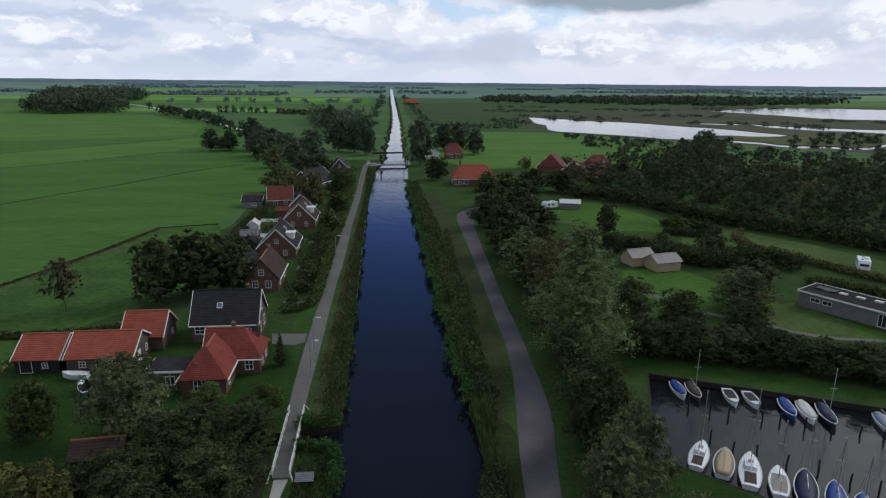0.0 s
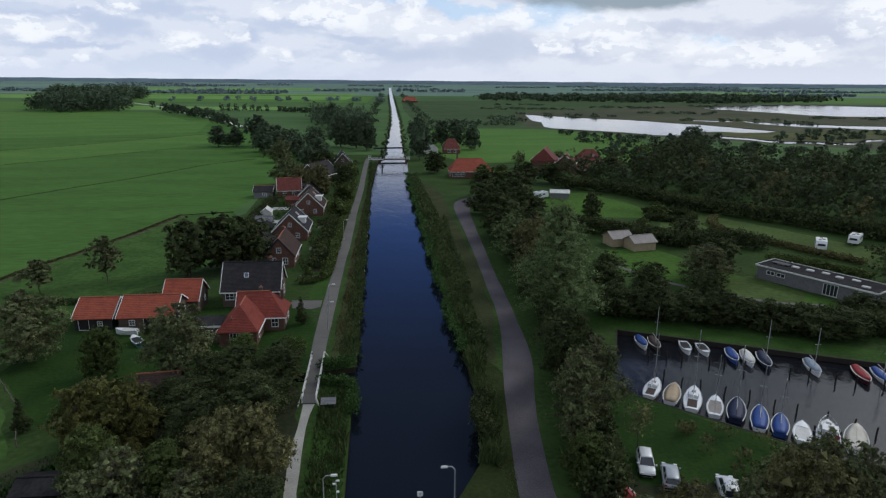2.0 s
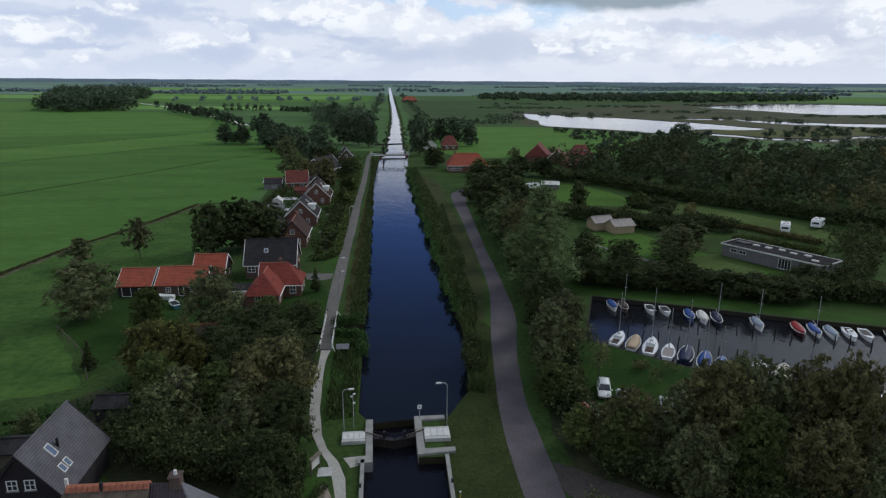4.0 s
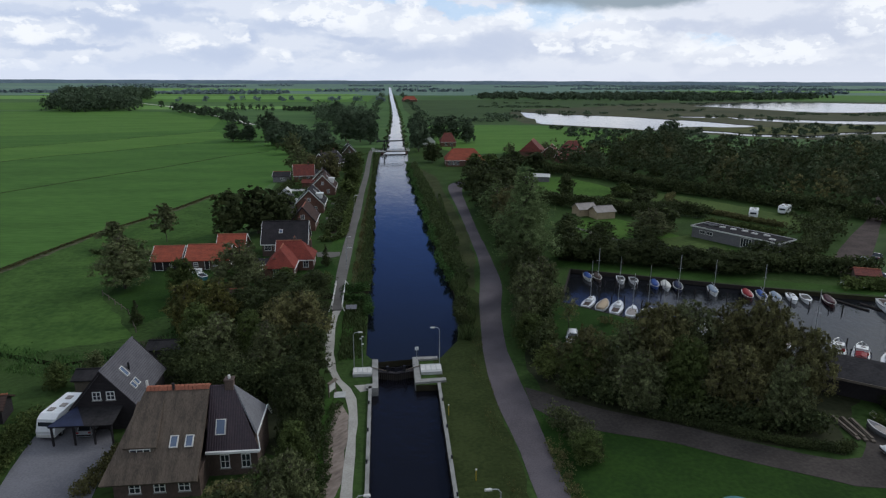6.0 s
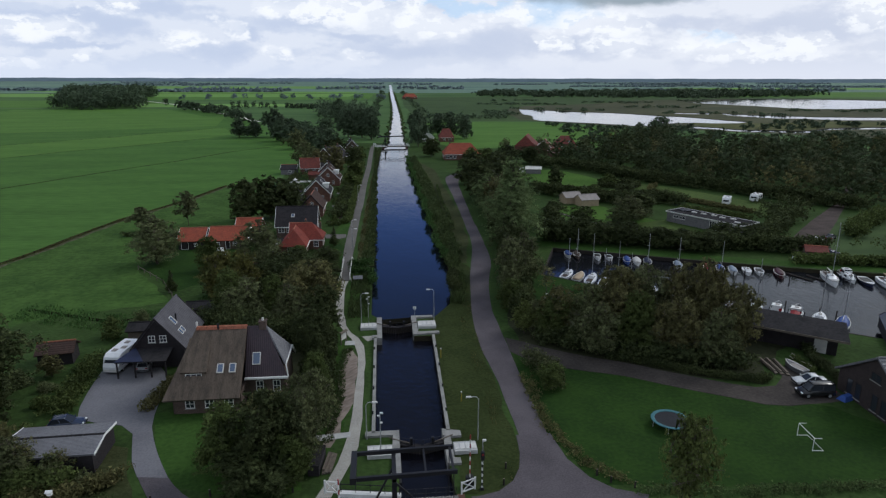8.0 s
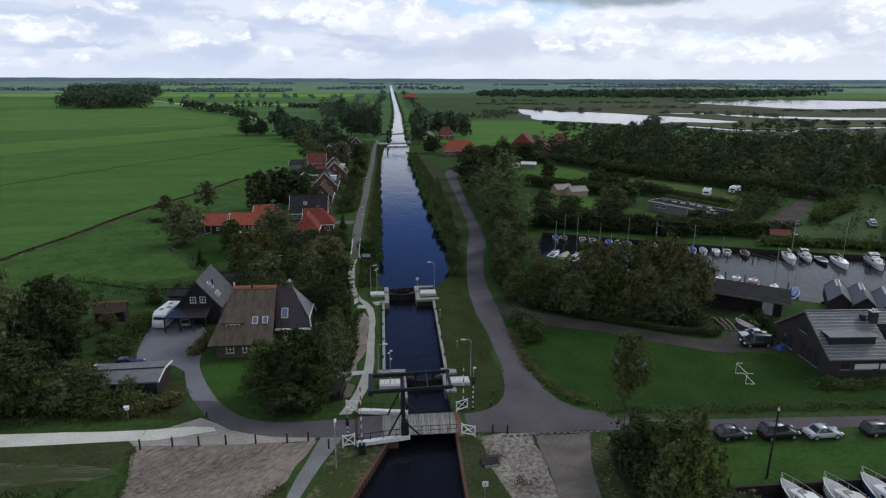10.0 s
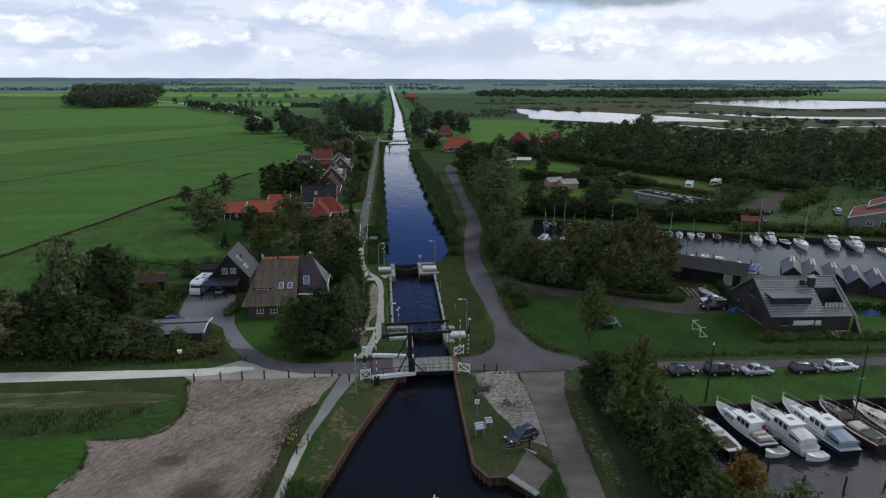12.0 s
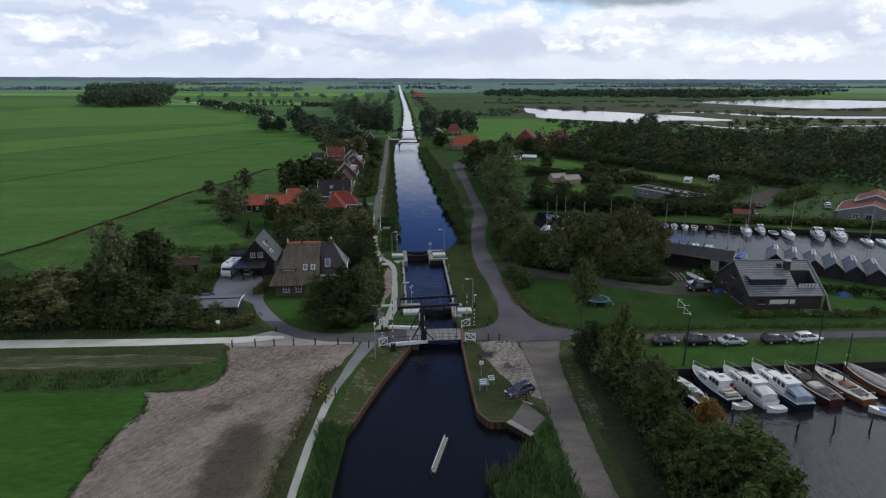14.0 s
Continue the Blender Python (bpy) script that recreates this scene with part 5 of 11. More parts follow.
def opening(h, side, L, W, u, z, w, t, bars=(1, 1), door=None, frame="white"):
    """A window or a door: a frame with glazing bars that stands proud of the wall, a pane set into it, and a sill."""
    at = frame_at(side, L, W)

    def bar(s, u0, u1, z0, z1, d0, d1):
        q = [at(a, d, c) for d in (d0, d1) for a, c in ((u0, z0), (u1, z0), (u1, z1), (u0, z1))]
        s.add(q, [(0, 1, 2, 3), (7, 6, 5, 4), (0, 4, 5, 1), (1, 5, 6, 2), (2, 6, 7, 3), (3, 7, 4, 0)])

    def ring(s, k, d0, d1):
        q = []
        for d in (d0, d1):
            for g in (0, k):
                q += [at(a, d, c) for a, c in ((u - w / 2 + g, z - t / 2 + g), (u + w / 2 - g, z - t / 2 + g), (u + w / 2 - g, z + t / 2 - g), (u - w / 2 + g, z + t / 2 - g))]
        f = []
        for i in range(4):
            n = (i + 1) % 4
            f += [(i, n, 4 + n, 4 + i), (8 + i, 12 + i, 12 + n, 8 + n), (i, 8 + i, 8 + n, n), (4 + i, 4 + n, 12 + n, 12 + i)]
        s.add(q, f)

    f = Shape()
    ring(f, 0.085, -0.05, 0.05)
    ob = part("door" if door else "window", f, frame, h)
    for i in range(1, bars[0]):
        x, f = u - w / 2 + w * i / bars[0], Shape()
        bar(f, x - 0.035, x + 0.035, z - t / 2, z + t / 2, -0.05, 0.045)
        part("glazing_bar", f, frame, ob)
    for i in range(1, bars[1]):
        y, f = z - t / 2 + t * i / bars[1], Shape()
        bar(f, u - w / 2, u + w / 2, y - 0.03, y + 0.03, -0.05, 0.042)
        part("glazing_bar", f, frame, ob)
    p = Shape()
    bar(p, u - w / 2 + 0.04, u + w / 2 - 0.04, z - t / 2 + 0.04, z + t / 2 - 0.04, -0.02, 0.015)
    part("door_leaf" if door else "pane", p, door or "glass", ob)
    if not door:
        s = Shape()
        bar(s, u - w / 2 - 0.08, u + w / 2 + 0.08, z - t / 2 - 0.08, z - t / 2 - 0.003, -0.02, 0.14)
        part("sill", s, "concrete", ob)
    return ob


def roof_window(h, p, along, down, w, t, lift=0.06):
    """A roof light: p is its middle on the slope; along and down are unit ways on the slope."""
    p, a, d = Vector(p), Vector(along), Vector(down)
    n = a.cross(d)
    n = n if n.z > 0 else -n
    f = Shape()

    def plate(s, u0, u1, v0, v1, z0, z1):
        q = [p + a * u + d * v + n * z for z in (z0, z1) for u, v in ((u0, v0), (u1, v0), (u1, v1), (u0, v1))]
        s.add(q, [(0, 1, 2, 3), (7, 6, 5, 4), (0, 4, 5, 1), (1, 5, 6, 2), (2, 6, 7, 3), (3, 7, 4, 0)])

    q, faces = [], []
    for z in (-0.05, lift + 0.05):
        for g in (0, 0.09):
            q += [p + a * x + d * y + n * z for x, y in ((-w / 2 + g, -t / 2 + g), (w / 2 - g, -t / 2 + g), (w / 2 - g, t / 2 - g), (-w / 2 + g, t / 2 - g))]
    for i in range(4):
        m = (i + 1) % 4
        faces += [(i, m, 4 + m, 4 + i), (8 + i, 12 + i, 12 + m, 8 + m), (i, 8 + i, 8 + m, m), (4 + i, 4 + m, 12 + m, 12 + i)]
    f.add(q, faces)
    ob = part("roof_window", f, "offwhite", h)
    g = Shape()
    plate(g, -w / 2 + .05, w / 2 - .05, -t / 2 + .05, t / 2 - .05, -0.03, lift)
    part("pane", g, "skyglass", ob)


def house(name, label, at, turn, L, W, e, r, roof, wall, hips=(0, 0), over=0.35, barge="white", gutter="white", wins=(), doors=(), lights=(), chimneys=(), category="house", group="", ridge="ridge", thick=0.18, frame="white", gap=None):
    """A house with its ridge along local x. hips: how far the ridge ends lie in from the ends; lights: roof lights (slope side, u, height share); gap: opening in the south slope (x0, x1, y0, y1)."""
    h = thing(name, label, category, (*at, 0), turn, group)
    a, b = L / 2, W / 2
    k = (r - e) / b
    s = Shape().box((0, 0, e / 2 - 0.1), (L, W, e + 0.2))
    for x, hip, sgn in ((-a, hips[0], -1), (a, hips[1], 1)):
        if not hip:
            q = [(x, -b, e), (x, b, e), (x, 0, r - 0.05)]
            s.add(q + [(x - sgn * 0.3, *p[1:]) for p in q], [(0, 1, 2), (5, 4, 3), (0, 3, 4, 1), (1, 4, 5, 2), (2, 5, 3, 0)])
    part("wall", s, wall, h)
    ez = e - over * k + 0.06
    g = 0.3
    x0, x1 = -a - (g if not hips[0] else over), a + (g if not hips[1] else over)
    r0, r1 = (-a - g if not hips[0] else -a + hips[0]), (a + g if not hips[1] else a - hips[1])
    rz = r + 0.06
    s = Shape()
    if gap:
        for u0, u1, v0, v1 in ((x0, gap[0], -b - over, 0), (gap[1], x1, -b - over, 0), (gap[0], gap[1], -b - over, gap[2]), (gap[0], gap[1], gap[3], 0)):
            s.slab([(u0, v0, rz + k * v0), (u1, v0, rz + k * v0), (u1, v1, rz + k * v1), (u0, v1, rz + k * v1)], thick)
    else:
        s.slab([(x0, -b - over, ez), (x1, -b - over, ez), (r1, 0, rz), (r0, 0, rz)], thick)
    s.slab([(x0, b + over, ez), (x1, b + over, ez), (r1, 0, rz), (r0, 0, rz)], thick)
    if hips[0]:
        s.slab([(x0, -b - over, ez), (x0, b + over, ez), (r0, 0, rz)], thick)
    if hips[1]:
        s.slab([(x1, -b - over, ez), (x1, b + over, ez), (r1, 0, rz)], thick)
    part("roof", s, roof, h)
    s = Shape()
    n = max(4, int((r1 - r0) / 0.45))
    rings = []
    for i in range(2 * n + 1):
        u, q = r0 + (r1 - r0) * i / (2 * n), 0.14 - 0.03 * (i % 2)
        rings.append([(u, math.cos(k * math.pi / 4) * q, rz + math.sin(k * math.pi / 4) * q) for k in range(8)])
    s.loft(rings)
    part("ridge_cap", s, ridge, h)
    if barge:
        for x, hip in ((x0, hips[0]), (x1, hips[1])):
            if not hip:
                s = Shape()
                for sy in (-1, 1):
                    s.beam((x, sy * (b + over), ez - 0.06), (x, 0, rz - 0.06), 0.08, 0.22)
                part("barge_board", s, barge, h, "white verge board" if barge == "white" else "")
    if gutter:
        for sy in (-1, 1):
            part("gutter", Shape().beam((x0, sy * (b + over + 0.06), ez - 0.12), (x1, sy * (b + over + 0.06), ez - 0.12), 0.14, 0.14), gutter, h)
    for side, u, z, w, t, *bars in wins:
        opening(h, side, L, W, u, z, w, t, bars[0] if bars else (2, 2), frame=frame)
    for side, u, w, t, col in doors:
        opening(h, side, L, W, u, t / 2 + 0.02, w, t, (1, 1), col)
    slope = Vector((0, b, -(r - e))).normalized()
    for side, u, share, w, t in lights:
        sg = -1 if side == "s" else 1
        d = Vector((0, sg * abs(slope.y), slope.z))
        roof_window(h, (u, sg * b * (1 - share), e + (r - e) * share + 0.07), (1, 0, 0), d, w, t)
    for u, v, w, top in chimneys:
        zc = r - abs(v) * k
        c = part("chimney", Shape().box((u, v, (zc - 0.5 + top) / 2), (w, w, top - zc + 0.5)).box((u, v, top + 0.04), (w + 0.12, w + 0.12, 0.1)), "brick_old", h)
        part("chimney_pot", Shape().rod((u, v, top + 0.05), (u, v, top + 0.4), w * 0.22, w * 0.18, 8), "ridge", c)
    return h


# canal-side houses on the lane
house("house", "two-storey house with dark tiled roof and white trim", (-23.4, 107.6), 0, 9.6, 7.2, 3.1, 7.0, "tile_dark", "brick_old", ridge="tile_dark", wins=[("s", -3.6, 1.9, 1.5, 1.2), ("s", -1.6, 1.9, 1.5, 1.2), ("s", 1.2, 1.9, 1.3, 1.2), ("e", -1.6, 1.5, 1.2, 1.5), ("e", 1.6, 1.5, 1.2, 1.5), ("e", 0, 4.4, 1.2, 1.3)], doors=[("s", 3.4, 1.0, 2.1, "timber_dark")], lights=[("s", -0.9, 0.5, 0.8, 0.9)], chimneys=[(3.0, 0.4, 0.5, 7.6)])
house("house", "red-tiled brick cottage with hipped front wing", (-19.9, 95.7), 0, 7.2, 6.0, 2.6, 5.5, "tile_rust", "brick", hips=(0, 2.4), wins=[("s", 2.2, 1.35, 1.1, 1.4), ("e", -1.2, 1.35, 1.1, 1.4), ("e", 1.4, 1.35, 1.1, 1.4)], chimneys=[(-0.2, 0.2, 0.5, 6.1), (2.9, 1.2, 0.45, 5.2)])
wing = house("house", "hipped red-tiled front wing of the brick cottage", (-22.1, 90.2), 90, 6.6, 5.4, 2.6, 5.4, "tile_rust", "brick", hips=(2.6, 0), barge=None, wins=[("w", -0.2, 1.35, 2.0, 1.6, (4, 2)), ("s", -1.6, 1.4, 0.9, 1.3), ("n", -1.6, 1.4, 0.9, 1.3)], chimneys=[(-2.2, 1.0, 0.4, 3.9)])
roof_window(wing, (-2.1, -0.1, 3.75), (0, 1, 0), Vector((-2.6, 0, -2.8)).normalized(), 0.8, 1.0)
an = thing("annex", "flat-roofed brick annex with white fascia", "extension", (-27.2, 90.6, 0))
part("wall", Shape().box((0, 0, 1.3), (4.4, 4.0, 2.6)), "brick_old", an)
part("roof", Shape().box((0, 0, 2.68), (4.8, 4.4, 0.14)), "bitumen", an)
part("fascia", Shape().box((0, -2.2, 2.62), (4.8, 0.06, 0.3)).box((-2.4, 0, 2.62), (0.06, 4.4, 0.3)), "white", an, "white fascia board")
opening(an, "s", 4.4, 4.0, 0.6, 1.4, 1.2, 1.2, (2, 1))
house("barn", "low barn with bright orange-red tiled roof", (-45.7, 98.6), 0, 5.6, 7.2, 2.1, 4.2, "tile_red", "timber_dark", wins=[("s", 1.0, 1.1, 0.8, 0.8)], doors=[("s", -1.4, 1.6, 2.0, "timber_dark")], gutter=None, category="barn", group="barns by the cottage")
house("barn", "long low barn with bright orange-red tiled roof", (-37.6, 98.5), 0, 8.4, 7.6, 2.2, 4.4, "tile_red", "brick_old", wins=[("s", -2.2, 1.2, 0.9, 0.9), ("s", 1.6, 1.2, 0.9, 0.9), ("e", 1.5, 1.3, 0.9, 0.9)], doors=[("s", 0, 1.0, 2.0, "timber_dark"), ("e", -1.2, 1.0, 2.0, "white")], gutter=None, category="barn", group="barns by the cottage")
house("barn", "rear barn with orange-red tiled roof and white verges", (-34.4, 104.6), 0, 5.6, 6.4, 2.4, 5.0, "tile_red", "brick_old", wins=[("e", 1.2, 1.3, 0.8, 0.9)], gutter=None, category="barn", group="barns by the cottage")
house("house", "small brick house with brown-red tiled roof", (-22.1, 132.5), 90, 10.4, 6.0, 2.7, 6.2, "tile_brown", "brick", wins=[("w", -1.2, 1.4, 1.1, 1.4), ("w", 1.2, 1.4, 1.1, 1.4), ("w", 0, 3.7, 1.0, 1.1), ("s", -3, 1.4, 1.2, 1.3), ("s", 2, 1.4, 1.2, 1.3)], chimneys=[(2.5, 0, 0.5, 6.9)], barge="timber_dark", group="row houses")
house("shed", "low shed with dark brown roof behind the row houses", (-28.6, 141), 90, 8.0, 6.0, 2.2, 4.6, "tile_dark", "brick_old", category="shed", barge=None, wins=[("w", 0, 1.2, 1.0, 0.9)])
for x, y, roof, lab in ((-22.8, 155, "tile_dark", "brick house with dark roof, white verges and roof lights"), (-21.4, 184, "tile_brown", "brick house with brown roof and white verges")):
    h = house("house", lab, (x, y), 90, 10.5, 8.0, 2.7, 6.7, roof, "brick", wins=[("w", -1.8, 1.4, 0.9, 1.2), ("w", 1.8, 1.4, 0.9, 1.2), ("w", 0, 4.0, 0.9, 1.0), ("s", -3, 1.4, 1.5, 1.3), ("s", 1, 1.4, 1.5, 1.3)], lights=[("s", 0.6, 0.72, 1.0, 1.0)], chimneys=[(3.2, 0.3, 0.5, 7.3)], group="row houses", ridge="tile_dark")
    part("dormer", Shape().box((-2.2, -2.6, 4.6), (2.0, 1.8, 1.4)).box((-2.2, -2.8, 5.36), (2.4, 2.2, 0.12)), "white", h, "white flat-roofed dormer")
house("house", "house with faded red tiled roof", (-31.2, 212), 8, 7.5, 7.0, 2.6, 6.0, "tile_brick", "brick", wins=[("s", -1.5, 1.4, 1.2, 1.3), ("s", 1.5, 1.4, 1.2, 1.3)], chimneys=[(1.8, 0, 0.5, 6.6)])
house("shed", "grey timber shed with dark roof at the field edge", (-39.2, 211), 0, 6.0, 6.0, 2.2, 3.6, "tile_dark", "brick_grey", category="shed", wins=[("s", 0.5, 1.2, 1.4, 0.9)], gutter=None)
house("house", "large house with broad dark tiled roof", (-24.5, 244), 66, 15.0, 9.0, 2.8, 7.2, "tile_dark", "brick_old", ridge="tile_dark", wins=[("e", -2, 1.4, 1.2, 1.4), ("e", 2, 1.4, 1.2, 1.4), ("s", -4, 1.4, 1.4, 1.3), ("s", 0, 1.4, 1.4, 1.3), ("s", 4, 1.4, 1.4, 1.3), ("w", 0, 3.9, 1.2, 1.2)], chimneys=[(-5.5, 0, 0.5, 7.9), (5.5, 0, 0.5, 7.9)])
house("house", "white-gabled house near the far bridge", (-17.2, 279), 95, 12.0, 8.0, 2.8, 7.2, "tile_dark", "brick_old", ridge="tile_dark", wins=[("w", -1.6, 1.4, 1.1, 1.4), ("w", 1.6, 1.4, 1.1, 1.4), ("w", 0, 4.2, 1.1, 1.2)], chimneys=[(3, 0, 0.5, 7.9)])
house("house", "small house with dark roof among shrubs", (-23.0, 200), 90, 8.0, 7.0, 2.6, 6.2, "tile_dark", "brick_old", ridge="tile_dark", wins=[("w", 0, 1.4, 1.6, 1.4)])

for x, y, t, l, w, roof, wall, lab in ((-30.0, 158.5, 90, 3.6, 2.8, "bitumen", "timber_dark", "small dark garden shed behind the row houses"), (-31.6, 166.0, 0, 4.2, 3.0, "sheet_grey", "timber", "grey-roofed garden shed behind the row houses"), (-33.0, 178.0, 90, 3.2, 2.6, "offwhite", "offwhite", "small white greenhouse behind the row houses"), (-29.4, 222.0, 10, 5.0, 3.6, "tile_dark", "timber_dark", "dark garden shed among the shrubs"), (-27.6, 196.0, 0, 4.6, 3.4, "tile_brick", "brick", "red-roofed outbuilding behind the houses")):
    house("shed", lab, (x, y), t, l, w, 1.9, 2.8, roof, wall, category="shed", barge=None, gutter=None, ridge=roof)

# houses across the canal
house("farmhouse", "long farmhouse with orange-red hipped roof and white front", (35.6, 252), 0, 17.0, 10.0, 3.0, 7.4, "tile_red", "brick", hips=(3.0, 4.0), barge=None, wins=[("s", -7.2, 1.6, 1.4, 1.7), ("s", -5.4, 1.6, 1.4, 1.7), ("s", -3.6, 1.6, 1.4, 1.7), ("w", -2, 1.6, 1.2, 1.7), ("w", 2, 1.6, 1.2, 1.7), ("s", 2, 1.5, 1.0, 1.1), ("s", 5, 1.5, 1.0, 1.1)], chimneys=[(-5.5, 0, 0.6, 9.0)], category="house")
house("house", "far house with steep dull red roof", (75.6, 288), 70, 15.0, 11.0, 2.8, 8.0, "tile_brick", "brick", hips=(1.5, 1.5), lights=[("n", -2, 0.5, 1, 1), ("n", 2, 0.5, 1, 1)], group="far red-roofed houses")
house("house", "far house with steep dull red roof", (81.5, 274), 70, 10.0, 9.0, 2.8, 6.6, "tile_brick", "brick", group="far red-roofed houses")
house("house", "far house with steep dull red roof", (95.5, 285), 0, 11.0, 10.0, 2.8, 7.4, "tile_brick", "brick", hips=(3, 3), barge=None, lights=[("s", 1.5, 0.4, 1, 1)], group="far red-roofed houses")
house("shed", "low brick outbuilding with red roof", (84, 258), 10, 8.0, 5.0, 2.3, 4.0, "tile_brick", "brick", category="shed")
house("house", "house with orange-red hipped roof behind trees", (37.2, 337), 0, 8.5, 9.0, 2.9, 7.4, "tile_brick", "brick", hips=(2, 2), barge=None, wins=[("s", -1.5, 1.5, 1.5, 1.5), ("s", 1.8, 1.5, 1.5, 1.5)])
house("house", "house with grey-green roof and white gable", (25.6, 338), 90, 10.0, 8.0, 2.8, 6.2, "tile_dark", "offwhite", ridge="tile_dark")
house("farmhouse", "distant farm with pale orange roof", (51, 1085), 10, 24.0, 13.0, 3.5, 9.0, "tile_red", "brick", hips=(4, 4), barge=None)

# thatched farmhouse with a tiled front
th = thing("farmhouse", "old brick farmhouse with weathered thatch and dark tiles", "house", (-22, 26.8, 0))
part("wall", Shape().prism([(-5.3, -6.2), (2.4, -6.2), (2.4, 6.2), (-5.3, 6.2)], -0.1, 2.4), "brick_old", th)
part("wall", Shape().prism([(2.4, -3.1), (7.1, -3.1), (7.1, 3.1), (2.4, 3.1)], -0.1, 3.3).add([(7.1, -3.1, 3.3), (7.1, 3.1, 3.3), (6.75, 2.45, 4.2), (6.75, -2.45, 4.2), (6.3, -3.1, 3.3), (6.3, 3.1, 3.3), (6.3, 2.45, 4.2), (6.3, -2.45, 4.2)], [(0, 1, 2, 3), (7, 6, 5, 4), (0, 4, 5, 1), (1, 5, 6, 2), (2, 6, 7, 3), (3, 7, 4, 0)]), "brick_old", th)


def thatch_skin(s, quad, thick, nu, nv, rough, seed):
    """A thick, slightly uneven thatch surface over four corners."""
    rnd = random.Random(seed)
    q = [Vector(p) for p in quad]
    nrm = (q[1] - q[0]).cross(q[3] - q[0]).normalized()
    nrm = nrm if nrm.z > 0 else -nrm
    top = [[q[0].lerp(q[1], i / nu).lerp(q[3].lerp(q[2], i / nu), j / nv) + nrm * (rnd.uniform(-rough, rough) if 0 < i < nu else 0) for i in range(nu + 1)] for j in range(nv + 1)]
    verts = [p for row in top for p in row] + [p - nrm * thick for row in top for p in row]
    n, m = nu + 1, (nu + 1) * (nv + 1)
    f = [(j * n + i, j * n + i + 1, (j + 1) * n + i + 1, (j + 1) * n + i) for j in range(nv) for i in range(nu)]
    f += [(m + b for b in reversed(a)) for a in list(f)]
    f = [tuple(a) for a in f]
    rim = [i for i in range(nu)]
    for i in range(nu):
        f += [(i, m + i, m + i + 1, i + 1), (nv * n + i, nv * n + i + 1, m + nv * n + i + 1, m + nv * n + i)]
    for j in range(nv):
        f += [(j * n, (j + 1) * n, m + (j + 1) * n, m + j * n), (j * n + nu, m + j * n + nu, m + (j + 1) * n + nu, (j + 1) * n + nu)]
    s.add(verts, f)


s = Shape()
thatch_skin(s, [(-6.2, -7.0, 2.15), (2.4, -7.0, 2.15), (2.4, 0, 8.25), (-3.6, 0, 8.25)], 0.35, 14, 10, 0.05, 3)
thatch_skin(s, [(2.4, 7.0, 2.15), (-6.2, 7.0, 2.15), (-3.6, 0, 8.25), (2.4, 0, 8.25)], 0.35, 14, 10, 0.05, 4)
thatch_skin(s, [(-6.2, 7.0, 2.15), (-6.2, -7.0, 2.15), (-3.6, -0.01, 8.25), (-3.6, 0.01, 8.25)], 0.35, 12, 10, 0.04, 5)
part("roof", s, "thatch", th, "weathered brown thatched roof")
s = Shape()
thatch_skin(s, [(-4.6, -4.9, 4.55), (-1.6, -4.9, 4.55), (-1.75, -1.2, 7.35), (-4.2, -1.2, 7.35)], 0.3, 6, 5, 0.03, 6)
dorm = part("dormer", s, "thatch", th, "thatched eyebrow dormer")
part("dormer_front", Shape().box((-3.1, -4.6, 3.95), (2.5, 0.3, 0.9)), "timber", dorm)
f = Shape()
for i in range(4):
    f.box((-4.0 + 0.6 * i, -4.78, 3.98), (0.06, 0.06, 0.66))
f.box((-3.1, -4.78, 4.3), (1.9, 0.06, 0.06)).box((-3.1, -4.78, 3.66), (1.9, 0.06, 0.06)).box((-3.1, -4.78, 3.98), (1.9, 0.05, 0.05))
part("dormer_window", f, "white", dorm)
part("pane", Shape().box((-3.1, -4.765, 3.98), (1.84, 0.03, 0.62)), "glass", dorm)
n = 15
for i in range(n):
    x = -3.6 + 6.0 * i / n
    s = Shape().add([(x + dx, dy, 8.30 + dz) for dx in (0.02, 6.0 / n - 0.02) for dy, dz in ((-0.42, -0.30), (-0.2, 0.02), (0, 0.1), (0.2, 0.02), (0.42, -0.30))], [(0, 1, 6, 5), (1, 2, 7, 6), (2, 3, 8, 7), (3, 4, 9, 8), (0, 5, 9, 4), (4, 3, 2, 1, 0), (5, 6, 7, 8, 9)])
    part("ridge_tile", s, "ridge", th)
s = Shape()
s.slab([(2.4, -3.6, 2.95), (7.45, -3.6, 2.95), (4.6, 0, 8.2), (2.4, 0, 8.2)], 0.16)
s.slab([(2.4, 3.6, 2.95), (7.45, 3.6, 2.95), (4.6, 0, 8.2), (2.4, 0, 8.2)], 0.16)
part("tiled_roof", s, "tile_plum", th, "glazed dark plum roof tiles")
s = Shape().slab([(7.15, -2.75, 4.25), (7.15, 2.75, 4.25), (4.6, 0, 8.26)], 0.16)
part("hip_roof", s, "sheet_grey", th, "pale grey hip end")
for sy in (-3.72, 3.72):
    part("gutter", Shape().beam((2.4, sy, 2.9), (7.5, sy, 2.9), 0.22, 0.24), "white", th, "broad white gutter board")
part("barge_board", Shape().beam((7.5, -3.6, 2.9), (7.2, -2.8, 4.2), 0.1, 0.3).beam((7.5, 3.6, 2.9), (7.2, 2.8, 4.2), 0.1, 0.3).beam((7.22, -2.8, 4.18), (7.22, 2.8, 4.18), 0.1, 0.26), "white", th, "white carved verge boards")
ch = part("chimney", Shape().box((4.3, 0, 8.25), (0.8, 0.8, 1.0)).box((4.3, 0, 8.8), (0.95, 0.95, 0.12)), "brick_old", th)
part("chimney_pot", Shape().rod((4.3, 0, 8.8), (4.3, 0, 9.2), 0.16, 0.13), "offwhite", ch)
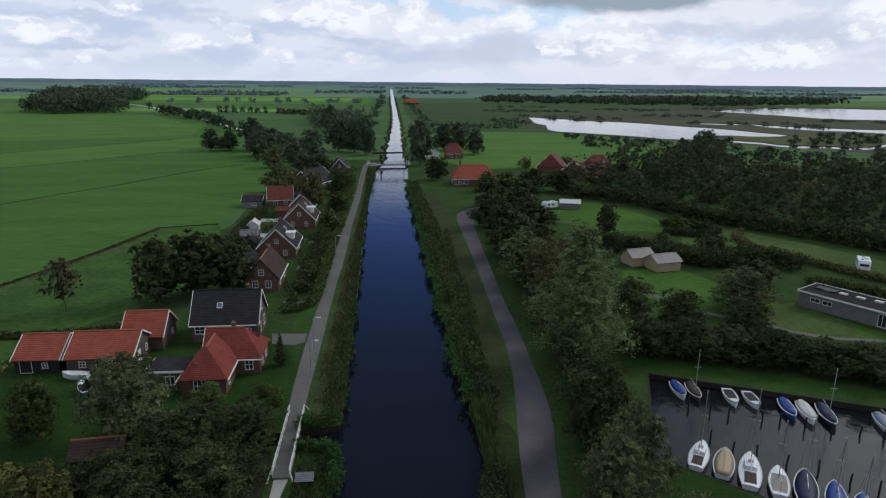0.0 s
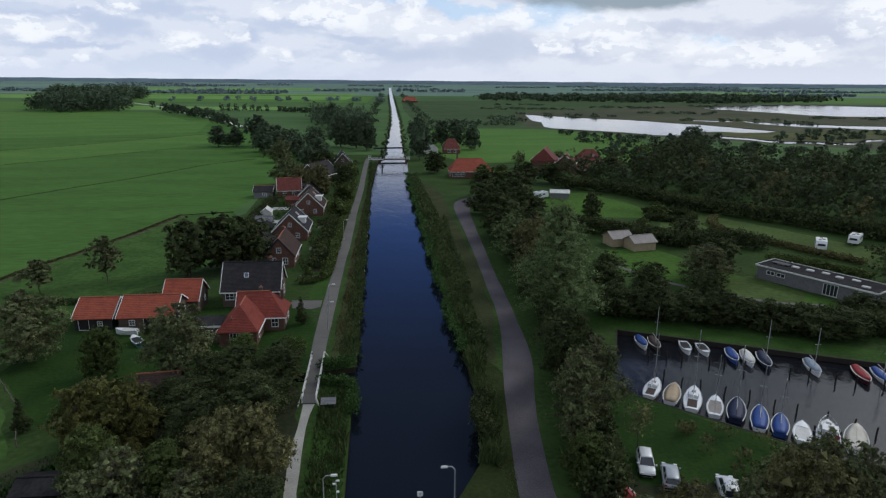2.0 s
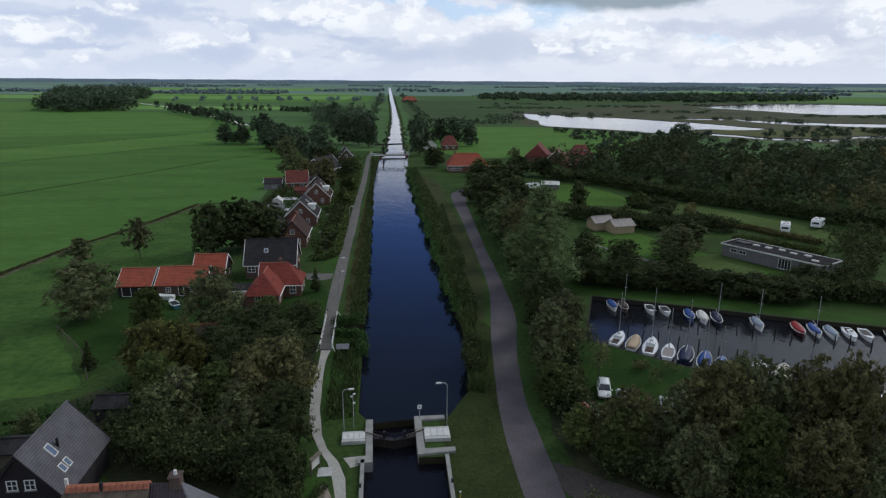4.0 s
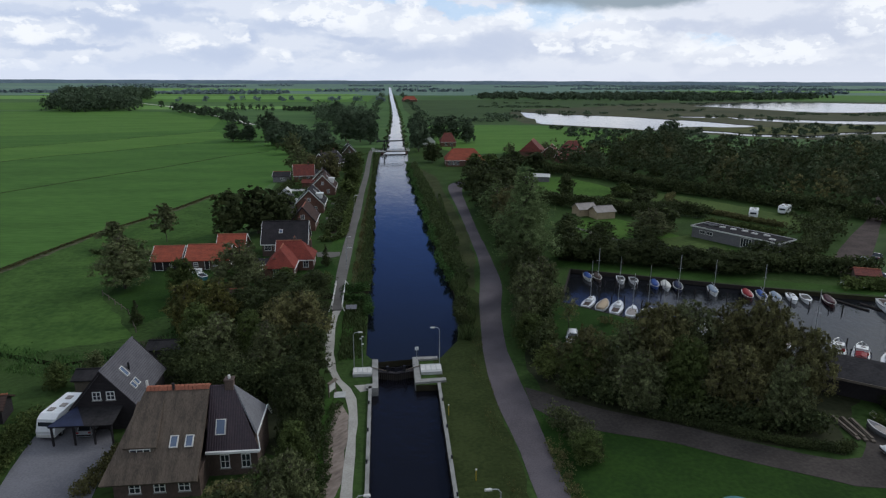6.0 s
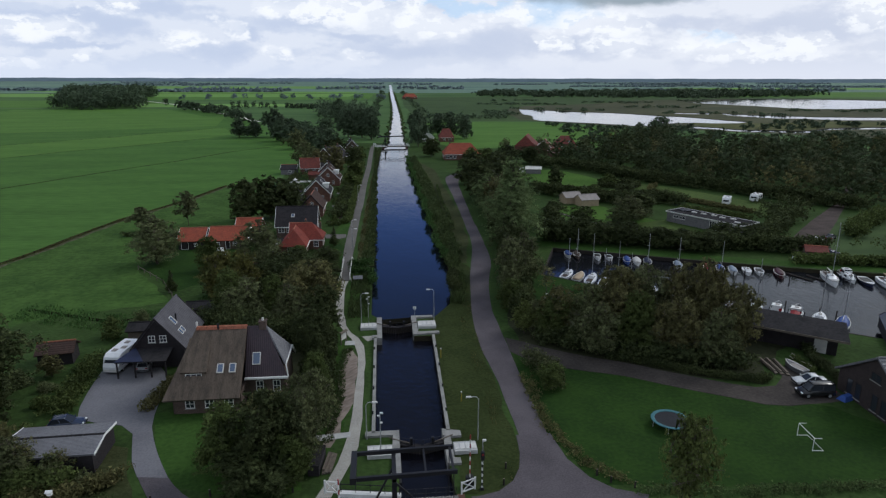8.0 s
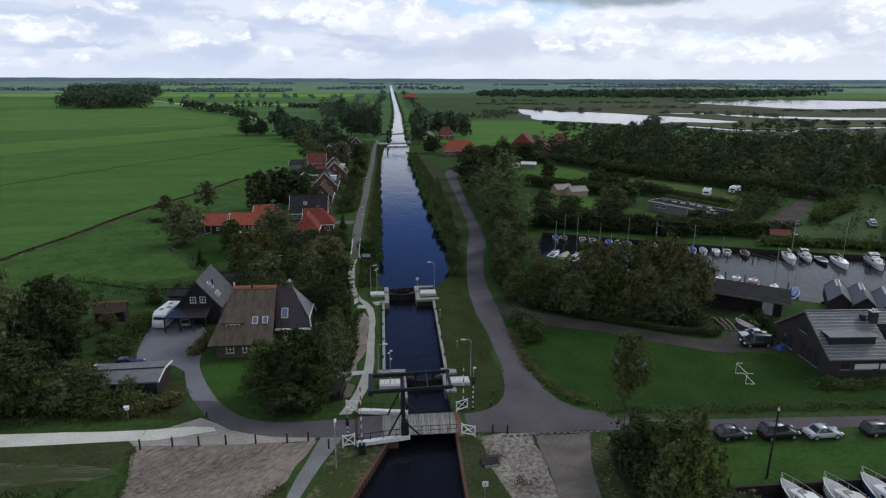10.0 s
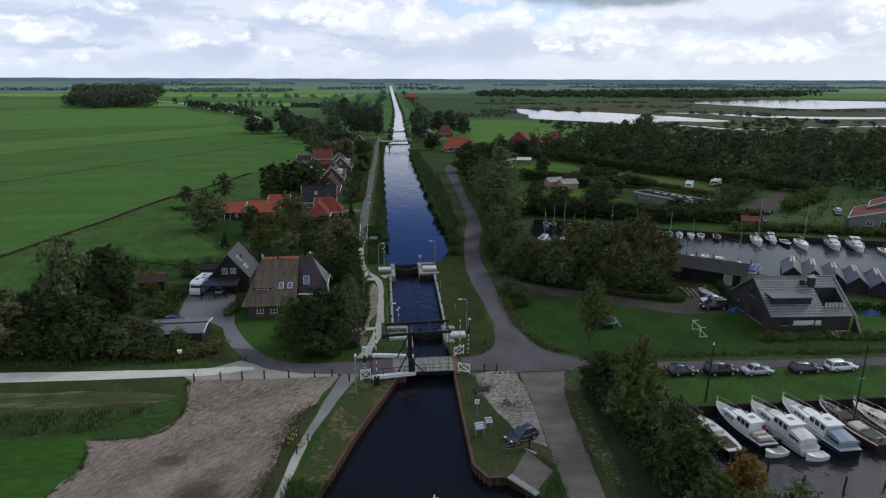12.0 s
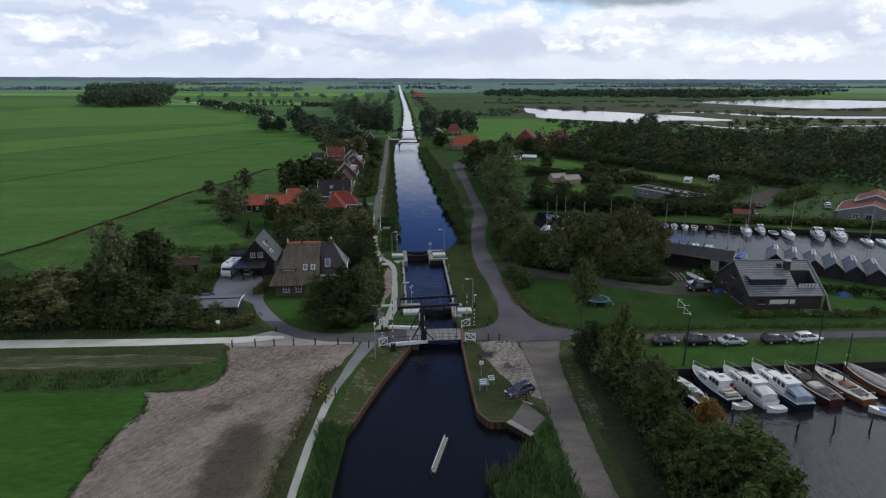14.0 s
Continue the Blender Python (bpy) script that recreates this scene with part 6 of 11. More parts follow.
ch = part("chimney", Shape().box((-3.6, 0.1, 8.5), (0.2, 0.2, 0.8)), "offwhite", th, "small white flue")
part("vent_pipe", Shape().rod((-1.0, -0.3, 8.0), (-1.0, -0.3, 8.7), 0.14), "timber_dark", th)
for u in (-3.4, -1.2, 1.0):
    opening(th, "s", 0, 12.4, u, 1.25, 1.05, 1.15, (2, 2))
for u in (4.0, 6.0):
    opening(th, "s", 0, 6.2, u, 1.55, 0.9, 1.5, (2, 2))
down = Vector((0, -7.0, -6.1)).normalized()
for x in (-0.15, 1.25):
    roof_window(th, (x, -4.2, 4.6), (1, 0, 0), down, 0.75, 1.15, 0.12)
roof_window(th, (3.7, -2.35, 4.86), (1, 0, 0), Vector((0, -3.6, -5.25)).normalized(), 0.95, 1.5, 0.1)

# grey house with carport
gh = house("house", "dark boarded house with grey slate roof", (-32.9, 38.0), 90, 9.0, 6.6, 3.0, 7.0, "slate", "timber_dark", barge="timber_dark", gutter=None, ridge="slate", over=0.3, wins=[("w", -0.7, 4.1, 0.9, 1.0), ("w", 0.75, 4.1, 0.9, 1.0)], lights=[("s", -1.6, 0.62, 0.8, 1.3), ("s", -2.3, 0.28, 0.7, 0.9), ("s", -1.4, 0.28, 0.7, 0.9)])
part("flue", Shape().rod((-0.6, -1.4, 5.2), (-0.6, -1.4, 6.2), 0.12), "black", gh)
cp = thing("carport", "dark timber carport with blue sail roof", "carport", (-34.0, 32.2, 0))
part("roof", Shape().slab([(-3.4, -1.9, 2.35), (3.0, -1.9, 2.35), (3.0, 1.5, 2.9), (-1.6, 1.5, 2.9)], 0.12), "bitumen", cp)
part("sail_roof", Shape().slab([(-3.5, -1.9, 2.42), (0.2, -1.9, 2.42), (-1.8, 1.4, 3.0)], 0.05), "navy", cp, "dark blue canvas")
for x in (-3.2, -1.0, 1.0, 2.8):
    part("post", Shape().box((x, -1.7, 1.2), (0.18, 0.18, 2.4)), "timber_dark", cp)
house("shed", "low shed with flat dark roof and white edge", (-36.0, 12.4), 2, 8.6, 5.6, 2.2, 2.6, "sheet_grey", "timber_dark", category="shed", barge="white", gutter=None, ridge="bitumen", over=0.2)
house("shed", "small brown garden hut", (-47.4, 37), 10, 4.2, 3.2, 1.9, 2.8, "tile_brown", "timber_dark", category="shed", barge=None, gutter=None)
house("shed", "dark low shed in the garden", (-31.8, 52.5), 0, 5.2, 3.2, 1.9, 2.5, "bitumen", "timber_dark", category="shed", barge=None, gutter=None, ridge="bitumen")
house("shed", "low shed beside the boarded house", (-38.0, 44), 0, 4.5, 3.0, 1.9, 2.5, "bitumen", "timber", category="shed", barge=None, gutter=None, ridge="bitumen")
house("shed", "small red-roofed shed under the trees", (-28.6, 72.9), 6, 4.6, 3.4, 1.9, 2.9, "tile_brown", "timber_dark", category="shed", barge=None, gutter=None)

# modern dark house by the harbour
mh = house("house", "modern dark brick house with grey metal roof", (59.6, 13.0), -3, 12.4, 12.0, 2.9, 6.9, "sheet_dark", "brick_dark", frame="timber_dark", barge="sheet_grey", gutter=None, ridge="sheet_dark", over=0.5, gap=(2.35, 5.9, -5.2, -1.9), wins=[("s", -4.0, 1.55, 1.1, 0.9, (1, 1)), ("s", -1.6, 1.55, 2.4, 0.9, (2, 1)), ("s", 1.2, 1.55, 1.0, 0.9, (1, 1)), ("w", 0.4, 1.4, 1.0, 2.0, (1, 1)), ("w", 1.9, 1.4, 1.0, 2.0, (1, 1)), ("w", 3.4, 1.4, 1.0, 2.0, (1, 1)), ("w", -2.4, 1.4, 1.0, 2.0, (1, 1)), ("w", -3.9, 1.4, 1.0, 2.0, (1, 1)), ("w", 0, 4.4, 1.6, 1.0, (2, 1))])
for i in range(15):
    t = 0.03 + 0.066 * i
    y, z = -6.5 * (1 - t), 2.57 + (6.96 - 2.57) * t + 0.03
    for u, w in (((-2.03, 8.74), (6.15, 0.5)) if -5.25 < y < -1.85 else ((0, 12.8),)):
        part("roof_batten", Shape().box((u, y, z), (w, 0.07, 0.09)), "steel", mh, "pale metal roof seam")
for x, w in ((-1.55, 2.3), (0.05, 0.9), (1.2, 0.9)):
    part("blind", Shape().box((x, -6.06, 1.5), (w, 0.02, 0.7)), "offwhite", mh, "pale drawn blind")
dm = part("dormer", Shape().box((-2.5, -3.5, 4.5), (6.2, 2.2, 1.2)), "timber_dark", mh, "long glazed flat-topped dormer")
part("roof", Shape().slab([(-5.75, -4.8, 5.08), (0.75, -4.8, 5.08), (0.75, -2.4, 5.3), (-5.75, -2.4, 5.3)], 0.12), "sheet_dark", dm)
for k in range(4):
    part("pane", Shape().box((-4.8 + 1.53 * k, -4.62, 4.55), (1.42, 0.05, 0.8)), "glass", dm)
lg = part("terrace_floor", Shape().box((4.12, -3.55, 3.02), (3.54, 3.3, 0.14)), "timber_dark", mh, "dark deck of the roof terrace")
part("side_wall", Shape().add([(2.36, -5.2, 3.0), (2.36, -1.9, 3.0), (2.36, -1.9, 5.66), (2.36, -5.2, 3.46), (2.24, -5.2, 3.0), (2.24, -1.9, 3.0), (2.24, -1.9, 5.66), (2.24, -5.2, 3.46)], [(0, 1, 2, 3), (7, 6, 5, 4), (0, 4, 5, 1), (1, 5, 6, 2), (2, 6, 7, 3), (3, 7, 4, 0)]), "timber_dark", lg)
part("side_wall", Shape().add([(6.0, -5.2, 3.0), (6.0, -1.9, 3.0), (6.0, -1.9, 5.66), (6.0, -5.2, 3.46), (5.88, -5.2, 3.0), (5.88, -1.9, 3.0), (5.88, -1.9, 5.66), (5.88, -5.2, 3.46)], [(0, 1, 2, 3), (7, 6, 5, 4), (0, 4, 5, 1), (1, 5, 6, 2), (2, 6, 7, 3), (3, 7, 4, 0)]), "timber_dark", lg)
part("back_wall", Shape().box((4.12, -1.84, 4.3), (3.7, 0.1, 2.66)), "timber_dark", lg)
for k in range(3):
    part("pane", Shape().box((3.0 + 1.12 * k, -1.92, 4.15), (0.98, 0.05, 2.0)), "glass", lg)
rail = part("balustrade", Shape().box((4.12, -5.1, 4.32), (3.5, 0.07, 0.07)).box((4.12, -5.1, 3.5), (3.5, 0.06, 0.06)), "sheet_grey", lg, "grey terrace railing")
for k in range(6):
    part("panel", Shape().box((2.7 + 0.57 * k, -5.1, 3.9), (0.46, 0.03, 0.74)), "pale_concrete", rail)
part("edge_beam", Shape().beam((6.62, 0.1, 6.98), (6.62, -6.6, 2.5), 0.26, 0.36), "sheet_grey", mh, "pale grey roof edge beam")
part("buttress", Shape().add([(6.45, -6.5, 2.5), (6.45, -8.5, 0), (6.45, -6.1, 0), (6.75, -6.5, 2.5), (6.75, -8.5, 0), (6.75, -6.1, 0)], [(0, 1, 2), (5, 4, 3), (0, 3, 4, 1), (1, 4, 5, 2), (2, 5, 3, 0)]), "timber_dark", mh, "slanting dark end wall")
part("brace", Shape().beam((6.6, -8.55, 0), (6.6, -6.5, 2.56), 0.34, 0.1), "sheet_grey", mh, "grey sloping wall coping")
ch = part("chimney", Shape().box((2.1, -1.5, 6.2), (0.9, 0.8, 2.2)), "brick_dark", mh)
part("chimney_cap", Shape().box((2.1, -1.5, 7.36), (1.06, 0.96, 0.12)), "steel", ch)
part("chimney_pot", Shape().rod((1.9, -1.5, 7.4), (1.9, -1.5, 7.75), 0.13), "steel", ch)
part("chimney_pot", Shape().rod((2.35, -1.5, 7.4), (2.35, -1.5, 7.75), 0.13), "steel", ch)
part("vent_box", Shape().box((0.8, -1.3, 6.3), (0.6, 0.6, 0.9)), "timber_dark", mh)
part("terrace", Shape().box((4.5, -7.3, 0.06), (3.6, 2.4, 0.12)), "pale_concrete", mh, "pale terrace slabs")

# dark flat-roofed boathouse and the row of gabled boat sheds
bh = thing("boathouse", "black flat-roofed timber boathouse at the harbour edge", "boathouse", (56.2, 33.2, 0), -38)
part("wall", Shape().box((0, 1.0, 1.4), (12.5, 5.0, 2.8)), "timber_dark", bh)
part("roof", Shape().slab([(-7.5, -3.2, 2.9), (7.6, -3.2, 2.9), (7.0, 4.0, 3.3), (-7.0, 4.0, 3.3)], 0.22), "bitumen", bh)
part("fascia", Shape().beam((-7.5, -3.22, 2.8), (7.6, -3.22, 2.8), 0.06, 0.3), "timber", bh)
part("door", Shape().box((4.2, -1.53, 1.2), (1.6, 0.06, 2.3)), "offwhite", bh, "pale sliding door")
for i in range(6):
    x, y = 74.0 + 2.6 * i, 33.6 - 2.36 * i
    b = house("boat_shed", "gabled boat shed with dark roof and pale ridge", (x, y), 58, 9.0, 3.6, 1.5, 3.1, "sheet_dark", "timber_dark", barge="timber_dark", gutter=None, ridge="sheet_grey", category="boat shed", group="row of boat sheds", over=0.05)
    part("ridge_board", Shape().slab([(0.4, -0.42, 2.93), (4.7, -0.42, 2.93), (4.7, 0, 3.26), (0.4, 0, 3.26)], 0.04).slab([(0.4, 0.42, 2.93), (4.7, 0.42, 2.93), (4.7, 0, 3.26), (0.4, 0, 3.26)], 0.04), "offwhite", b, "pale translucent ridge sheet")
    part("roof_light", Shape().slab([(0.6, -1.5, 1.86), (2.0, -1.5, 1.86), (2.0, -0.8, 2.48), (0.6, -0.8, 2.48)], 0.03), "sheet_grey", b, "grey roof sheet")
fl = thing("clubhouse", "long flat-roofed grey brick building with pale roof edge", "building", (82.4, 105.6, 0), -60.5)
part("wall", Shape().box((0, 0, 1.3), (21.6, 6.6, 2.8)), "brick_grey", fl)
part("roof", Shape().box((0, 0, 2.76), (22.2, 7.2, 0.16)), "bitumen", fl)
part("roof_edge", Shape().box((0, -3.6, 2.78), (22.2, 0.12, 0.3)).box((0, 3.6, 2.78), (22.2, 0.12, 0.3)).box((-11.1, 0, 2.78), (0.12, 7.2, 0.3)).box((11.1, 0, 2.78), (0.12, 7.2, 0.3)), "offwhite", fl, "pale roof trim")
for u in (-8, -6):
    opening(fl, "s", 21.6, 6.6, u, 1.7, 1.6, 0.8, (2, 1))
opening(fl, "s", 21.6, 6.6, 3.2, 1.3, 2.6, 2.2, (4, 1))
opening(fl, "s", 21.6, 6.6, 8.6, 1.3, 1.6, 2.1, (2, 1))
rnd = random.Random(5)
for i in range(7):
    part("roof_light", Shape().box((-8 + 2.7 * i, rnd.uniform(-1.5, 1.5), 2.95), (1.3, 0.7, 0.24)), "offwhite", fl, "pale roof light")
part("solar_panel", Shape().box((-8, 0.5, 3.1), (3.2, 1.6, 0.08)), "black", fl)
house("house", "low grey house with broad red roof and white verges", (128.4, 74.6), 48, 17.0, 16.0, 2.5, 5.0, "tile_brick", "brick_grey", wins=[("w", 3.5, 1.4, 1.5, 1.3), ("w", -0.5, 1.2, 1.6, 2.0, (2, 1)), ("w", -3.5, 1.4, 1.5, 1.3)])
house("house", "raised rear part with red roof and white verges", (132.4, 79.0), 48, 11.0, 9.0, 4.4, 6.4, "tile_brick", "brick_grey", wins=[("w", 0, 4.2, 1.4, 0.9)])
house("shed", "small red-roofed hut by the car park", (90.2, 75.4), -24, 4.0, 3.4, 1.9, 2.7, "tile_brick", "timber", category="shed", barge=None, gutter=None)
for x, y, l in ((55.8, 141.4, 4.8), (59.6, 137.2, 5.2)):
    t = house("tent", "pale grey canvas lodge tent", (x, y), 12, l + 0.6, 4.4, 2.1, 3.3, "grey_cover", "beige", category="tent", barge=None, gutter=None, ridge="grey_cover", group="lodge tents", thick=0.05)
house("shed", "small white-roofed camping hut", (59.0, 203.5), -15, 6.0, 4.0, 2.0, 2.7, "offwhite", "brick_grey", category="shed", barge=None, gutter=None, ridge="offwhite")

# ---- trees, hedges, reeds ----
def leaf_cloud(centres, radii, count, size, rng, flat=0.85, up=0.2, jitter=0.45):
    """Leaves in sprays on the shells of many lobes, with gaps between the sprays; returns the corners of bent triangles."""
    sprays = max(len(centres) * 6, count // 15)
    k = rng.choice(len(centres), sprays, p=radii ** 2 / np.sum(radii ** 2))
    d = rng.normal(size=(sprays, 3))
    d /= np.linalg.norm(d, axis=1, keepdims=True)
    d[:, 2] = np.where(d[:, 2] < -0.72, -d[:, 2], d[:, 2])
    shell = radii[k] * rng.uniform(0.70, 1.05, sprays) * np.where(rng.random(sprays) < 0.1, 1.16, 1.0)
    tip = centres[k] + d * shell[:, None] * np.array((1, 1, flat))
    which = rng.integers(0, sprays, count)
    r = radii[k][which][:, None]
    out = np.abs(rng.normal(size=(count, 1))) * r * 0.10
    p = tip[which] + rng.normal(size=(count, 3)) * r * np.array((0.115, 0.115, 0.085)) + d[which] * out
    n = d[which] + rng.normal(scale=jitter, size=(count, 3)) + np.array((0, 0, up))
    n /= np.linalg.norm(n, axis=1, keepdims=True)
    a = np.cross(n, rng.normal(size=(count, 3)))
    a /= np.linalg.norm(a, axis=1, keepdims=True)
    b = np.cross(n, a)
    s = (size * rng.uniform(0.55, 1.35, count))[:, None]
    w = s * rng.uniform(0.5, 0.9, count)[:, None]
    quad = np.stack([p - a * s, p + a * s * 0.55 + b * w, p + a * s * 0.75 - b * w * 0.9 + n * s * 0.2], 1)
    return quad.reshape(-1, 3)


def quad_mesh(name, verts, mat, k=3):
    n = len(verts) // k
    me = bpy.data.meshes.new(name)
    me.vertices.add(n * k)
    me.loops.add(n * k)
    me.polygons.add(n)
    me.vertices.foreach_set("co", np.asarray(verts, dtype=np.float32).ravel())
    me.loops.foreach_set("vertex_index", np.arange(n * k, dtype=np.int32))
    me.polygons.foreach_set("loop_start", np.arange(0, n * k, k, dtype=np.int32))
    me.materials.append(M[mat])
    me.update(calc_edges=True)
    me.validate()
    return me


# kind: leaf material, crown base share, crown width share (of 10 m height), lobes, leaves, leaf size, shape, words
KINDS = {
    "dark": ("leaf_dark", 0.04, 3.6, 26, 11340, 0.155, "round", "dense dark green broadleaf tree"),
    "round": ("leaf", 0.05, 3.8, 22, 11340, 0.163, "round", "rounded mid-green broadleaf tree"),
    "ash": ("leaf_grey", 0.07, 3.6, 26, 10206, 0.147, "tall", "loose grey-green tree with airy crown"),
    "brown": ("leaf_brown", 0.08, 3.8, 26, 9828, 0.155, "round", "tree with thinning brownish autumn leaves"),
    "gold": ("leaf_gold", 0.06, 3.6, 24, 9828, 0.155, "round", "tree with yellowing autumn leaves"),
    "orange": ("leaf_orange", 0.12, 3.8, 22, 10584, 0.155, "round", "tree with orange autumn leaves"),
    "poplar": ("leaf_poplar", 0.04, 2.3, 70, 30000, 0.062, "tall", "tall poplar with shimmering green leaves"),
    "small": ("leaf_grey", 0.25, 3.4, 14, 4050, 0.189, "round", "small thin-crowned tree standing alone"),
    "birch": ("leaf_lime", 0.14, 2.6, 24, 9828, 0.139, "tall", "slim birch with yellow-green leaves"),
    "sapling": ("leaf_lime", 0.58, 3.0, 24, 6000, 0.11, "round", "young thin tree on the lawn"),
    "cone": ("leaf_dark", 0.02, 2.6, 24, 5940, 0.144, "cone", "narrow dark green conifer"),
    "bush": ("leaf", 0.0, 6.0, 16, 4050, 0.279, "low", "rounded leafy green garden shrub"),
    "willow": ("leaf_grey", 0.0, 5.6, 16, 4050, 0.270, "low", "silver-green rounded willow shrub"),
    "bare": ("leaf_brown", 0.3, 3.6, 10, 864, 0.135, "round", "small tree with nearly bare branches"),
}


def make_tree(kind, seed, far):
    mat, base, wide, lobes, leaves, size, shape, words = KINDS[kind]
    leaves, size = (int(leaves * 0.38), size * 1.6) if far else (int(leaves * 1.14), size * 0.90)
    # trees beyond 280 m take the leaf colour with haze in it
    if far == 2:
        mat, base = ("leaf_far_haze" if mat in ("leaf", "leaf_dark") else mat), 0.02
    rng = np.random.default_rng(seed)
    H = 10.0
    lobes = int(lobes * 1.6)
    lo = base * H
    t = thing("shrub" if shape == "low" else "tree", words, "shrub" if shape == "low" else "tree")
    cen, rad = [], []
    for i in range(lobes):
        u = (i + rng.uniform(0, 1)) / lobes
        z = lo + (H - lo) * (0.08 + 0.86 * u)
        v = (z - lo) / (H - lo)
        if shape == "cone":
            reach = wide * (1 - v) * 0.8
        elif shape == "tall":
            reach = wide * (0.55 + 0.5 * math.sin(math.pi * min(1, v * 0.9 + 0.12))) * (1 - 0.55 * v ** 3)
        elif shape == "low":
            reach = wide * math.sqrt(max(0.05, 1 - v ** 2))
        else:
            reach = wide * (math.sin(math.pi * (0.16 + 0.76 * v)) ** 0.7)
        a = i * 2.4 + rng.uniform(-0.5, 0.5)
        q = rng.uniform(0.25, 0.9) if i % 4 else rng.uniform(0.0, 0.3)
        z = max(z, 0.4) if shape == "low" else z
        cen.append((math.cos(a) * reach * q, math.sin(a) * reach * q, z))
        rad.append(max(0.45, reach * rng.uniform(0.32, 0.50)) if shape != "cone" else max(0.35, reach * 0.6))
    cen, rad = np.array(cen), np.array(rad)
    part_crown = new("crown", quad_mesh("crown", np.concatenate([leaf_cloud(cen, rad, leaves, size, rng), leaf_cloud(cen, rad * 0.62, leaves // 9, size * (2.6 if shape != "low" else 1.8), rng)]), mat))
    part_crown.parent = t
    if shape != "low":
        s = Shape()
        top = H * (0.9 if shape in ("tall", "cone") else 0.7)
        r0 = 0.20 if kind not in ("sapling", "bare", "small") else 0.11
        pts = [Vector((rng.normal() * 0.12 * k, rng.normal() * 0.12 * k, -0.15 + top * k / 5)) for k in range(6)]
        for k in range(5):
            s.rod(pts[k], pts[k + 1], r0 * (1 - 0.17 * k), r0 * (1 - 0.17 * (k + 1)), 7)
        for i in range(0, lobes, 2):
            c = Vector(cen[i])
            f = min(0.95, max(0.12, (c.z - 1.6) / top))
            k = min(4, int(f * 5))
            s.rod(pts[k].lerp(pts[k + 1], f * 5 - k), c, r0 * 0.36, r0 * 0.12, 5)
        part("trunk", s, "bark", t)
        if kind in ("ash", "brown", "small", "bare", "gold", "sapling"):
            s = Shape()
            for c, r in zip(cen, rad):
                for q in range(3):
                    d = Vector(rng.normal(size=3)).normalized()
                    d.z = abs(d.z)
                    s.rod(Vector(c) - d * r * 0.4, Vector(c) + d * r * rng.uniform(0.95, 1.25), 0.035, 0.008, 3)
            part("branchwork", s, "twig", t, "thin pale bare twigs")
    return t


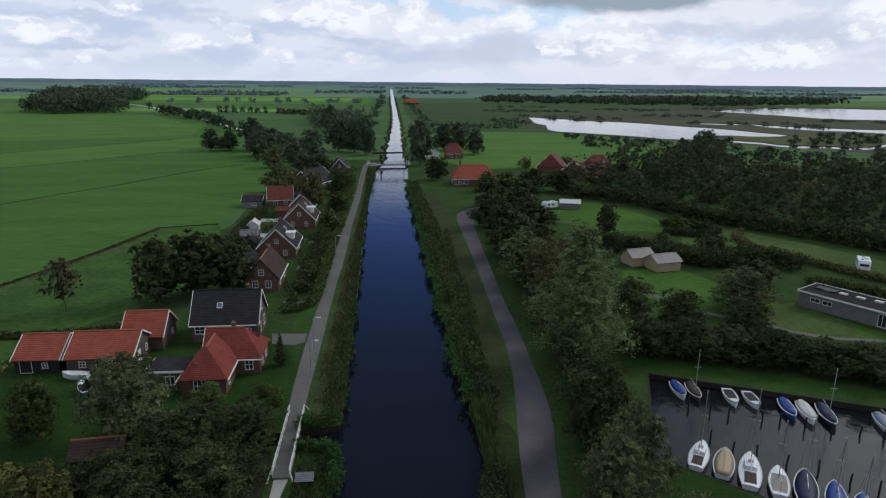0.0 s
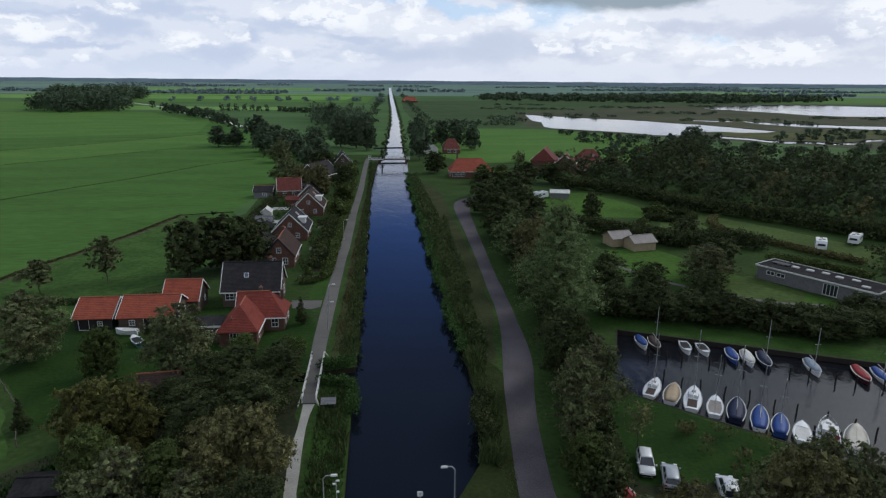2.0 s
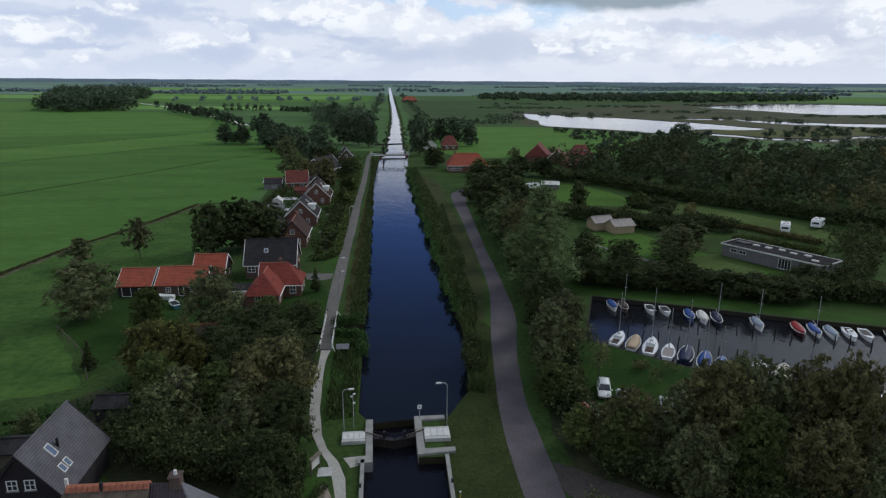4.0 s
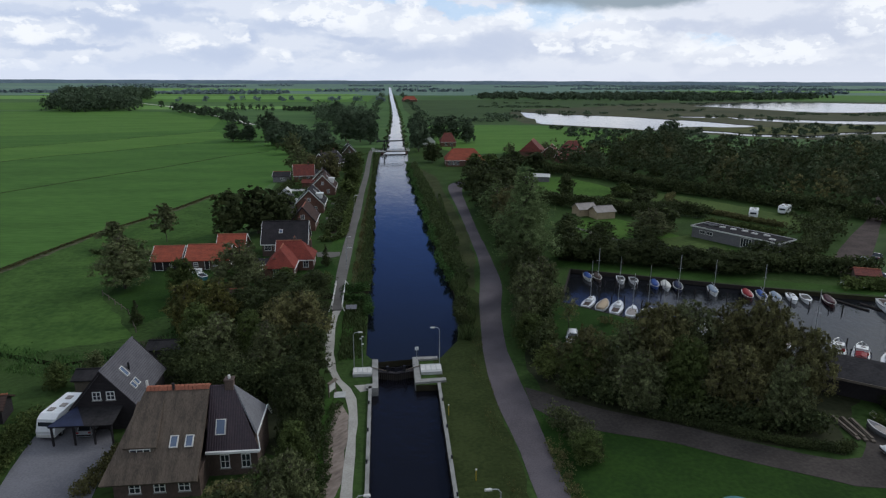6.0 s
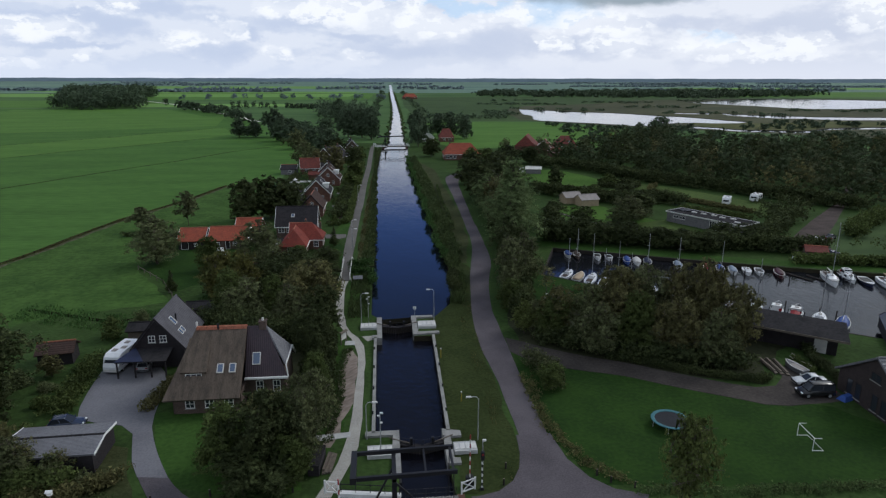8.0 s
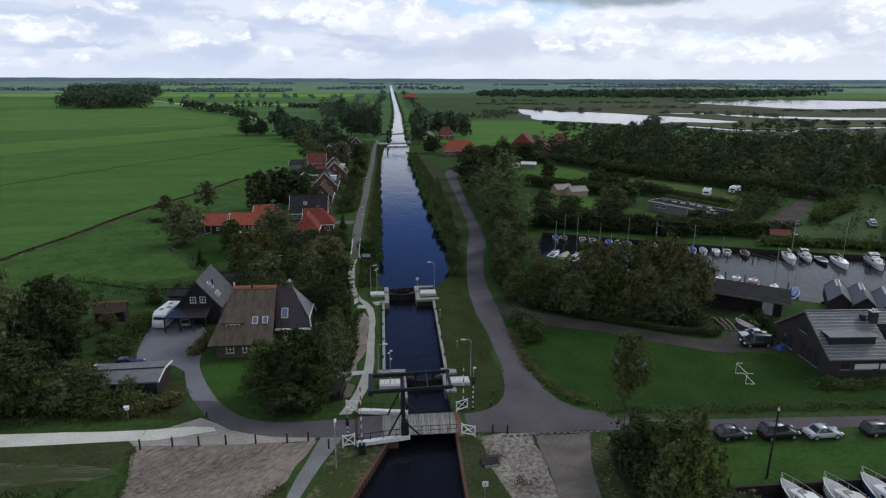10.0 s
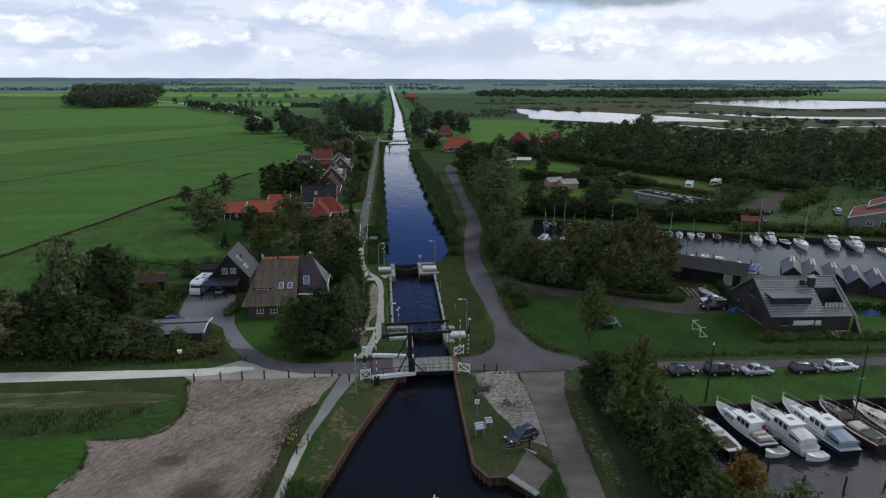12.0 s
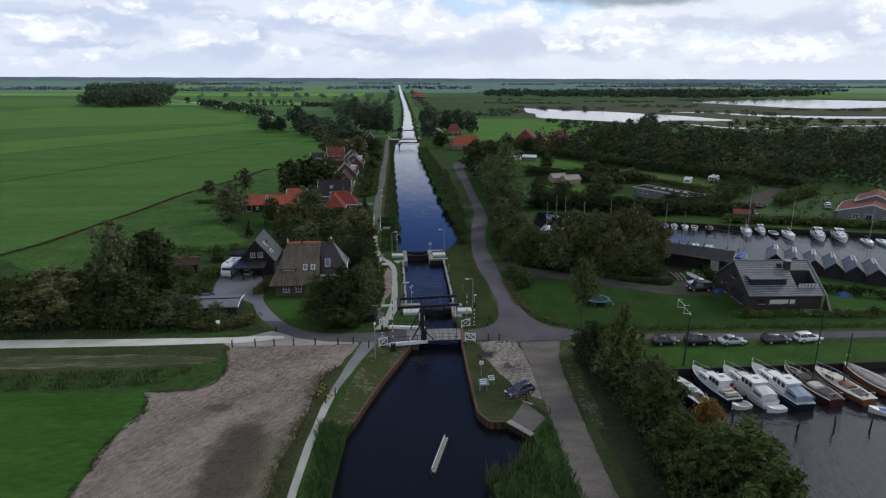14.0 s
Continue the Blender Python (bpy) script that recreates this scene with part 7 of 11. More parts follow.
TREES = [
    ("dark", -38.7, 122.9, 11.7, 4.9), ("dark", -33.1, 126.1, 12.0, 5.6), ("dark", -27.4, 127.6, 10.4, 4.6), ("small", -53.0, 118.9, 9.2, 3.2), ("ash", -26.8, 76.3, 11.2, 4.5), ("round", -37.4, 78.1, 7.2, 2.8),
    ("ash", -49.6, 84.0, 10.6, 5.1), ("cone", -13.9, 95.0, 5.0, 1.4), ("small", -62.9, 114.2, 6.2, 3.1), ("gold", -30.5, 57.5, 9.6, 3.6), ("gold", -26.2, 58.3, 9.3, 3.1), ("dark", -21.9, 61.2, 6.9, 3.2),
    ("brown", -13.5, 52.0, 9.4, 3.6), ("brown", -16.4, 50.1, 9.3, 3.0), ("ash", -17.0, 44.1, 8.2, 3.2), ("ash", -24.0, 47.4, 8.4, 3.7), ("round", -20.3, 48.9, 7.8, 2.8), ("dark", -12.3, 44.0, 7.5, 2.9),
    ("dark", -20.0, 73.6, 5.0, 4.5), ("dark", -14.3, 74.9, 5.2, 3.4), ("cone", -40.9, 65.0, 4.5, 1.3), ("round", -27.5, 50.9, 8.2, 3.0), ("dark", -18.6, 56.2, 8.0, 3.4), ("dark", -13.2, 36.6, 6.6, 2.6), ("dark", -12.4, 29.8, 7.2, 2.2), ("dark", -23.5, 66.5, 5.2, 3.6), ("dark", -15.5, 64.0, 6.6, 3.6),
    ("willow", -40.8, 49.6, 2.9, 1.6), ("bush", -43.3, 44.4, 3.7, 2.5), ("ash", -12.4, 15.5, 7.2, 2.2), ("brown", -15.3, 13.5, 6.4, 2.4),
    ("ash", -51.5, 14.3, 16.4, 3.8), ("dark", -47.2, 18.1, 13.0, 4.1), ("dark", -46.4, 8.2, 8.8, 3.9), ("dark", -51.0, 8.7, 9.1, 3.6), ("ash", -42.6, 7.7, 5.0, 2.8), ("willow", -31.8, 7.4, 1.9, 1.6),
    ("round", -18.6, 8.2, 7.6, 3.0), ("dark", -14.6, 7.6, 9.4, 3.2), ("ash", -11.4, 9.6, 8.6, 2.5), ("round", -11.8, 6.2, 5.4, 2.2), ("dark", -16.6, 5.6, 4.6, 2.6), ("ash", -10.6, 15.6, 8.0, 2.2), ("round", -11.0, 22.0, 6.6, 2.0), ("dark", -13.0, 5.2, 3.6, 2.0), ("brown", -59.3, 9.5, 9.3, 5.9), ("dark", -50.3, 25.0, 10.9, 5.3), ("dark", -54.8, 15.0, 8.6, 4.3),
    ("round", -37.0, 7.0, 2.8, 2.2), ("round", -64.0, 8.7, 8.8, 3.6), ("brown", -70.0, 9.5, 9.0, 4.6),
    ("poplar", 27.0, 92.5, 21.0, 6.6), ("poplar", 27.6, 129.8, 11.7, 5.0), ("dark", 28.0, 149.3, 12.2, 5.4), ("brown", 28.4, 111.2, 14.0, 4.7),
    ("dark", 29.2, 178.7, 9.8, 5.2), ("dark", 36.9, 164.7, 9.5, 5.6), ("dark", 33.0, 138.0, 10.0, 5.0), ("dark", 31.5, 120.0, 11.0, 4.5), ("ash", 19.6, 57.3, 11.6, 3.6), ("ash", 23.1, 62.1, 11.0, 3.6), ("dark", 22.6, 72.0, 10.5, 3.4), ("round", 18.5, 50.5, 5.5, 2.6), ("bare", 25.8, 55.7, 6.2, 2.4),
    ("brown", 23.0, 38.6, 8.2, 2.8), ("ash", 27.6, 38.4, 8.8, 3.0), ("brown", 31.5, 37.3, 11.6, 3.7), ("ash", 20.2, 42.0, 5.0, 2.2), ("ash", 34.0, 41.6, 9.6, 3.2), ("ash", 36.2, 38.0, 11.8, 3.5), ("brown", 40.2, 36.5, 11.5, 3.2), ("brown", 43.5, 34.5, 12.8, 3.3), ("brown", 46.4, 30.1, 10.7, 2.9),
    ("ash", 27.0, 31.9, 8.0, 3.1), ("round", 32.0, 31.4, 9.4, 3.1), ("brown", 37.2, 29.2, 9.3, 3.2), ("ash", 41.6, 26.8, 8.9, 2.6), ("birch", 18.4, 40.4, 5.6, 1.9), ("round", 21.8, 37.4, 6.9, 2.5), ("round", 17.8, 22.5, 3.6, 1.8), ("ash", 37.0, 43.0, 9.9, 3.3), ("brown", 47.0, 38.5, 9.9, 3.1),
    ("dark", 20.6, -9.4, 5.6, 2.6), ("round", 23.6, -11.4, 6.6, 2.8), ("birch", 20.9, -19.4, 12.4, 2.5), ("ash", 21.4, -16.5, 7.2, 3.0), ("ash", 23.4, -23.0, 7.2, 2.7), ("round", 22.3, -28.4, 6.8, 2.8), ("willow", 22.2, -33.2, 4.6, 2.4), ("orange", 25.2, -32.6, 6.6, 1.8), ("round", 24.8, -40.6, 8.3, 3.7),
    ("round", 20.9, -41.0, 7.5, 3.4), ("round", 20.6, -35.6, 6.6, 2.6), ("round", 24.6, -45.6, 7.6, 3.2), ("round", 20.6, -50.5, 8.0, 3.6), ("sapling", 18.9, -9.6, 14.4, 2.4), ("dark", 58.4, 168.6, 8.4, 3.0),
    ("ash", 62.6, 112.0, 8.0, 5.2), ("dark", 69.0, 119.5, 7.2, 4.2), ("bush", 79.0, 171.5, 4.8, 4.6), ("bush", 70.5, 161.0, 2.6, 3.0), ("bush", 66.0, 150.0, 4.5, 3.6), ("dark", 74.0, 144.0, 5.6, 3.8), ("dark", 38.0, 94.6, 6.1, 3.5), ("dark", 42.9, 93.0, 6.1, 3.5), ("dark", 48.2, 91.5, 5.6, 3.9), ("dark", 53.8, 89.4, 5.5, 3.6),
    ("dark", 59.8, 86.7, 4.9, 3.6), ("dark", 64.9, 84.3, 4.9, 3.8), ("dark", 70.0, 82.6, 5.0, 3.7), ("dark", 76.0, 87.5, 5.4, 3.9), ("dark", 82.0, 86.0, 5.4, 3.9), ("dark", 56.5, 100.0, 6.0, 3.6), ("dark", 47.5, 104.0, 6.5, 3.6), ("dark", 41.0, 108.0, 7.5, 3.8),
    ("dark", -22.9, 367.3, 20.0, 7.1), ("dark", -13.9, 362.6, 19.3, 7.0), ("dark", -7.9, 350.4, 20.5, 6.4), ("dark", -33.8, 462.7, 21.7, 6.5), ("dark", 18.4, 307.2, 18.4, 5.4), ("dark", 21.3, 374.1, 16.6, 5.7), ("dark", 19.5, 334.0, 17.0, 5.2), ("round", 43.8, 372.2, 15.4, 6.4), ("round", 50.5, 353.1, 14.5, 6.0), ("round", 35.8, 375.0, 15.0, 6.0),
    ("bush", 51.6, 5.0, 1.8, 1.4), ("willow", 54.2, 4.4, 1.5, 1.2), ("bush", 57.6, 5.0, 1.3, 1.1), ("bush", 63.2, 4.2, 1.4, 1.3), ("willow", 66.8, 3.8, 1.6, 1.2), ("bush", 73.0, 3.8, 1.8, 1.5), ("ash", -38.6, 8.8, 5.0, 2.5), ("willow", -34.6, 8.6, 3.6, 2.0), ("ash", -42.0, 10.5, 5.4, 2.4), ("bare", -37.5, 9.2, 4.6, 1.7), ("bare", -34.2, 9.0, 3.6, 1.5), ("ash", -40.0, 9.2, 3.8, 1.8), ("bush", -45.0, 10.0, 3.6, 2.4), ("bush", -43.5, 24.0, 1.8, 1.4), ("willow", -44.8, 28.0, 1.6, 1.5), ("brown", -46.0, 32.0, 3.0, 1.5), ("bush", -43.2, 33.5, 1.4, 1.2), ("willow", -49.0, 30.0, 2.0, 1.6), ("bush", -41.8, 17.0, 2.0, 1.6), ("brown", -43.0, 14.6, 3.2, 1.6), ("willow", 72.0, 266.0, 4.6, 3.4), ("willow", 90.0, 268.0, 4.8, 3.6), ("willow", 86.0, 300.0, 6.0, 4.2), ("willow", 66.0, 298.0, 6.0, 4.0), ("dark", 102.0, 272.0, 8.0, 4.4), ("round", 70.0, 252.0, 5.0, 3.4), ("dark", 172.0, 338.0, 15.0, 6.0), ("dark", 164.0, 330.0, 12.5, 5.0), ("dark", 150.0, 318.0, 12.0, 5.0), ("round", 38.0, 236.0, 7.0, 4.6), ("round", 46.0, 240.0, 6.5, 4.6), ("dark", 22.0, 262.0, 9.5, 4.5), ("dark", 55.0, 236.0, 8.0, 5.2), ("dark", 64.0, 232.0, 8.0, 5.2), ("dark", 40.0, 190.0, 9.0, 5.4), ("dark", 46.0, 210.0, 8.5, 5.4), ("dark", 34.0, 205.0, 8.5, 5.0),
    ("round", -13.5, 176.0, 6.0, 3.4), ("round", -12.6, 197.0, 7.0, 3.4), ("dark", -14.5, 228.0, 9.0, 3.8), ("round", -12.6, 252.0, 6.5, 3.2), ("dark", -27.0, 268.0, 8.5, 4.4), ("dark", -33.0, 286.0, 9.0, 4.6), ("ash", -36.0, 237.0, 10.5, 4.6), ("brown", -20.5, 204.0, 12.0, 4.4), ("dark", -22.5, 262.0, 9.5, 4.6), ("brown", -29.0, 228.0, 8.0, 3.6), ("dark", -30.0, 310.0, 10.0, 5.2), ("bush", -14.2, 141.0, 2.6, 1.8), ("bush", -13.6, 151.0, 2.8, 2.0), ("bush", -14.0, 163.0, 2.8, 2.0), ("bush", -15.6, 121.0, 2.2, 1.6), ("bush", -12.9, 84.2, 2.6, 1.6), ("bush", -15.0, 86.4, 2.2, 1.6), ("round", -20.5, 83.0, 3.6, 2.2),
    ("dark", -52.0, 330.0, 13.0, 6.4), ("dark", -62.0, 345.0, 14.0, 6.6), ("dark", -70.0, 372.0, 18.0, 7.0), ("dark", -48.0, 350.0, 12.0, 6.2), ("round", -92.0, 372.0, 12.0, 6.0), ("round", -82.0, 372.0, 11.0, 5.8), ("dark", -60.0, 378.0, 12.0, 6.2), ("dark", -42.0, 322.0, 10.0, 5.8), ("dark", -36.0, 340.0, 10.5, 5.6), ("willow", -47.0, 300.0, 12.0, 6.6), ("dark", -38.0, 372.0, 12.0, 6.2),
]
made = {}
rnd = random.Random(11)
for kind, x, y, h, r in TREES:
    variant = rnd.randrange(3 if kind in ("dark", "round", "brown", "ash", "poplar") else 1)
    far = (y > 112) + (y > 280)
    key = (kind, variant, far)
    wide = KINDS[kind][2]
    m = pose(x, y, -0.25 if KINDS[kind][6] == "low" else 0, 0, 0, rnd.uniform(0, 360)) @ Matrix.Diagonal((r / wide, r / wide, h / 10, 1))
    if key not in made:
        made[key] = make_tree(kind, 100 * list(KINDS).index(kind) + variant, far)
        made[key].matrix_basis = m
        made[key].scale = (r / wide, r / wide, h / 10)
        made[key]["fresh"] = 1
    else:
        src = made[key]
        keep = src.scale.copy()
        src.scale = (1, 1, 1)
        copy_thing(src, m)
        src.scale = keep
for t in made.values():
    del t["fresh"]


def foliage_mass(name, label, category, spots, mat, leaves, size, seed, kind="stuff", jitter=0.35):
    """Many crowns in one mesh. spots: (x, y, height, radius)."""
    rng = np.random.default_rng(seed)
    out = []
    for x, y, h, r in spots:
        n = max(4, int(6 + h / 2))
        u = rng.uniform(0.15, 0.9, n)
        a = rng.uniform(0, 2 * math.pi, n)
        reach = r * np.sin(math.pi * (0.2 + 0.7 * u)) * rng.uniform(0.3, 0.75, n)
        cen = np.stack([x + np.cos(a) * reach, y + np.sin(a) * reach, h * u], 1)
        out.append(leaf_cloud(cen, np.full(n, r * 0.45) * rng.uniform(0.75, 1.2, n), leaves, size, rng, flat=min(1.4, 0.55 * h / r), jitter=jitter))
    return tagged(new(name, quad_mesh(name, np.concatenate(out), mat)), label, category, kind=kind)


def hedge(label, line, w, h, mat, dens, size, seed, name="hedge"):
    """Clipped or wild growth along a line."""
    rng = np.random.default_rng(seed)
    pts = smooth_line(line, 1.0)
    d = np.array([(p.x, p.y) for p in pts])
    length = float(np.sum(np.linalg.norm(np.diff(d, axis=0), axis=1)))
    n = int(length * dens * 1.3)
    clumps = max(8, n // 14)
    own = rng.integers(0, clumps, n)
    u = np.clip(rng.uniform(0, len(pts) - 1.001, clumps)[own] + rng.normal(scale=0.22, size=n), 0, len(pts) - 1.002)
    i = u.astype(int)
    c = d[i] + (d[i + 1] - d[i]) * (u - i)[:, None]
    mid = np.clip(rng.normal(scale=w * 0.3, size=(clumps, 2)), -w * 0.48, w * 0.48)[own]
    tall = (rng.uniform(0.05, 1, clumps) ** 0.6 * h * rng.uniform(0.75, 1.1, clumps))[own]
    k = min(0.3, w * 0.14)
    p = np.column_stack([c + mid + np.clip(rng.normal(scale=k, size=(n, 2)), -2 * k, 2 * k), np.maximum(0.03, tall + rng.normal(scale=min(0.25, h * 0.12), size=n))])
    nn = rng.normal(size=(n, 3))
    nn /= np.linalg.norm(nn, axis=1, keepdims=True)
    a = np.cross(nn, rng.normal(size=(n, 3)))
    a /= np.linalg.norm(a, axis=1, keepdims=True)
    b = np.cross(nn, a)
    s = (size * 0.92 * rng.uniform(0.6, 1.3, n))[:, None]
    q = np.stack([p - a * s, p + a * s * 0.6 + b * s * 0.7, p + a * s * 0.7 - b * s * 0.7], 1).reshape(-1, 3)
    return tagged(new(name, quad_mesh(name, q, mat)), label, "hedge", kind="stuff")


def blades(label, ring, count, h, w, mat, seed, name="reeds", category="reeds", foot=-0.25):
    """Upright blades over an outline."""
    rng = np.random.default_rng(seed)
    xs, ys = [p[0] for p in ring], [p[1] for p in ring]
    pts = []
    poly = list(ring)
    while len(pts) < count:
        x, y = rng.uniform(min(xs), max(xs)), rng.uniform(min(ys), max(ys))
        if inside((x, y), poly):
            pts.append((x, y))
    p = np.array(pts)
    n = len(p)
    patch = 0.75 + 0.35 * np.sin(p[:, 0] * 1.3 + 2) * np.sin(p[:, 1] * 0.45) + rng.uniform(-0.2, 0.3, n)
    a = rng.uniform(0, 2 * math.pi, n)
    side = np.column_stack([np.cos(a), np.sin(a), np.zeros(n)]) * (w * rng.uniform(0.6, 1.4, n))[:, None]
    lean = np.column_stack([rng.normal(scale=0.25, size=n), rng.normal(scale=0.25, size=n), np.ones(n)]) * (h * patch * rng.uniform(0.6, 1.1, n))[:, None]
    base = np.column_stack([p, np.full(n, foot)])
    q = np.stack([base - side, base + side, base + lean + side * 0.5, base + lean - side * 0.3], 1).reshape(-1, 3)
    return tagged(new(name, quad_mesh(name, q, mat, 4)), label, category, kind="stuff")


def scatter(ring, step, h, r, seed):
    rng = np.random.default_rng(seed)
    xs, ys = [p[0] for p in ring], [p[1] for p in ring]
    out = []
    for x in np.arange(min(xs), max(xs), step):
        for y in np.arange(min(ys), max(ys), step):
            q = (x + rng.uniform(-0.45, 0.45) * step, y + rng.uniform(-0.45, 0.45) * step)
            if inside(q, ring):
                k = rng.uniform(0.72, 1.25)
                out.append((*q, h * k, r * rng.uniform(0.8, 1.2)))
    return out


def open_water(spots, lakes):
    """Leaves out growth that stands in open water or hides it from the camera's view."""
    out = []
    for x, y, h, r in spots:
        n = math.hypot(x, y + 40)
        reach = min(1.0, h / 38) * n + r
        if not any(inside((x + (x / n) * reach * k / 6, y + ((y + 40) / n) * reach * k / 6), lake) for k in range(7) for lake in lakes):
            out.append((x, y, h, r))
    return out


LAKES = [LAKE_A, LAKE_B, LAKE_C, LAKE_D, STREAM]
# woods
WOOD = [(68, 228), (84, 212), (93, 190), (99, 179), (109, 167), (118, 154), (127, 141), (140, 124), (160, 112), (200, 120), (300, 200), (290, 252), (225, 256), (185, 256), (150, 262), (160, 285), (172, 330), (145, 318), (118, 282), (100, 256), (72, 250)]
rnd = random.Random(77)
spots = [(x, y, h * rnd.uniform(0.75, 1.12), r * rnd.uniform(0.7, 1.15)) for x, y, h, r in scatter(WOOD, 8.0, 10.5, 5.0, 21)]
rnd.shuffle(spots)
cut = [0, int(len(spots) * .50), int(len(spots) * .76), int(len(spots) * .95), len(spots)]
for (a, b), mat, words in zip(zip(cut, cut[1:]), ("leaf_wood", "leaf_dark", "leaf_wood_pale", "leaf_brown"), ("dense dark green", "deep green", "pale grey-green", "brownish")):
    foliage_mass("woodland", words + " trees of the wood beyond the camping field", "wood", spots[a:b], mat, 900, 0.36, 22 + a, jitter=0.25)
foliage_mass("woodland", "far dark copse in the western fields", "wood", scatter([(-395, 775), (-352, 725), (-300, 750), (-288, 775), (-330, 900), (-390, 1060), (-440, 1290), (-520, 1290), (-600, 1250), (-480, 1050), (-420, 860)], 14, 18, 9, 27), "leaf_far_haze", 300, 1.4, 28)
foliage_mass("woodland", "far wood along the canal", "wood", scatter([(-20, 470), (-12, 500), (-18, 620), (-70, 640), (-64, 590), (-40, 480)], 11, 13, 6.0, 29), "leaf_far_haze", 200, 0.9, 30)
foliage_mass("tree_row", "row of far field trees", "trees", [(-180 + 8.2 * i, 763 + i * 1.2, 8.5, 3.4) for i in range(7)] + [(-116 + 3.5 * i, 770 - i * 3.0, 5.5, 3.2) for i in range(20)], "leaf_far_haze", 170, 1.0, 31)
foliage_mass("tree_row", "hedgerow along the far country road", "trees", [(-236 + 5.4 * i, 740 - 8.0 * i, 9, 5.0) for i in range(15)] + [(-148 + 7 * i, 590 - 16 * i, 9, 4.5) for i in range(6)] + [(-285, 850, 9, 5)], "leaf_far_haze", 170, 1.2, 32)
foliage_mass("shrubs", "low bushes dotted over the marsh", "bushes", open_water([p for p in scatter([(180, 640), (420, 440), (560, 480), (900, 500), (900, 1000), (160, 1010), (120, 800)], 19, 1.7, 7.0, 33) if math.sin(p[0] * 0.019 + 1) * math.sin(p[1] * 0.041 + p[0] * 0.006) > 0.42], LAKES), "leaf_far_haze", 60, 1.2, 34)
foliage_mass("shrubs", "scrub belt beyond the marsh", "bushes", open_water(scatter([(190, 1215), (420, 1130), (600, 1085), (850, 1190), (1000, 1300), (850, 1500), (420, 1420), (230, 1420)], 26, 9, 12, 35), LAKES), "leaf_far_haze", 80, 2.6, 36)
foliage_mass("shrubs", "hedgerow along the rough meadow", "bushes", [(36 + 5.5 * i, 548 + 3 * math.sin(i * 1.7), 3.2 + (i * 7 % 5) * 0.5, 3.6) for i in range(15)] + [(112 + 7 * (i % 4), 590 + 24 * (i // 4), 3.5, 5.0) for i in range(12)], "leaf_far_haze", 90, 0.9, 361)
foliage_mass("shrubs", "willow scrub round the near lake", "bushes", open_water(scatter([(120, 300), (200, 300), (300, 262), (420, 300), (420, 500), (320, 480), (300, 430), (240, 430), (190, 450), (130, 480)], 15, 3.0, 4.2, 37), LAKES), "leaf_far_haze", 70, 1.1, 38)
foliage_mass("shrubs", "dotted far field bushes", "bushes", [(-330 + 17 * i + (i * 37) % 23, 1080 + (i * 53) % 90, 7, 6) for i in range(20)], "leaf_haze_blue", 60, 1.8, 39)
rngb = np.random.default_rng(40)
belt = []
for y0, x0, x1, runs in ((1450, -1300, -60, 2), (1560, 60, 1300, 3), (1850, -1500, 1500, 4), (2300, -1800, 1900, 5), (2900, -2500, 2500, 6), (3500, -3000, 3000, 8)):
    for run in range(runs):
        xc, half, dy = rngb.uniform(x0, x1), rngb.uniform(60, 260) * (0.5 + y0 / 5000), rngb.uniform(-160, 160)
        h = rngb.uniform(4, 8) + y0 / 1400
        for x in np.arange(xc - half, xc + half, 11 + y0 / 240):
            if abs(x - 0.015 * y0 - 3) > 22:
                belt.append((x, y0 + dy + rngb.uniform(-8, 8), h * rngb.uniform(0.7, 1.2), 7 + y0 / 340))
foliage_mass("woodland", "hazy blue-green tree belts along the horizon", "trees", belt, "leaf_haze_blue", 44, 4.0, 41)
# backdrop strip, height and slant fitted to the horizon in the camera's view
rise = Shape()
xs = np.arange(-4300, 4301, 20)
tops = [25 + 1.4 * math.sin(x * 0.0041 + 2) * math.sin(x * 0.0137) + rngb.uniform(-0.6, 0.6) for x in xs]
for k in range(len(xs) - 1):
    x0, x1, a, b = xs[k], xs[k + 1], tops[k], tops[k + 1]
    y0, y1 = 4680 - 0.1 * x0, 4680 - 0.1 * x1
    rise.add([(x0, y0, -1), (x1, y1, -1), (x1, y1 + 10, b), (x0, y0 + 10, a), (x1, y1 + 90, b - 2), (x0, y0 + 90, a - 2)], [(0, 1, 2, 3), (3, 2, 4, 5)])
solid("backdrop", rise, "haze_wood", "hazy blue wooded skyline", "backdrop", kind="structure")
foliage_mass("tree_row", "trees lining the far canal", "trees", [(sx + 0.0155 * y + 3, y, h, 4.5) for sx, y, h in [(-16 - (i * 7) % 9, 560 + 43 * i + (i * 29) % 31, 4 + (i * 3) % 6) for i in range(24)] + [(24 + (i * 5) % 9, 420 + 52 * i + (i * 17) % 37, 3.5 + (i * 3) % 5) for i in range(22)]], "leaf_far_haze", 110, 0.9, 42)
hedge("reedy edge of the far canal", [(float(np.interp(y, (330, 385, 475, 609, 739, 927, 1225, 1700), (1.2, 2.5, 5.4, 9.8, 12.2, 15.0, 18.5, 25.6))) + 1.0 * math.sin(y * 0.11) + 0.8 * math.sin(y * 0.29), y) for y in range(330, 1600, 9)], 1.1, 0.9, "reed", 8, 0.4, 421, name="reeds")
hedge("reedy edge of the far canal", [(float(np.interp(y, (330, 385, 475, 609, 739, 927, 1225, 1700), (12.6, 13.9, 16.2, 19.8, 21.8, 24.8, 29.5, 37.2))) + 1.0 * math.sin(y * 0.13 + 1) + 0.8 * math.sin(y * 0.31), y) for y in range(330, 1600, 9)], 1.1, 0.9, "reed", 8, 0.4, 422, name="reeds")

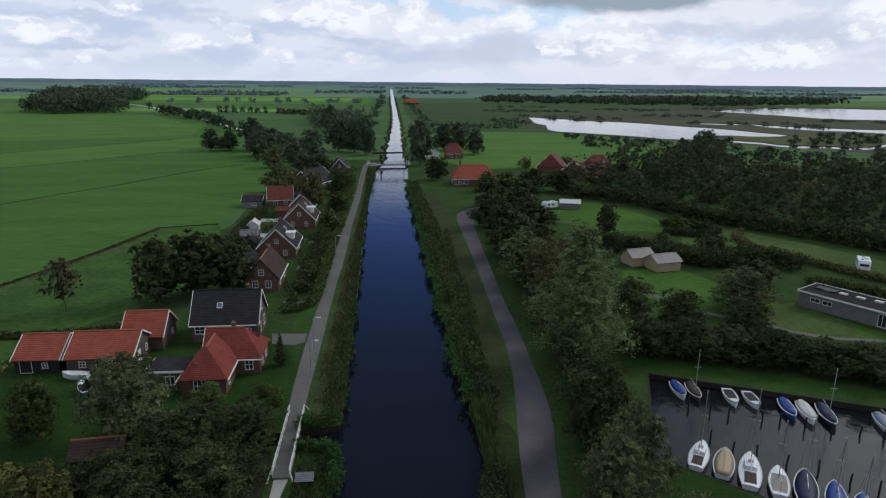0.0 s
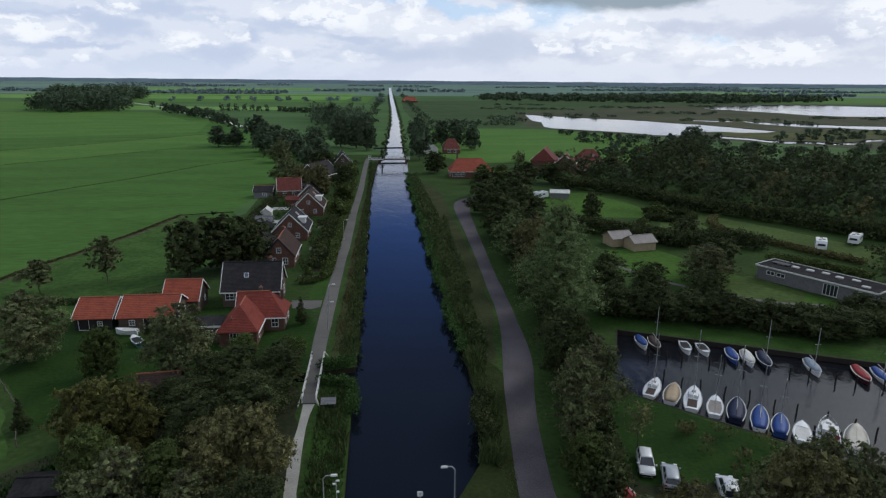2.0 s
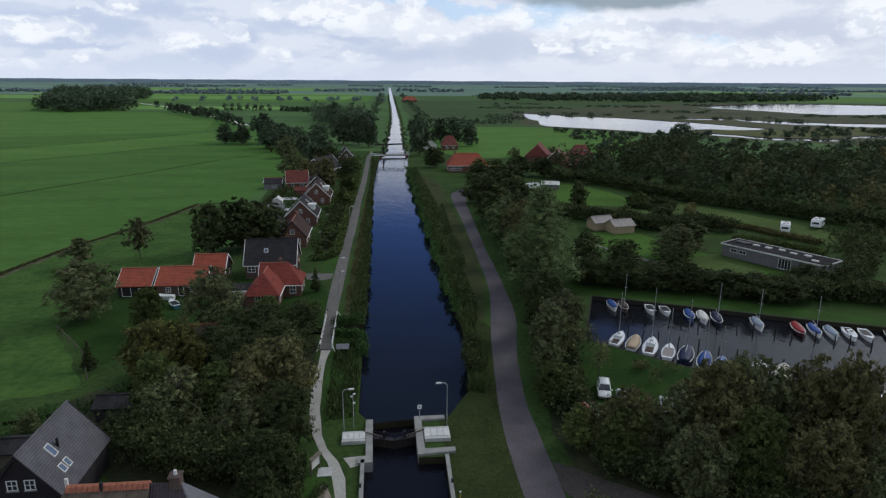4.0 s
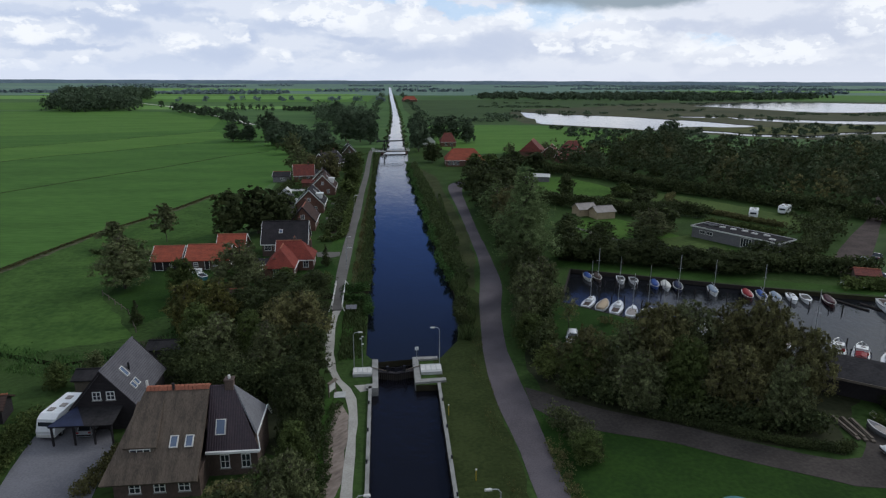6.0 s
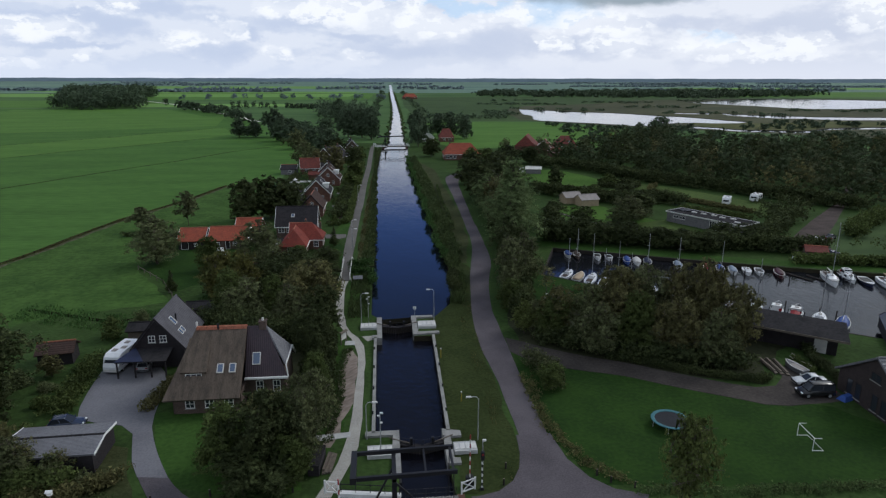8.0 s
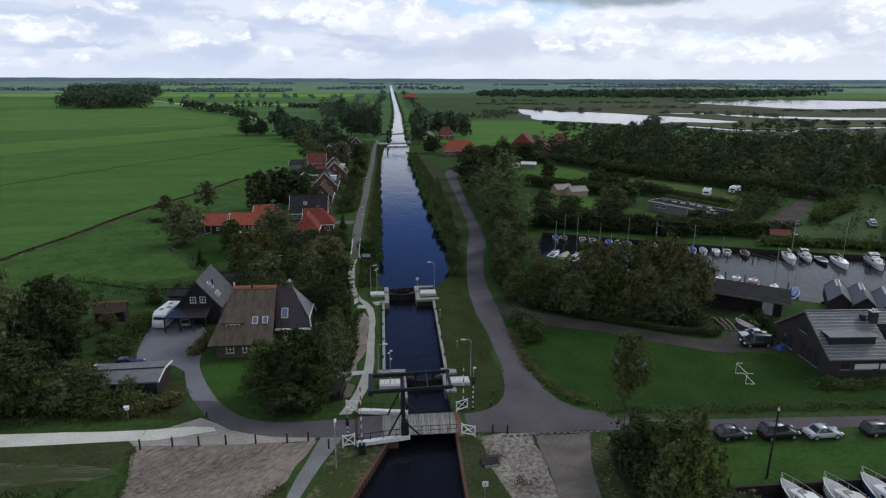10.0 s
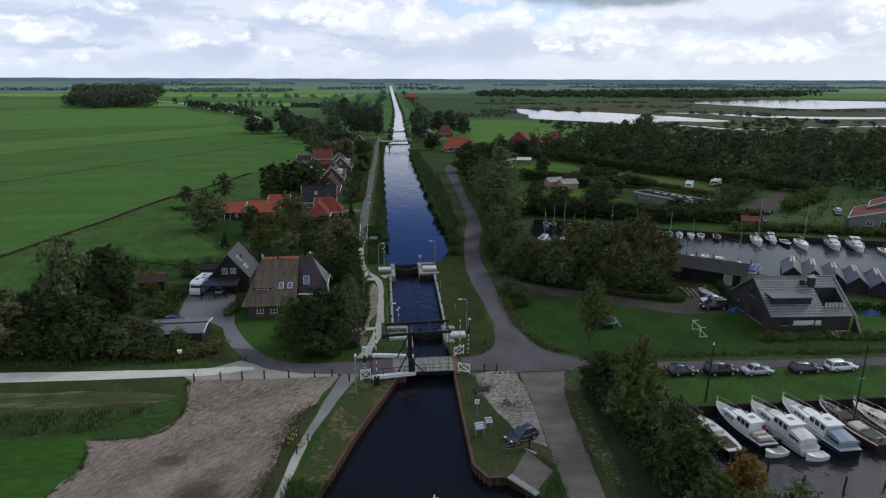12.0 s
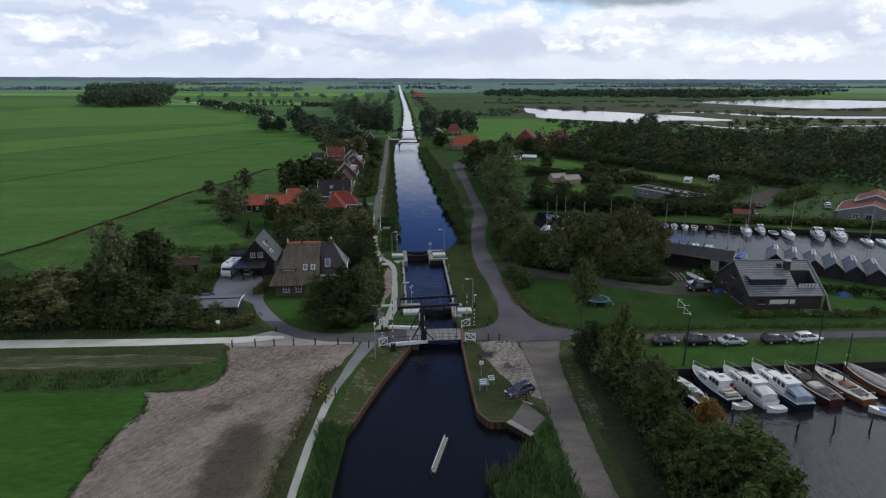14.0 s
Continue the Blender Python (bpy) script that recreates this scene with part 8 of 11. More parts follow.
# hedges and wild edges
hedge("low clipped green hedge along the drive", [(27.9, 30.4), (31.9, 28.4), (37.0, 25.1), (42.1, 22.6), (45.0, 21.7), (46.6, 22.2)], 0.9, 1.0, "leaf_dark", 520, 0.11, 50)
hedge("tall wild growth where the drive meets the road", [(16.4, 30.4), (18.2, 27.2), (18.6, 22.4)], 2.2, 2.2, "leaf_grey", 330, 0.17, 510)
hedge("wild green roadside edge", [(15.4, 26), (15.2, 14), (17.4, 6.5), (20, 3.4)], 1.5, 0.45, "reed_dry", 110, 0.12, 51)
hedge("rough grassy strip along the road", [(21, 2.0), (31, 0.6), (47, 0.1), (71, -1.2), (110, -3)], 1.5, 0.5, "reed", 90, 0.13, 52)
hedge("brownish garden planting beside the dark house", [(50, 4.6), (60, 4.6), (70, 3.4), (84, 2.4)], 2.2, 0.7, "leaf", 120, 0.16, 53)
hedge("green hedge beside the yacht shed", [(66, 19.5), (76, 13.5), (90, 6), (105, 0)], 1.2, 1.5, "leaf_dark", 150, 0.2, 54)
hedge("dark hedge by the boathouse yard", [(57.0, 30.4), (56.0, 27), (55.2, 24)], 1.1, 1.3, "leaf_dark", 420, 0.15, 55)
hedge("white-flowering border by the boathouse", [(53.6, 28), (53.8, 25.4), (53.6, 23.6)], 0.9, 0.7, "leaf", 260, 0.12, 551)
hedge("pale blossoms in the boathouse border", [(53.6, 28), (53.8, 25.4), (53.6, 23.6)], 0.8, 0.85, "cream", 16, 0.11, 552, name="flowers")
hedge("dark shrub belt north of the harbour", [(36, 97), (50, 93), (66, 87), (80, 83), (94, 78)], 4.2, 3.6, "leaf_dark", 330, 0.32, 56)
hedge("hedge round the camping field", [(49, 160), (58, 150), (66, 142), (72, 138), (80, 140), (88, 134)], 4.6, 3.6, "leaf_dark", 420, 0.3, 57)
hedge("low hedge strip on the camping field", [(95, 168), (90, 161), (88.6, 150), (91, 142), (95, 136), (98, 129), (103, 120)], 1.6, 1.3, "leaf_brown", 260, 0.24, 58)
hedge("bushes around the clubhouse", [(84, 124), (90, 117), (95, 109)], 2.6, 2.0, "leaf", 330, 0.26, 59)
hedge("bushes beyond the harbour car park", [(112, 92), (118, 98), (126, 104), (136, 112)], 4.0, 3.2, "leaf", 300, 0.32, 60)
foliage_mass("shrubs", "dark thicket between the lodge and the dirt lane", "bushes", scatter([(92, 98), (97.5, 96.5), (114, 113.5), (128, 127.5), (120, 131), (106, 122)], 3.6, 3.4, 2.6, 604), "leaf_dark", 420, 0.2, 605)
foliage_mass("shrubs", "loose scrub on the bank before the small harbour", "bushes", scatter([(33, 61), (44, 53), (50, 45), (44, 44), (34, 48), (30, 56)], 3.3, 1.5, 1.5, 606), "leaf_brown", 200, 0.15, 607)
foliage_mass("shrubs", "scattered scrub round the harbour car park", "bushes", scatter([(104, 80), (124, 70), (150, 64), (160, 96), (140, 112), (118, 100)], 6.5, 2.0, 1.7, 602), "leaf", 160, 0.17, 603)
hedge("bushes between clubhouse and car park", [(90, 92), (95, 98), (101, 104), (108, 112)], 3.4, 3.0, "leaf_dark", 330, 0.3, 601)
hedge("tangle of bushes on the harbour bank", [(84, 72), (96, 70), (108, 66), (122, 62), (140, 56)], 3.4, 1.8, "leaf", 220, 0.32, 61)
hedge("mixed green hedge along the shell path", [(-100, 8.2), (-60, 8.4), (-48, 8.0), (-43, 7.6)], 3.6, 4.6, "leaf", 330, 0.3, 62)
hedge("low mixed hedge before the yard shed", [(-43, 7.4), (-38, 7.0), (-33, 7.2)], 2.4, 1.9, "leaf", 360, 0.22, 621)
hedge("tall dry grass beside the yard", [(-37, 5.8), (-32, 6.2), (-28.5, 8.5)], 1.6, 1.3, "reed_dry", 260, 0.2, 63)
hedge("mixed garden border by the driveway", [(-41, 22), (-41.5, 30), (-42, 37)], 3.0, 1.0, "leaf", 220, 0.18, 64)
hedge("mixed garden border with red leaves", [(-31, 21.5), (-30, 25), (-29.6, 29)], 1.4, 1.1, "leaf_brown", 260, 0.16, 65)
hedge("clipped dark hedge beside the towpath", [(-10.8, 40), (-10.4, 30), (-10.2, 20), (-10.6, 15)], 1.6, 2.2, "leaf_dark", 420, 0.2, 66)
hedge("dark thicket behind the farmhouse", [(-30, 46), (-24, 42), (-18, 39), (-13, 40)], 4.0, 4.0, "leaf_dark", 700, 0.2, 67)
hedge("thicket between garden and ditch", [(-33, 62), (-26, 68), (-18, 69.5), (-12.8, 68)], 4.0, 3.4, "leaf_dark", 650, 0.2, 68)
hedge("hedge behind the cottage barns", [(-66, 109), (-55, 107.6), (-44, 108.8), (-38, 112)], 1.2, 1.0, "reed", 130, 0.24, 69)
hedge("low garden hedges of the lane", [(-12, 118), (-11.6, 130), (-11.6, 150), (-11, 190), (-10.6, 240)], 1.6, 1.3, "leaf", 120, 0.26, 70)
hedge("bushes in the camping hedge", [(78, 178), (88, 172), (84, 164), (74, 168)], 2.4, 1.6, "leaf_dark", 170, 0.34, 71)
hedge("garden shrubs before the row houses", [(-15, 126), (-14.5, 146), (-14, 168), (-14, 190), (-13.6, 220)], 2.8, 1.6, "leaf_dark", 110, 0.34, 72)
hedge("shrubs along the harbour lane trees", [(26, 104), (28, 120), (29, 140), (31, 160), (30, 180)], 4.0, 5.0, "leaf_dark", 200, 0.42, 73)
hedge("undergrowth below the poplars", [(19.4, 46), (21.6, 60), (23.6, 74), (25.4, 88), (27, 100)], 3.6, 4.0, "leaf_dark", 320, 0.3, 74)
hedge("clipped hedge between the boathouse yard and the lawn", [(55.2, 26.4), (55.8, 24), (55.0, 21.6), (54.4, 19.9)], 1.0, 1.3, "leaf_dark", 420, 0.11, 751)
hedge("undergrowth below the harbour grove", [(20, 37), (28, 32.2), (38, 27.4), (45, 26)], 3.0, 2.6, "leaf_dark", 380, 0.24, 75)
hedge("tangled bank by the brick road", [(20.4, -8), (21.6, -18), (21.4, -30), (20.4, -40), (20, -60)], 4.2, 3.2, "leaf_dark", 420, 0.26, 76)
hedge("shrubs along the wood front", [(66, 224), (82, 209), (91, 187), (98, 176), (108, 164), (117, 151), (126, 138), (138, 121)], 4.2, 4.0, "leaf_dark", 260, 0.4, 77)

# reeds and long grass on the banks
blades("green reed bed on the canal bank", [(10.3, 78), (13.6, 78), (14.6, 100), (14.8, 128), (15.6, 180), (14.5, 240), (11.2, 262), (11.0, 184), (10.3, 120)], 13000, 1.05, 0.15, "reed", 80)
hedge("tussocky reed clumps along the canal edge", [(10.2 + 0.5 * math.sin(y * 0.31) + 0.3 * math.sin(y * 0.83), y) for y in range(82, 262, 4)], 1.5, 1.2, "reed_green", 60, 0.2, 801, name="reeds")
hedge("bushy marsh growth in the reed bed", [(12.6 + 1.0 * math.sin(y * 0.23), y) for y in range(84, 256, 5)], 2.2, 1.7, "reed", 60, 0.24, 802, name="reeds")
hedge("reed clumps along the lane bank", [(-4.7 + 0.35 * math.sin(y * 0.4), y) for y in range(82, 300, 4)], 0.9, 0.8, "reed", 40, 0.18, 803, name="reeds")
hedge("overhanging growth at the side ditch", [(-9.2, 78.4), (-7, 78.4), (-5.2, 79.8)], 1.6, 1.4, "reed_green", 260, 0.16, 804, name="reeds")
hedge("overhanging growth at the side ditch", [(-9.0, 74.0), (-7, 73.4), (-5.0, 72.6), (-4.7, 66)], 1.3, 1.2, "reed_green", 260, 0.16, 805, name="reeds")
hedge("reeds half hiding the roadside ditch", [(15.1, 108), (15.6, 119), (15.9, 134), (16.0, 149), (16.6, 164), (17.0, 174)], 0.9, 0.9, "reed", 70, 0.17, 807, name="reeds")
hedge("dark alder bush in the canal edge", [(10.4, 58), (9.6, 61), (10.6, 66)], 1.6, 3.0, "leaf_dark", 420, 0.17, 806)
blades("narrow reed fringe on the canal bank", [(8.6, 55.2), (10.6, 60), (10.9, 80), (12.4, 80), (12.2, 62), (10.6, 54)], 2600, 1.8, 0.1, "reed", 81)
blades("reed fringe below the lane", [(-7.3, 79), (-4.6, 79), (-4.6, 160), (-4.3, 228), (-2.2, 300), (-3.6, 300), (-5.4, 228), (-6.2, 160)], 6500, 0.9, 0.14, "reed", 82)
blades("dry grass verge below the lane", [(-8.4, 84), (-6.4, 84), (-5.4, 200), (-6.0, 200), (-7.6, 130)], 2600, 0.7, 0.12, "reed_dry", 83)
blades("green reeds by the lower water", [(-15.0, -24), (-11.9, -24.2), (-12.9, -36), (-13.6, -60), (-16.2, -60), (-15.4, -36)], 5200, 1.3, 0.06, "reed_green", 84)
blades("long grass by the slipway", [(8.6, -28), (10.8, -25), (10.8, -38), (9.8, -60), (2.4, -60), (2.8, -36.5), (7.0, -33)], 5200, 1.1, 0.06, "reed_green", 85)
blades("tall grey-green reeds standing in the lower water", [(8.0, -28.4), (5.2, -32.6), (2.0, -34), (2.2, -50), (6, -50), (9.4, -36)], 2600, 2.0, 0.06, "reed", 111, foot=-0.9)
blades("weeds on the left lock bank", [(-8.6, 49), (-5.2, 49.5), (-5.0, 72.5), (-8.9, 72.5)], 2600, 0.9, 0.12, "reed", 86)
blades("tall weeds on the damp strip", [(-100, -8.6), (-33.4, -7.8), (-36.6, -12.6), (-100, -13.6)], 6000, 0.8, 0.09, "reed", 87)
blades("rough grass edge of the shell path", [(-100, 3.8), (-26.4, 4.4), (-30.4, 7), (-100, 6.4)], 4200, 0.55, 0.08, "reed", 88)
blades("brownish grass beside the embankment road", [(8.9, 4), (10.7, 6), (11.0, 26), (11.3, 44), (12.4, 57), (10.6, 57), (9.2, 44), (9.0, 25)], 3600, 0.35, 0.07, "reed_dry", 89)
blades("marsh grass along the pasture ditch", [(-64, 54), (-46, 47), (-36, 51), (-31.6, 60), (-34, 63), (-38, 57), (-46, 54), (-62, 61)], 3600, 0.6, 0.11, "reed_green", 90)
hedge("ragged grass edge of the bare earth", [(-30.6, -1.4), (-29.0, -10), (-31.4, -14), (-37.4, -14.2)], 0.7, 0.22, "reed", 60, 0.09, 91, name="grass_edge")
hedge("ragged grass edge of the field", [(-37.6, -14.4), (-35.8, -18.9), (-37.2, -25), (-37.1, -33), (-39, -60)], 0.7, 0.2, "reed", 50, 0.09, 92, name="grass_edge")
hedge("dry weeds between earth and footpath", [(-14.6, -9), (-16.4, -13), (-16.8, -20), (-17.8, -27), (-18.6, -36), (-20.6, -60)], 1.8, 0.3, "reed_dry", 90, 0.10, 93, name="weeds")


def earth_clods(label, ring, count, seed):
    """Low ridges and lumps pressed up by wheels, along slowly turning directions."""
    rng = np.random.default_rng(seed)
    xs, ys = [p[0] for p in ring], [p[1] for p in ring]
    p = np.column_stack([rng.uniform(min(xs), max(xs), count * 2), rng.uniform(min(ys), max(ys), count * 2)])
    p = np.array([q for q in p if inside(q, ring)][:count])
    n = len(p)
    wave = np.sin(p[:, 0] * 0.9 + p[:, 1] * 0.35) + np.sin(p[:, 1] * 0.8 - p[:, 0] * 0.3)
    p, wave = p[wave > -0.5], wave[wave > -0.5]
    n = len(p)
    a = 0.75 + 0.5 * np.sin(p[:, 1] * 0.16) + rng.normal(scale=0.16, size=n)
    d = np.column_stack([np.cos(a), np.sin(a)])
    c = np.column_stack([-d[:, 1], d[:, 0]])
    l, w, h = rng.uniform(0.15, 0.62, (n, 1)), rng.uniform(0.05, 0.13, (n, 1)), rng.uniform(0.05, 0.15, n)

    def at(i, j, z):
        return np.column_stack([p + d * l * i + c * w * j, z])

    low, top = np.full(n, -0.02), at(rng.uniform(-0.4, 0.4, (n, 1)), rng.uniform(-0.3, 0.3, (n, 1)), h)
    b = [at(-1, -0.4, low), at(0.2, -1, low), at(1, 0.3, low), at(-0.3, 1, low)]
    q = np.stack([v for i in range(4) for v in (b[i], b[(i + 1) % 4], top)], 1).reshape(-1, 3)
    return tagged(new("earth_clods", quad_mesh("earth_clods", q, "dirt")), label, "soil", kind="stuff")


earth_clods("ridges and clods pressed up in the bare earth", [(-30, -1.6), (-13, -2), (-14.6, -8.6), (-17, -12.6), (-17.4, -20), (-18.6, -31), (-20, -44), (-38, -44), (-36.8, -25), (-35.6, -18.9), (-36, -14.8), (-30.6, -14.2), (-28.4, -10)], 3600, 97)
blades("sparse weeds on the damp earth", [(-21.5, -24), (-17.6, -20), (-18.8, -36), (-20.5, -60), (-24, -60), (-22.5, -38)], 1500, 0.28, 0.06, "reed", 94, name="weeds")
blades("dry tussocks on the strip by the shell path", [(-100, -2.6), (-32, -2.8), (-30, -8), (-100, -7.4)], 8000, 0.3, 0.08, "reed_dry", 95, name="weeds")
blades("short grass on the strip by the shell path", [(-100, -1.2), (-31, -0.4), (-29.4, -9), (-100, -8.6)], 5200, 0.3, 0.06, "reed", 96, name="grass_tufts")


def clods(label, ring, count, size, mat, seed):
    """Loose lumps of soil, thrown up in rows by wheels."""
    rng = np.random.default_rng(seed)
    xs, ys = [p[0] for p in ring], [p[1] for p in ring]
    out, n = [], 0
    while n < count:
        x, y = rng.uniform(min(xs), max(xs)), rng.uniform(min(ys), max(ys))
        row = math.sin((x * 0.906 - y * 0.423) * 5.6 + 2.5 * math.sin(x * 0.21) + 1.7 * math.sin(y * 0.17))
        if not inside((x, y), ring) or row < rng.uniform(-1.2, 1.0):
            continue
        r = size * rng.uniform(0.4, 1.5)
        a = rng.uniform(0, 6.28)
        p = [(x + math.cos(a + k) * r * rng.uniform(0.6, 1.6), y + math.sin(a + k) * r * rng.uniform(0.5, 1.0), -0.02) for k in (0, 1.6, 3.2, 4.7)]
        top = (x + rng.normal() * r * 0.3, y + rng.normal() * r * 0.3, r * rng.uniform(0.35, 0.8))
        for k in range(4):
            out += [p[k], p[(k + 1) % 4], top]
        n += 1
    return tagged(new("soil_clods", quad_mesh("soil_clods", np.array(out), mat)), label, "soil", kind="stuff")


EARTH = [(-30.0, -1.2), (-12.2, -2.0), (-14.4, -8.6), (-17.0, -18), (-19.2, -36), (-22.4, -60), (-38.4, -60), (-36.6, -33), (-36.6, -25), (-35.2, -18.6), (-36.6, -15), (-30.8, -13.6), (-28.2, -10)]


def ruts(label, ring, count, mat, seed):
    """Low ridges pressed up by wheels, in long gentle arcs."""
    rng = np.random.default_rng(seed)
    xs, ys = [p[0] for p in ring], [p[1] for p in ring]
    out, n = [], 0
    while n < count:
        x, y = rng.uniform(min(xs), max(xs)), rng.uniform(min(ys), max(ys))
        if not inside((x, y), ring):
            continue
        n += 1
        a = math.radians(rng.choice((62, 70, 20, 118), p=(.45, .25, .15, .15)) + rng.normal() * 9)
        bend, w, h = rng.normal() * 0.04, rng.uniform(0.05, 0.14), rng.uniform(0.03, 0.08)
        pts = []
        for k in range(int(rng.uniform(8, 30))):
            if not inside((x, y), ring):
                break
            pts.append((x, y, a))
            x, y, a = x + math.cos(a) * 0.5, y + math.sin(a) * 0.5, a + bend + rng.normal() * 0.05
        for (x0, y0, a0), (x1, y1, a1) in zip(pts, pts[1:]):
            if rng.random() < 0.18:
                continue
            l0, r0 = (x0 - math.sin(a0) * w, y0 + math.cos(a0) * w, -0.01), (x0 + math.sin(a0) * w, y0 - math.cos(a0) * w, -0.01)
            l1, r1 = (x1 - math.sin(a1) * w, y1 + math.cos(a1) * w, -0.01), (x1 + math.sin(a1) * w, y1 - math.cos(a1) * w, -0.01)
            t0, t1 = (x0, y0, h * rng.uniform(.5, 1.2)), (x1, y1, h * rng.uniform(.5, 1.2))
            out += [l0, t0, l1, l1, t0, t1, t0, r0, t1, t1, r0, r1]
    return tagged(new("soil_ridges", quad_mesh("soil_ridges", np.array(out), mat)), label, "soil", kind="stuff")


ruts("low ridges left by wheels in the bare earth", EARTH, 1000, "dirt", 104)
clods("loose clods on the bare earth", EARTH, 2600, 0.12, "dirt", 97)
clods("scattered lumps on the sandy lock bank", [(5.6, -1.8), (10.8, -2.6), (11.1, -15), (8.4, -15.6), (6.8, -9)], 420, 0.14, "sand", 98)
hedge("pale reed fringe along the long field ditch", [(x + 1.1, y - 0.3) for x, y in ((-100, 20), (-91.5, 52), (-88, 61), (-85, 73), (-82.5, 86), (-80, 95), (-77.4, 111), (-73.4, 130), (-68.6, 143), (-63.4, 160), (-58.4, 182))], 0.7, 0.5, "reed_dry", 46, 0.16, 99, name="reeds")
hedge("mixed shrubs in the lane gardens", [(-17.5, 116), (-12.4, 119), (-12.2, 143.4), (-17.6, 145)], 1.6, 1.2, "leaf", 90, 0.22, 100)
hedge("dark hedge between the lane gardens", [(-18, 166.5), (-10.6, 165.8)], 1.2, 1.5, "leaf_dark", 160, 0.24, 101)
hedge("overgrown back gardens of the row houses", [(-34, 140), (-35, 160), (-35.5, 180), (-34.5, 200)], 2.4, 2.0, "leaf_dark", 140, 0.32, 102)
hedge("weeds round the worn earth by the towpath", [(-9.2, 13), (-8.4, 24), (-8.8, 30), (-8.0, 37)], 1.0, 0.4, "reed", 120, 0.12, 103, name="weeds")
plots = scatter([(-18, 120), (-11.8, 120), (-9.6, 300), (-38, 300), (-37, 205), (-31, 140)], 6.5, 2.3, 1.9, 105)
foliage_mass("shrubs", "leafy shrubs in the gardens along the lane", "bushes", plots[::2], "leaf", 170, 0.2, 106)
foliage_mass("shrubs", "dark shrubs in the gardens along the lane", "bushes", plots[1::2], "leaf_dark", 170, 0.2, 107)
blades("rough tussocks over the pasture", [(-88, 58), (-82, 81), (-78, 99), (-72, 124), (-64, 150), (-56, 172), (-40, 140), (-54, 108), (-54, 82), (-42, 62), (-62, 56), (-70, 34)], 7000, 0.3, 0.14, "reed_green", 108, name="grass_tufts", category="grass")
blades("dry stalks on the bank above the piling", [(-9.4, -2.5), (-4.6, -3.0), (-9.4, -15), (-12.4, -24), (-14.2, -23), (-12.4, -14)], 1600, 0.3, 0.05, "reed_dry", 109, name="weeds")
blades("weeds on the bank by the notice boards", [(3.8, -3), (5.4, -3), (6.6, -11), (8.0, -16.4), (11, -20.5), (8.6, -19.6), (6.2, -24), (4.0, -23)], 1200, 0.3, 0.05, "reed_green", 110, name="weeds")

# ---- boats ----
def hull_rings(L, W, draft, free, stern=0.72, rise=0.35, n=11):
    """Cross-sections of a hull with its bow at +y; deck edge at the free-board."""
    rings, edge = [], []
    for i in range(n):
        u = i / (n - 1)
        w = W / 2 * (stern + (1 - stern) * math.sin(math.pi * min(u * 1.25, 0.5))) if u < 0.42 else W / 2 * max(0.0, math.cos((u - 0.42) / 0.58 * math.pi / 2)) ** 0.62
        w = max(w, 0.03)
        z = free + rise * max(0, u - 0.35) ** 2 * 1.6
        y = -L / 2 + L * u
        k = -draft * (1 - max(0, u - 0.72) * 2.6)
        rings.append([(-w, y, z), (-w * 0.92, y, z * 0.25), (-w * 0.55, y, k * 0.8), (0, y, k), (w * 0.55, y, k * 0.8), (w * 0.92, y, z * 0.25), (w, y, z)])
        edge.append((w, y, z))
    return rings, edge


def deck_loft(edge, inset, camber, lift, i0, i1):
    """A cambered cover or deck between two stations."""
    rings = []
    for w, y, z in edge[i0:i1]:
        k = max(0.02, w - inset)
        rings.append([(-k, y, z + lift), (-k * 0.5, y, z + lift + camber * 0.75), (0, y, z + lift + camber), (k * 0.5, y, z + lift + camber * 0.75), (k, y, z + lift), (0, y, z + lift - 0.12)])
    return rings


def side_band(line, w, h):
    """One bent strip along a row of points."""
    return [[(x - w / 2, y, z - h / 2), (x + w / 2, y, z - h / 2), (x + w / 2, y, z + h / 2), (x - w / 2, y, z + h / 2)] for x, y, z in line]


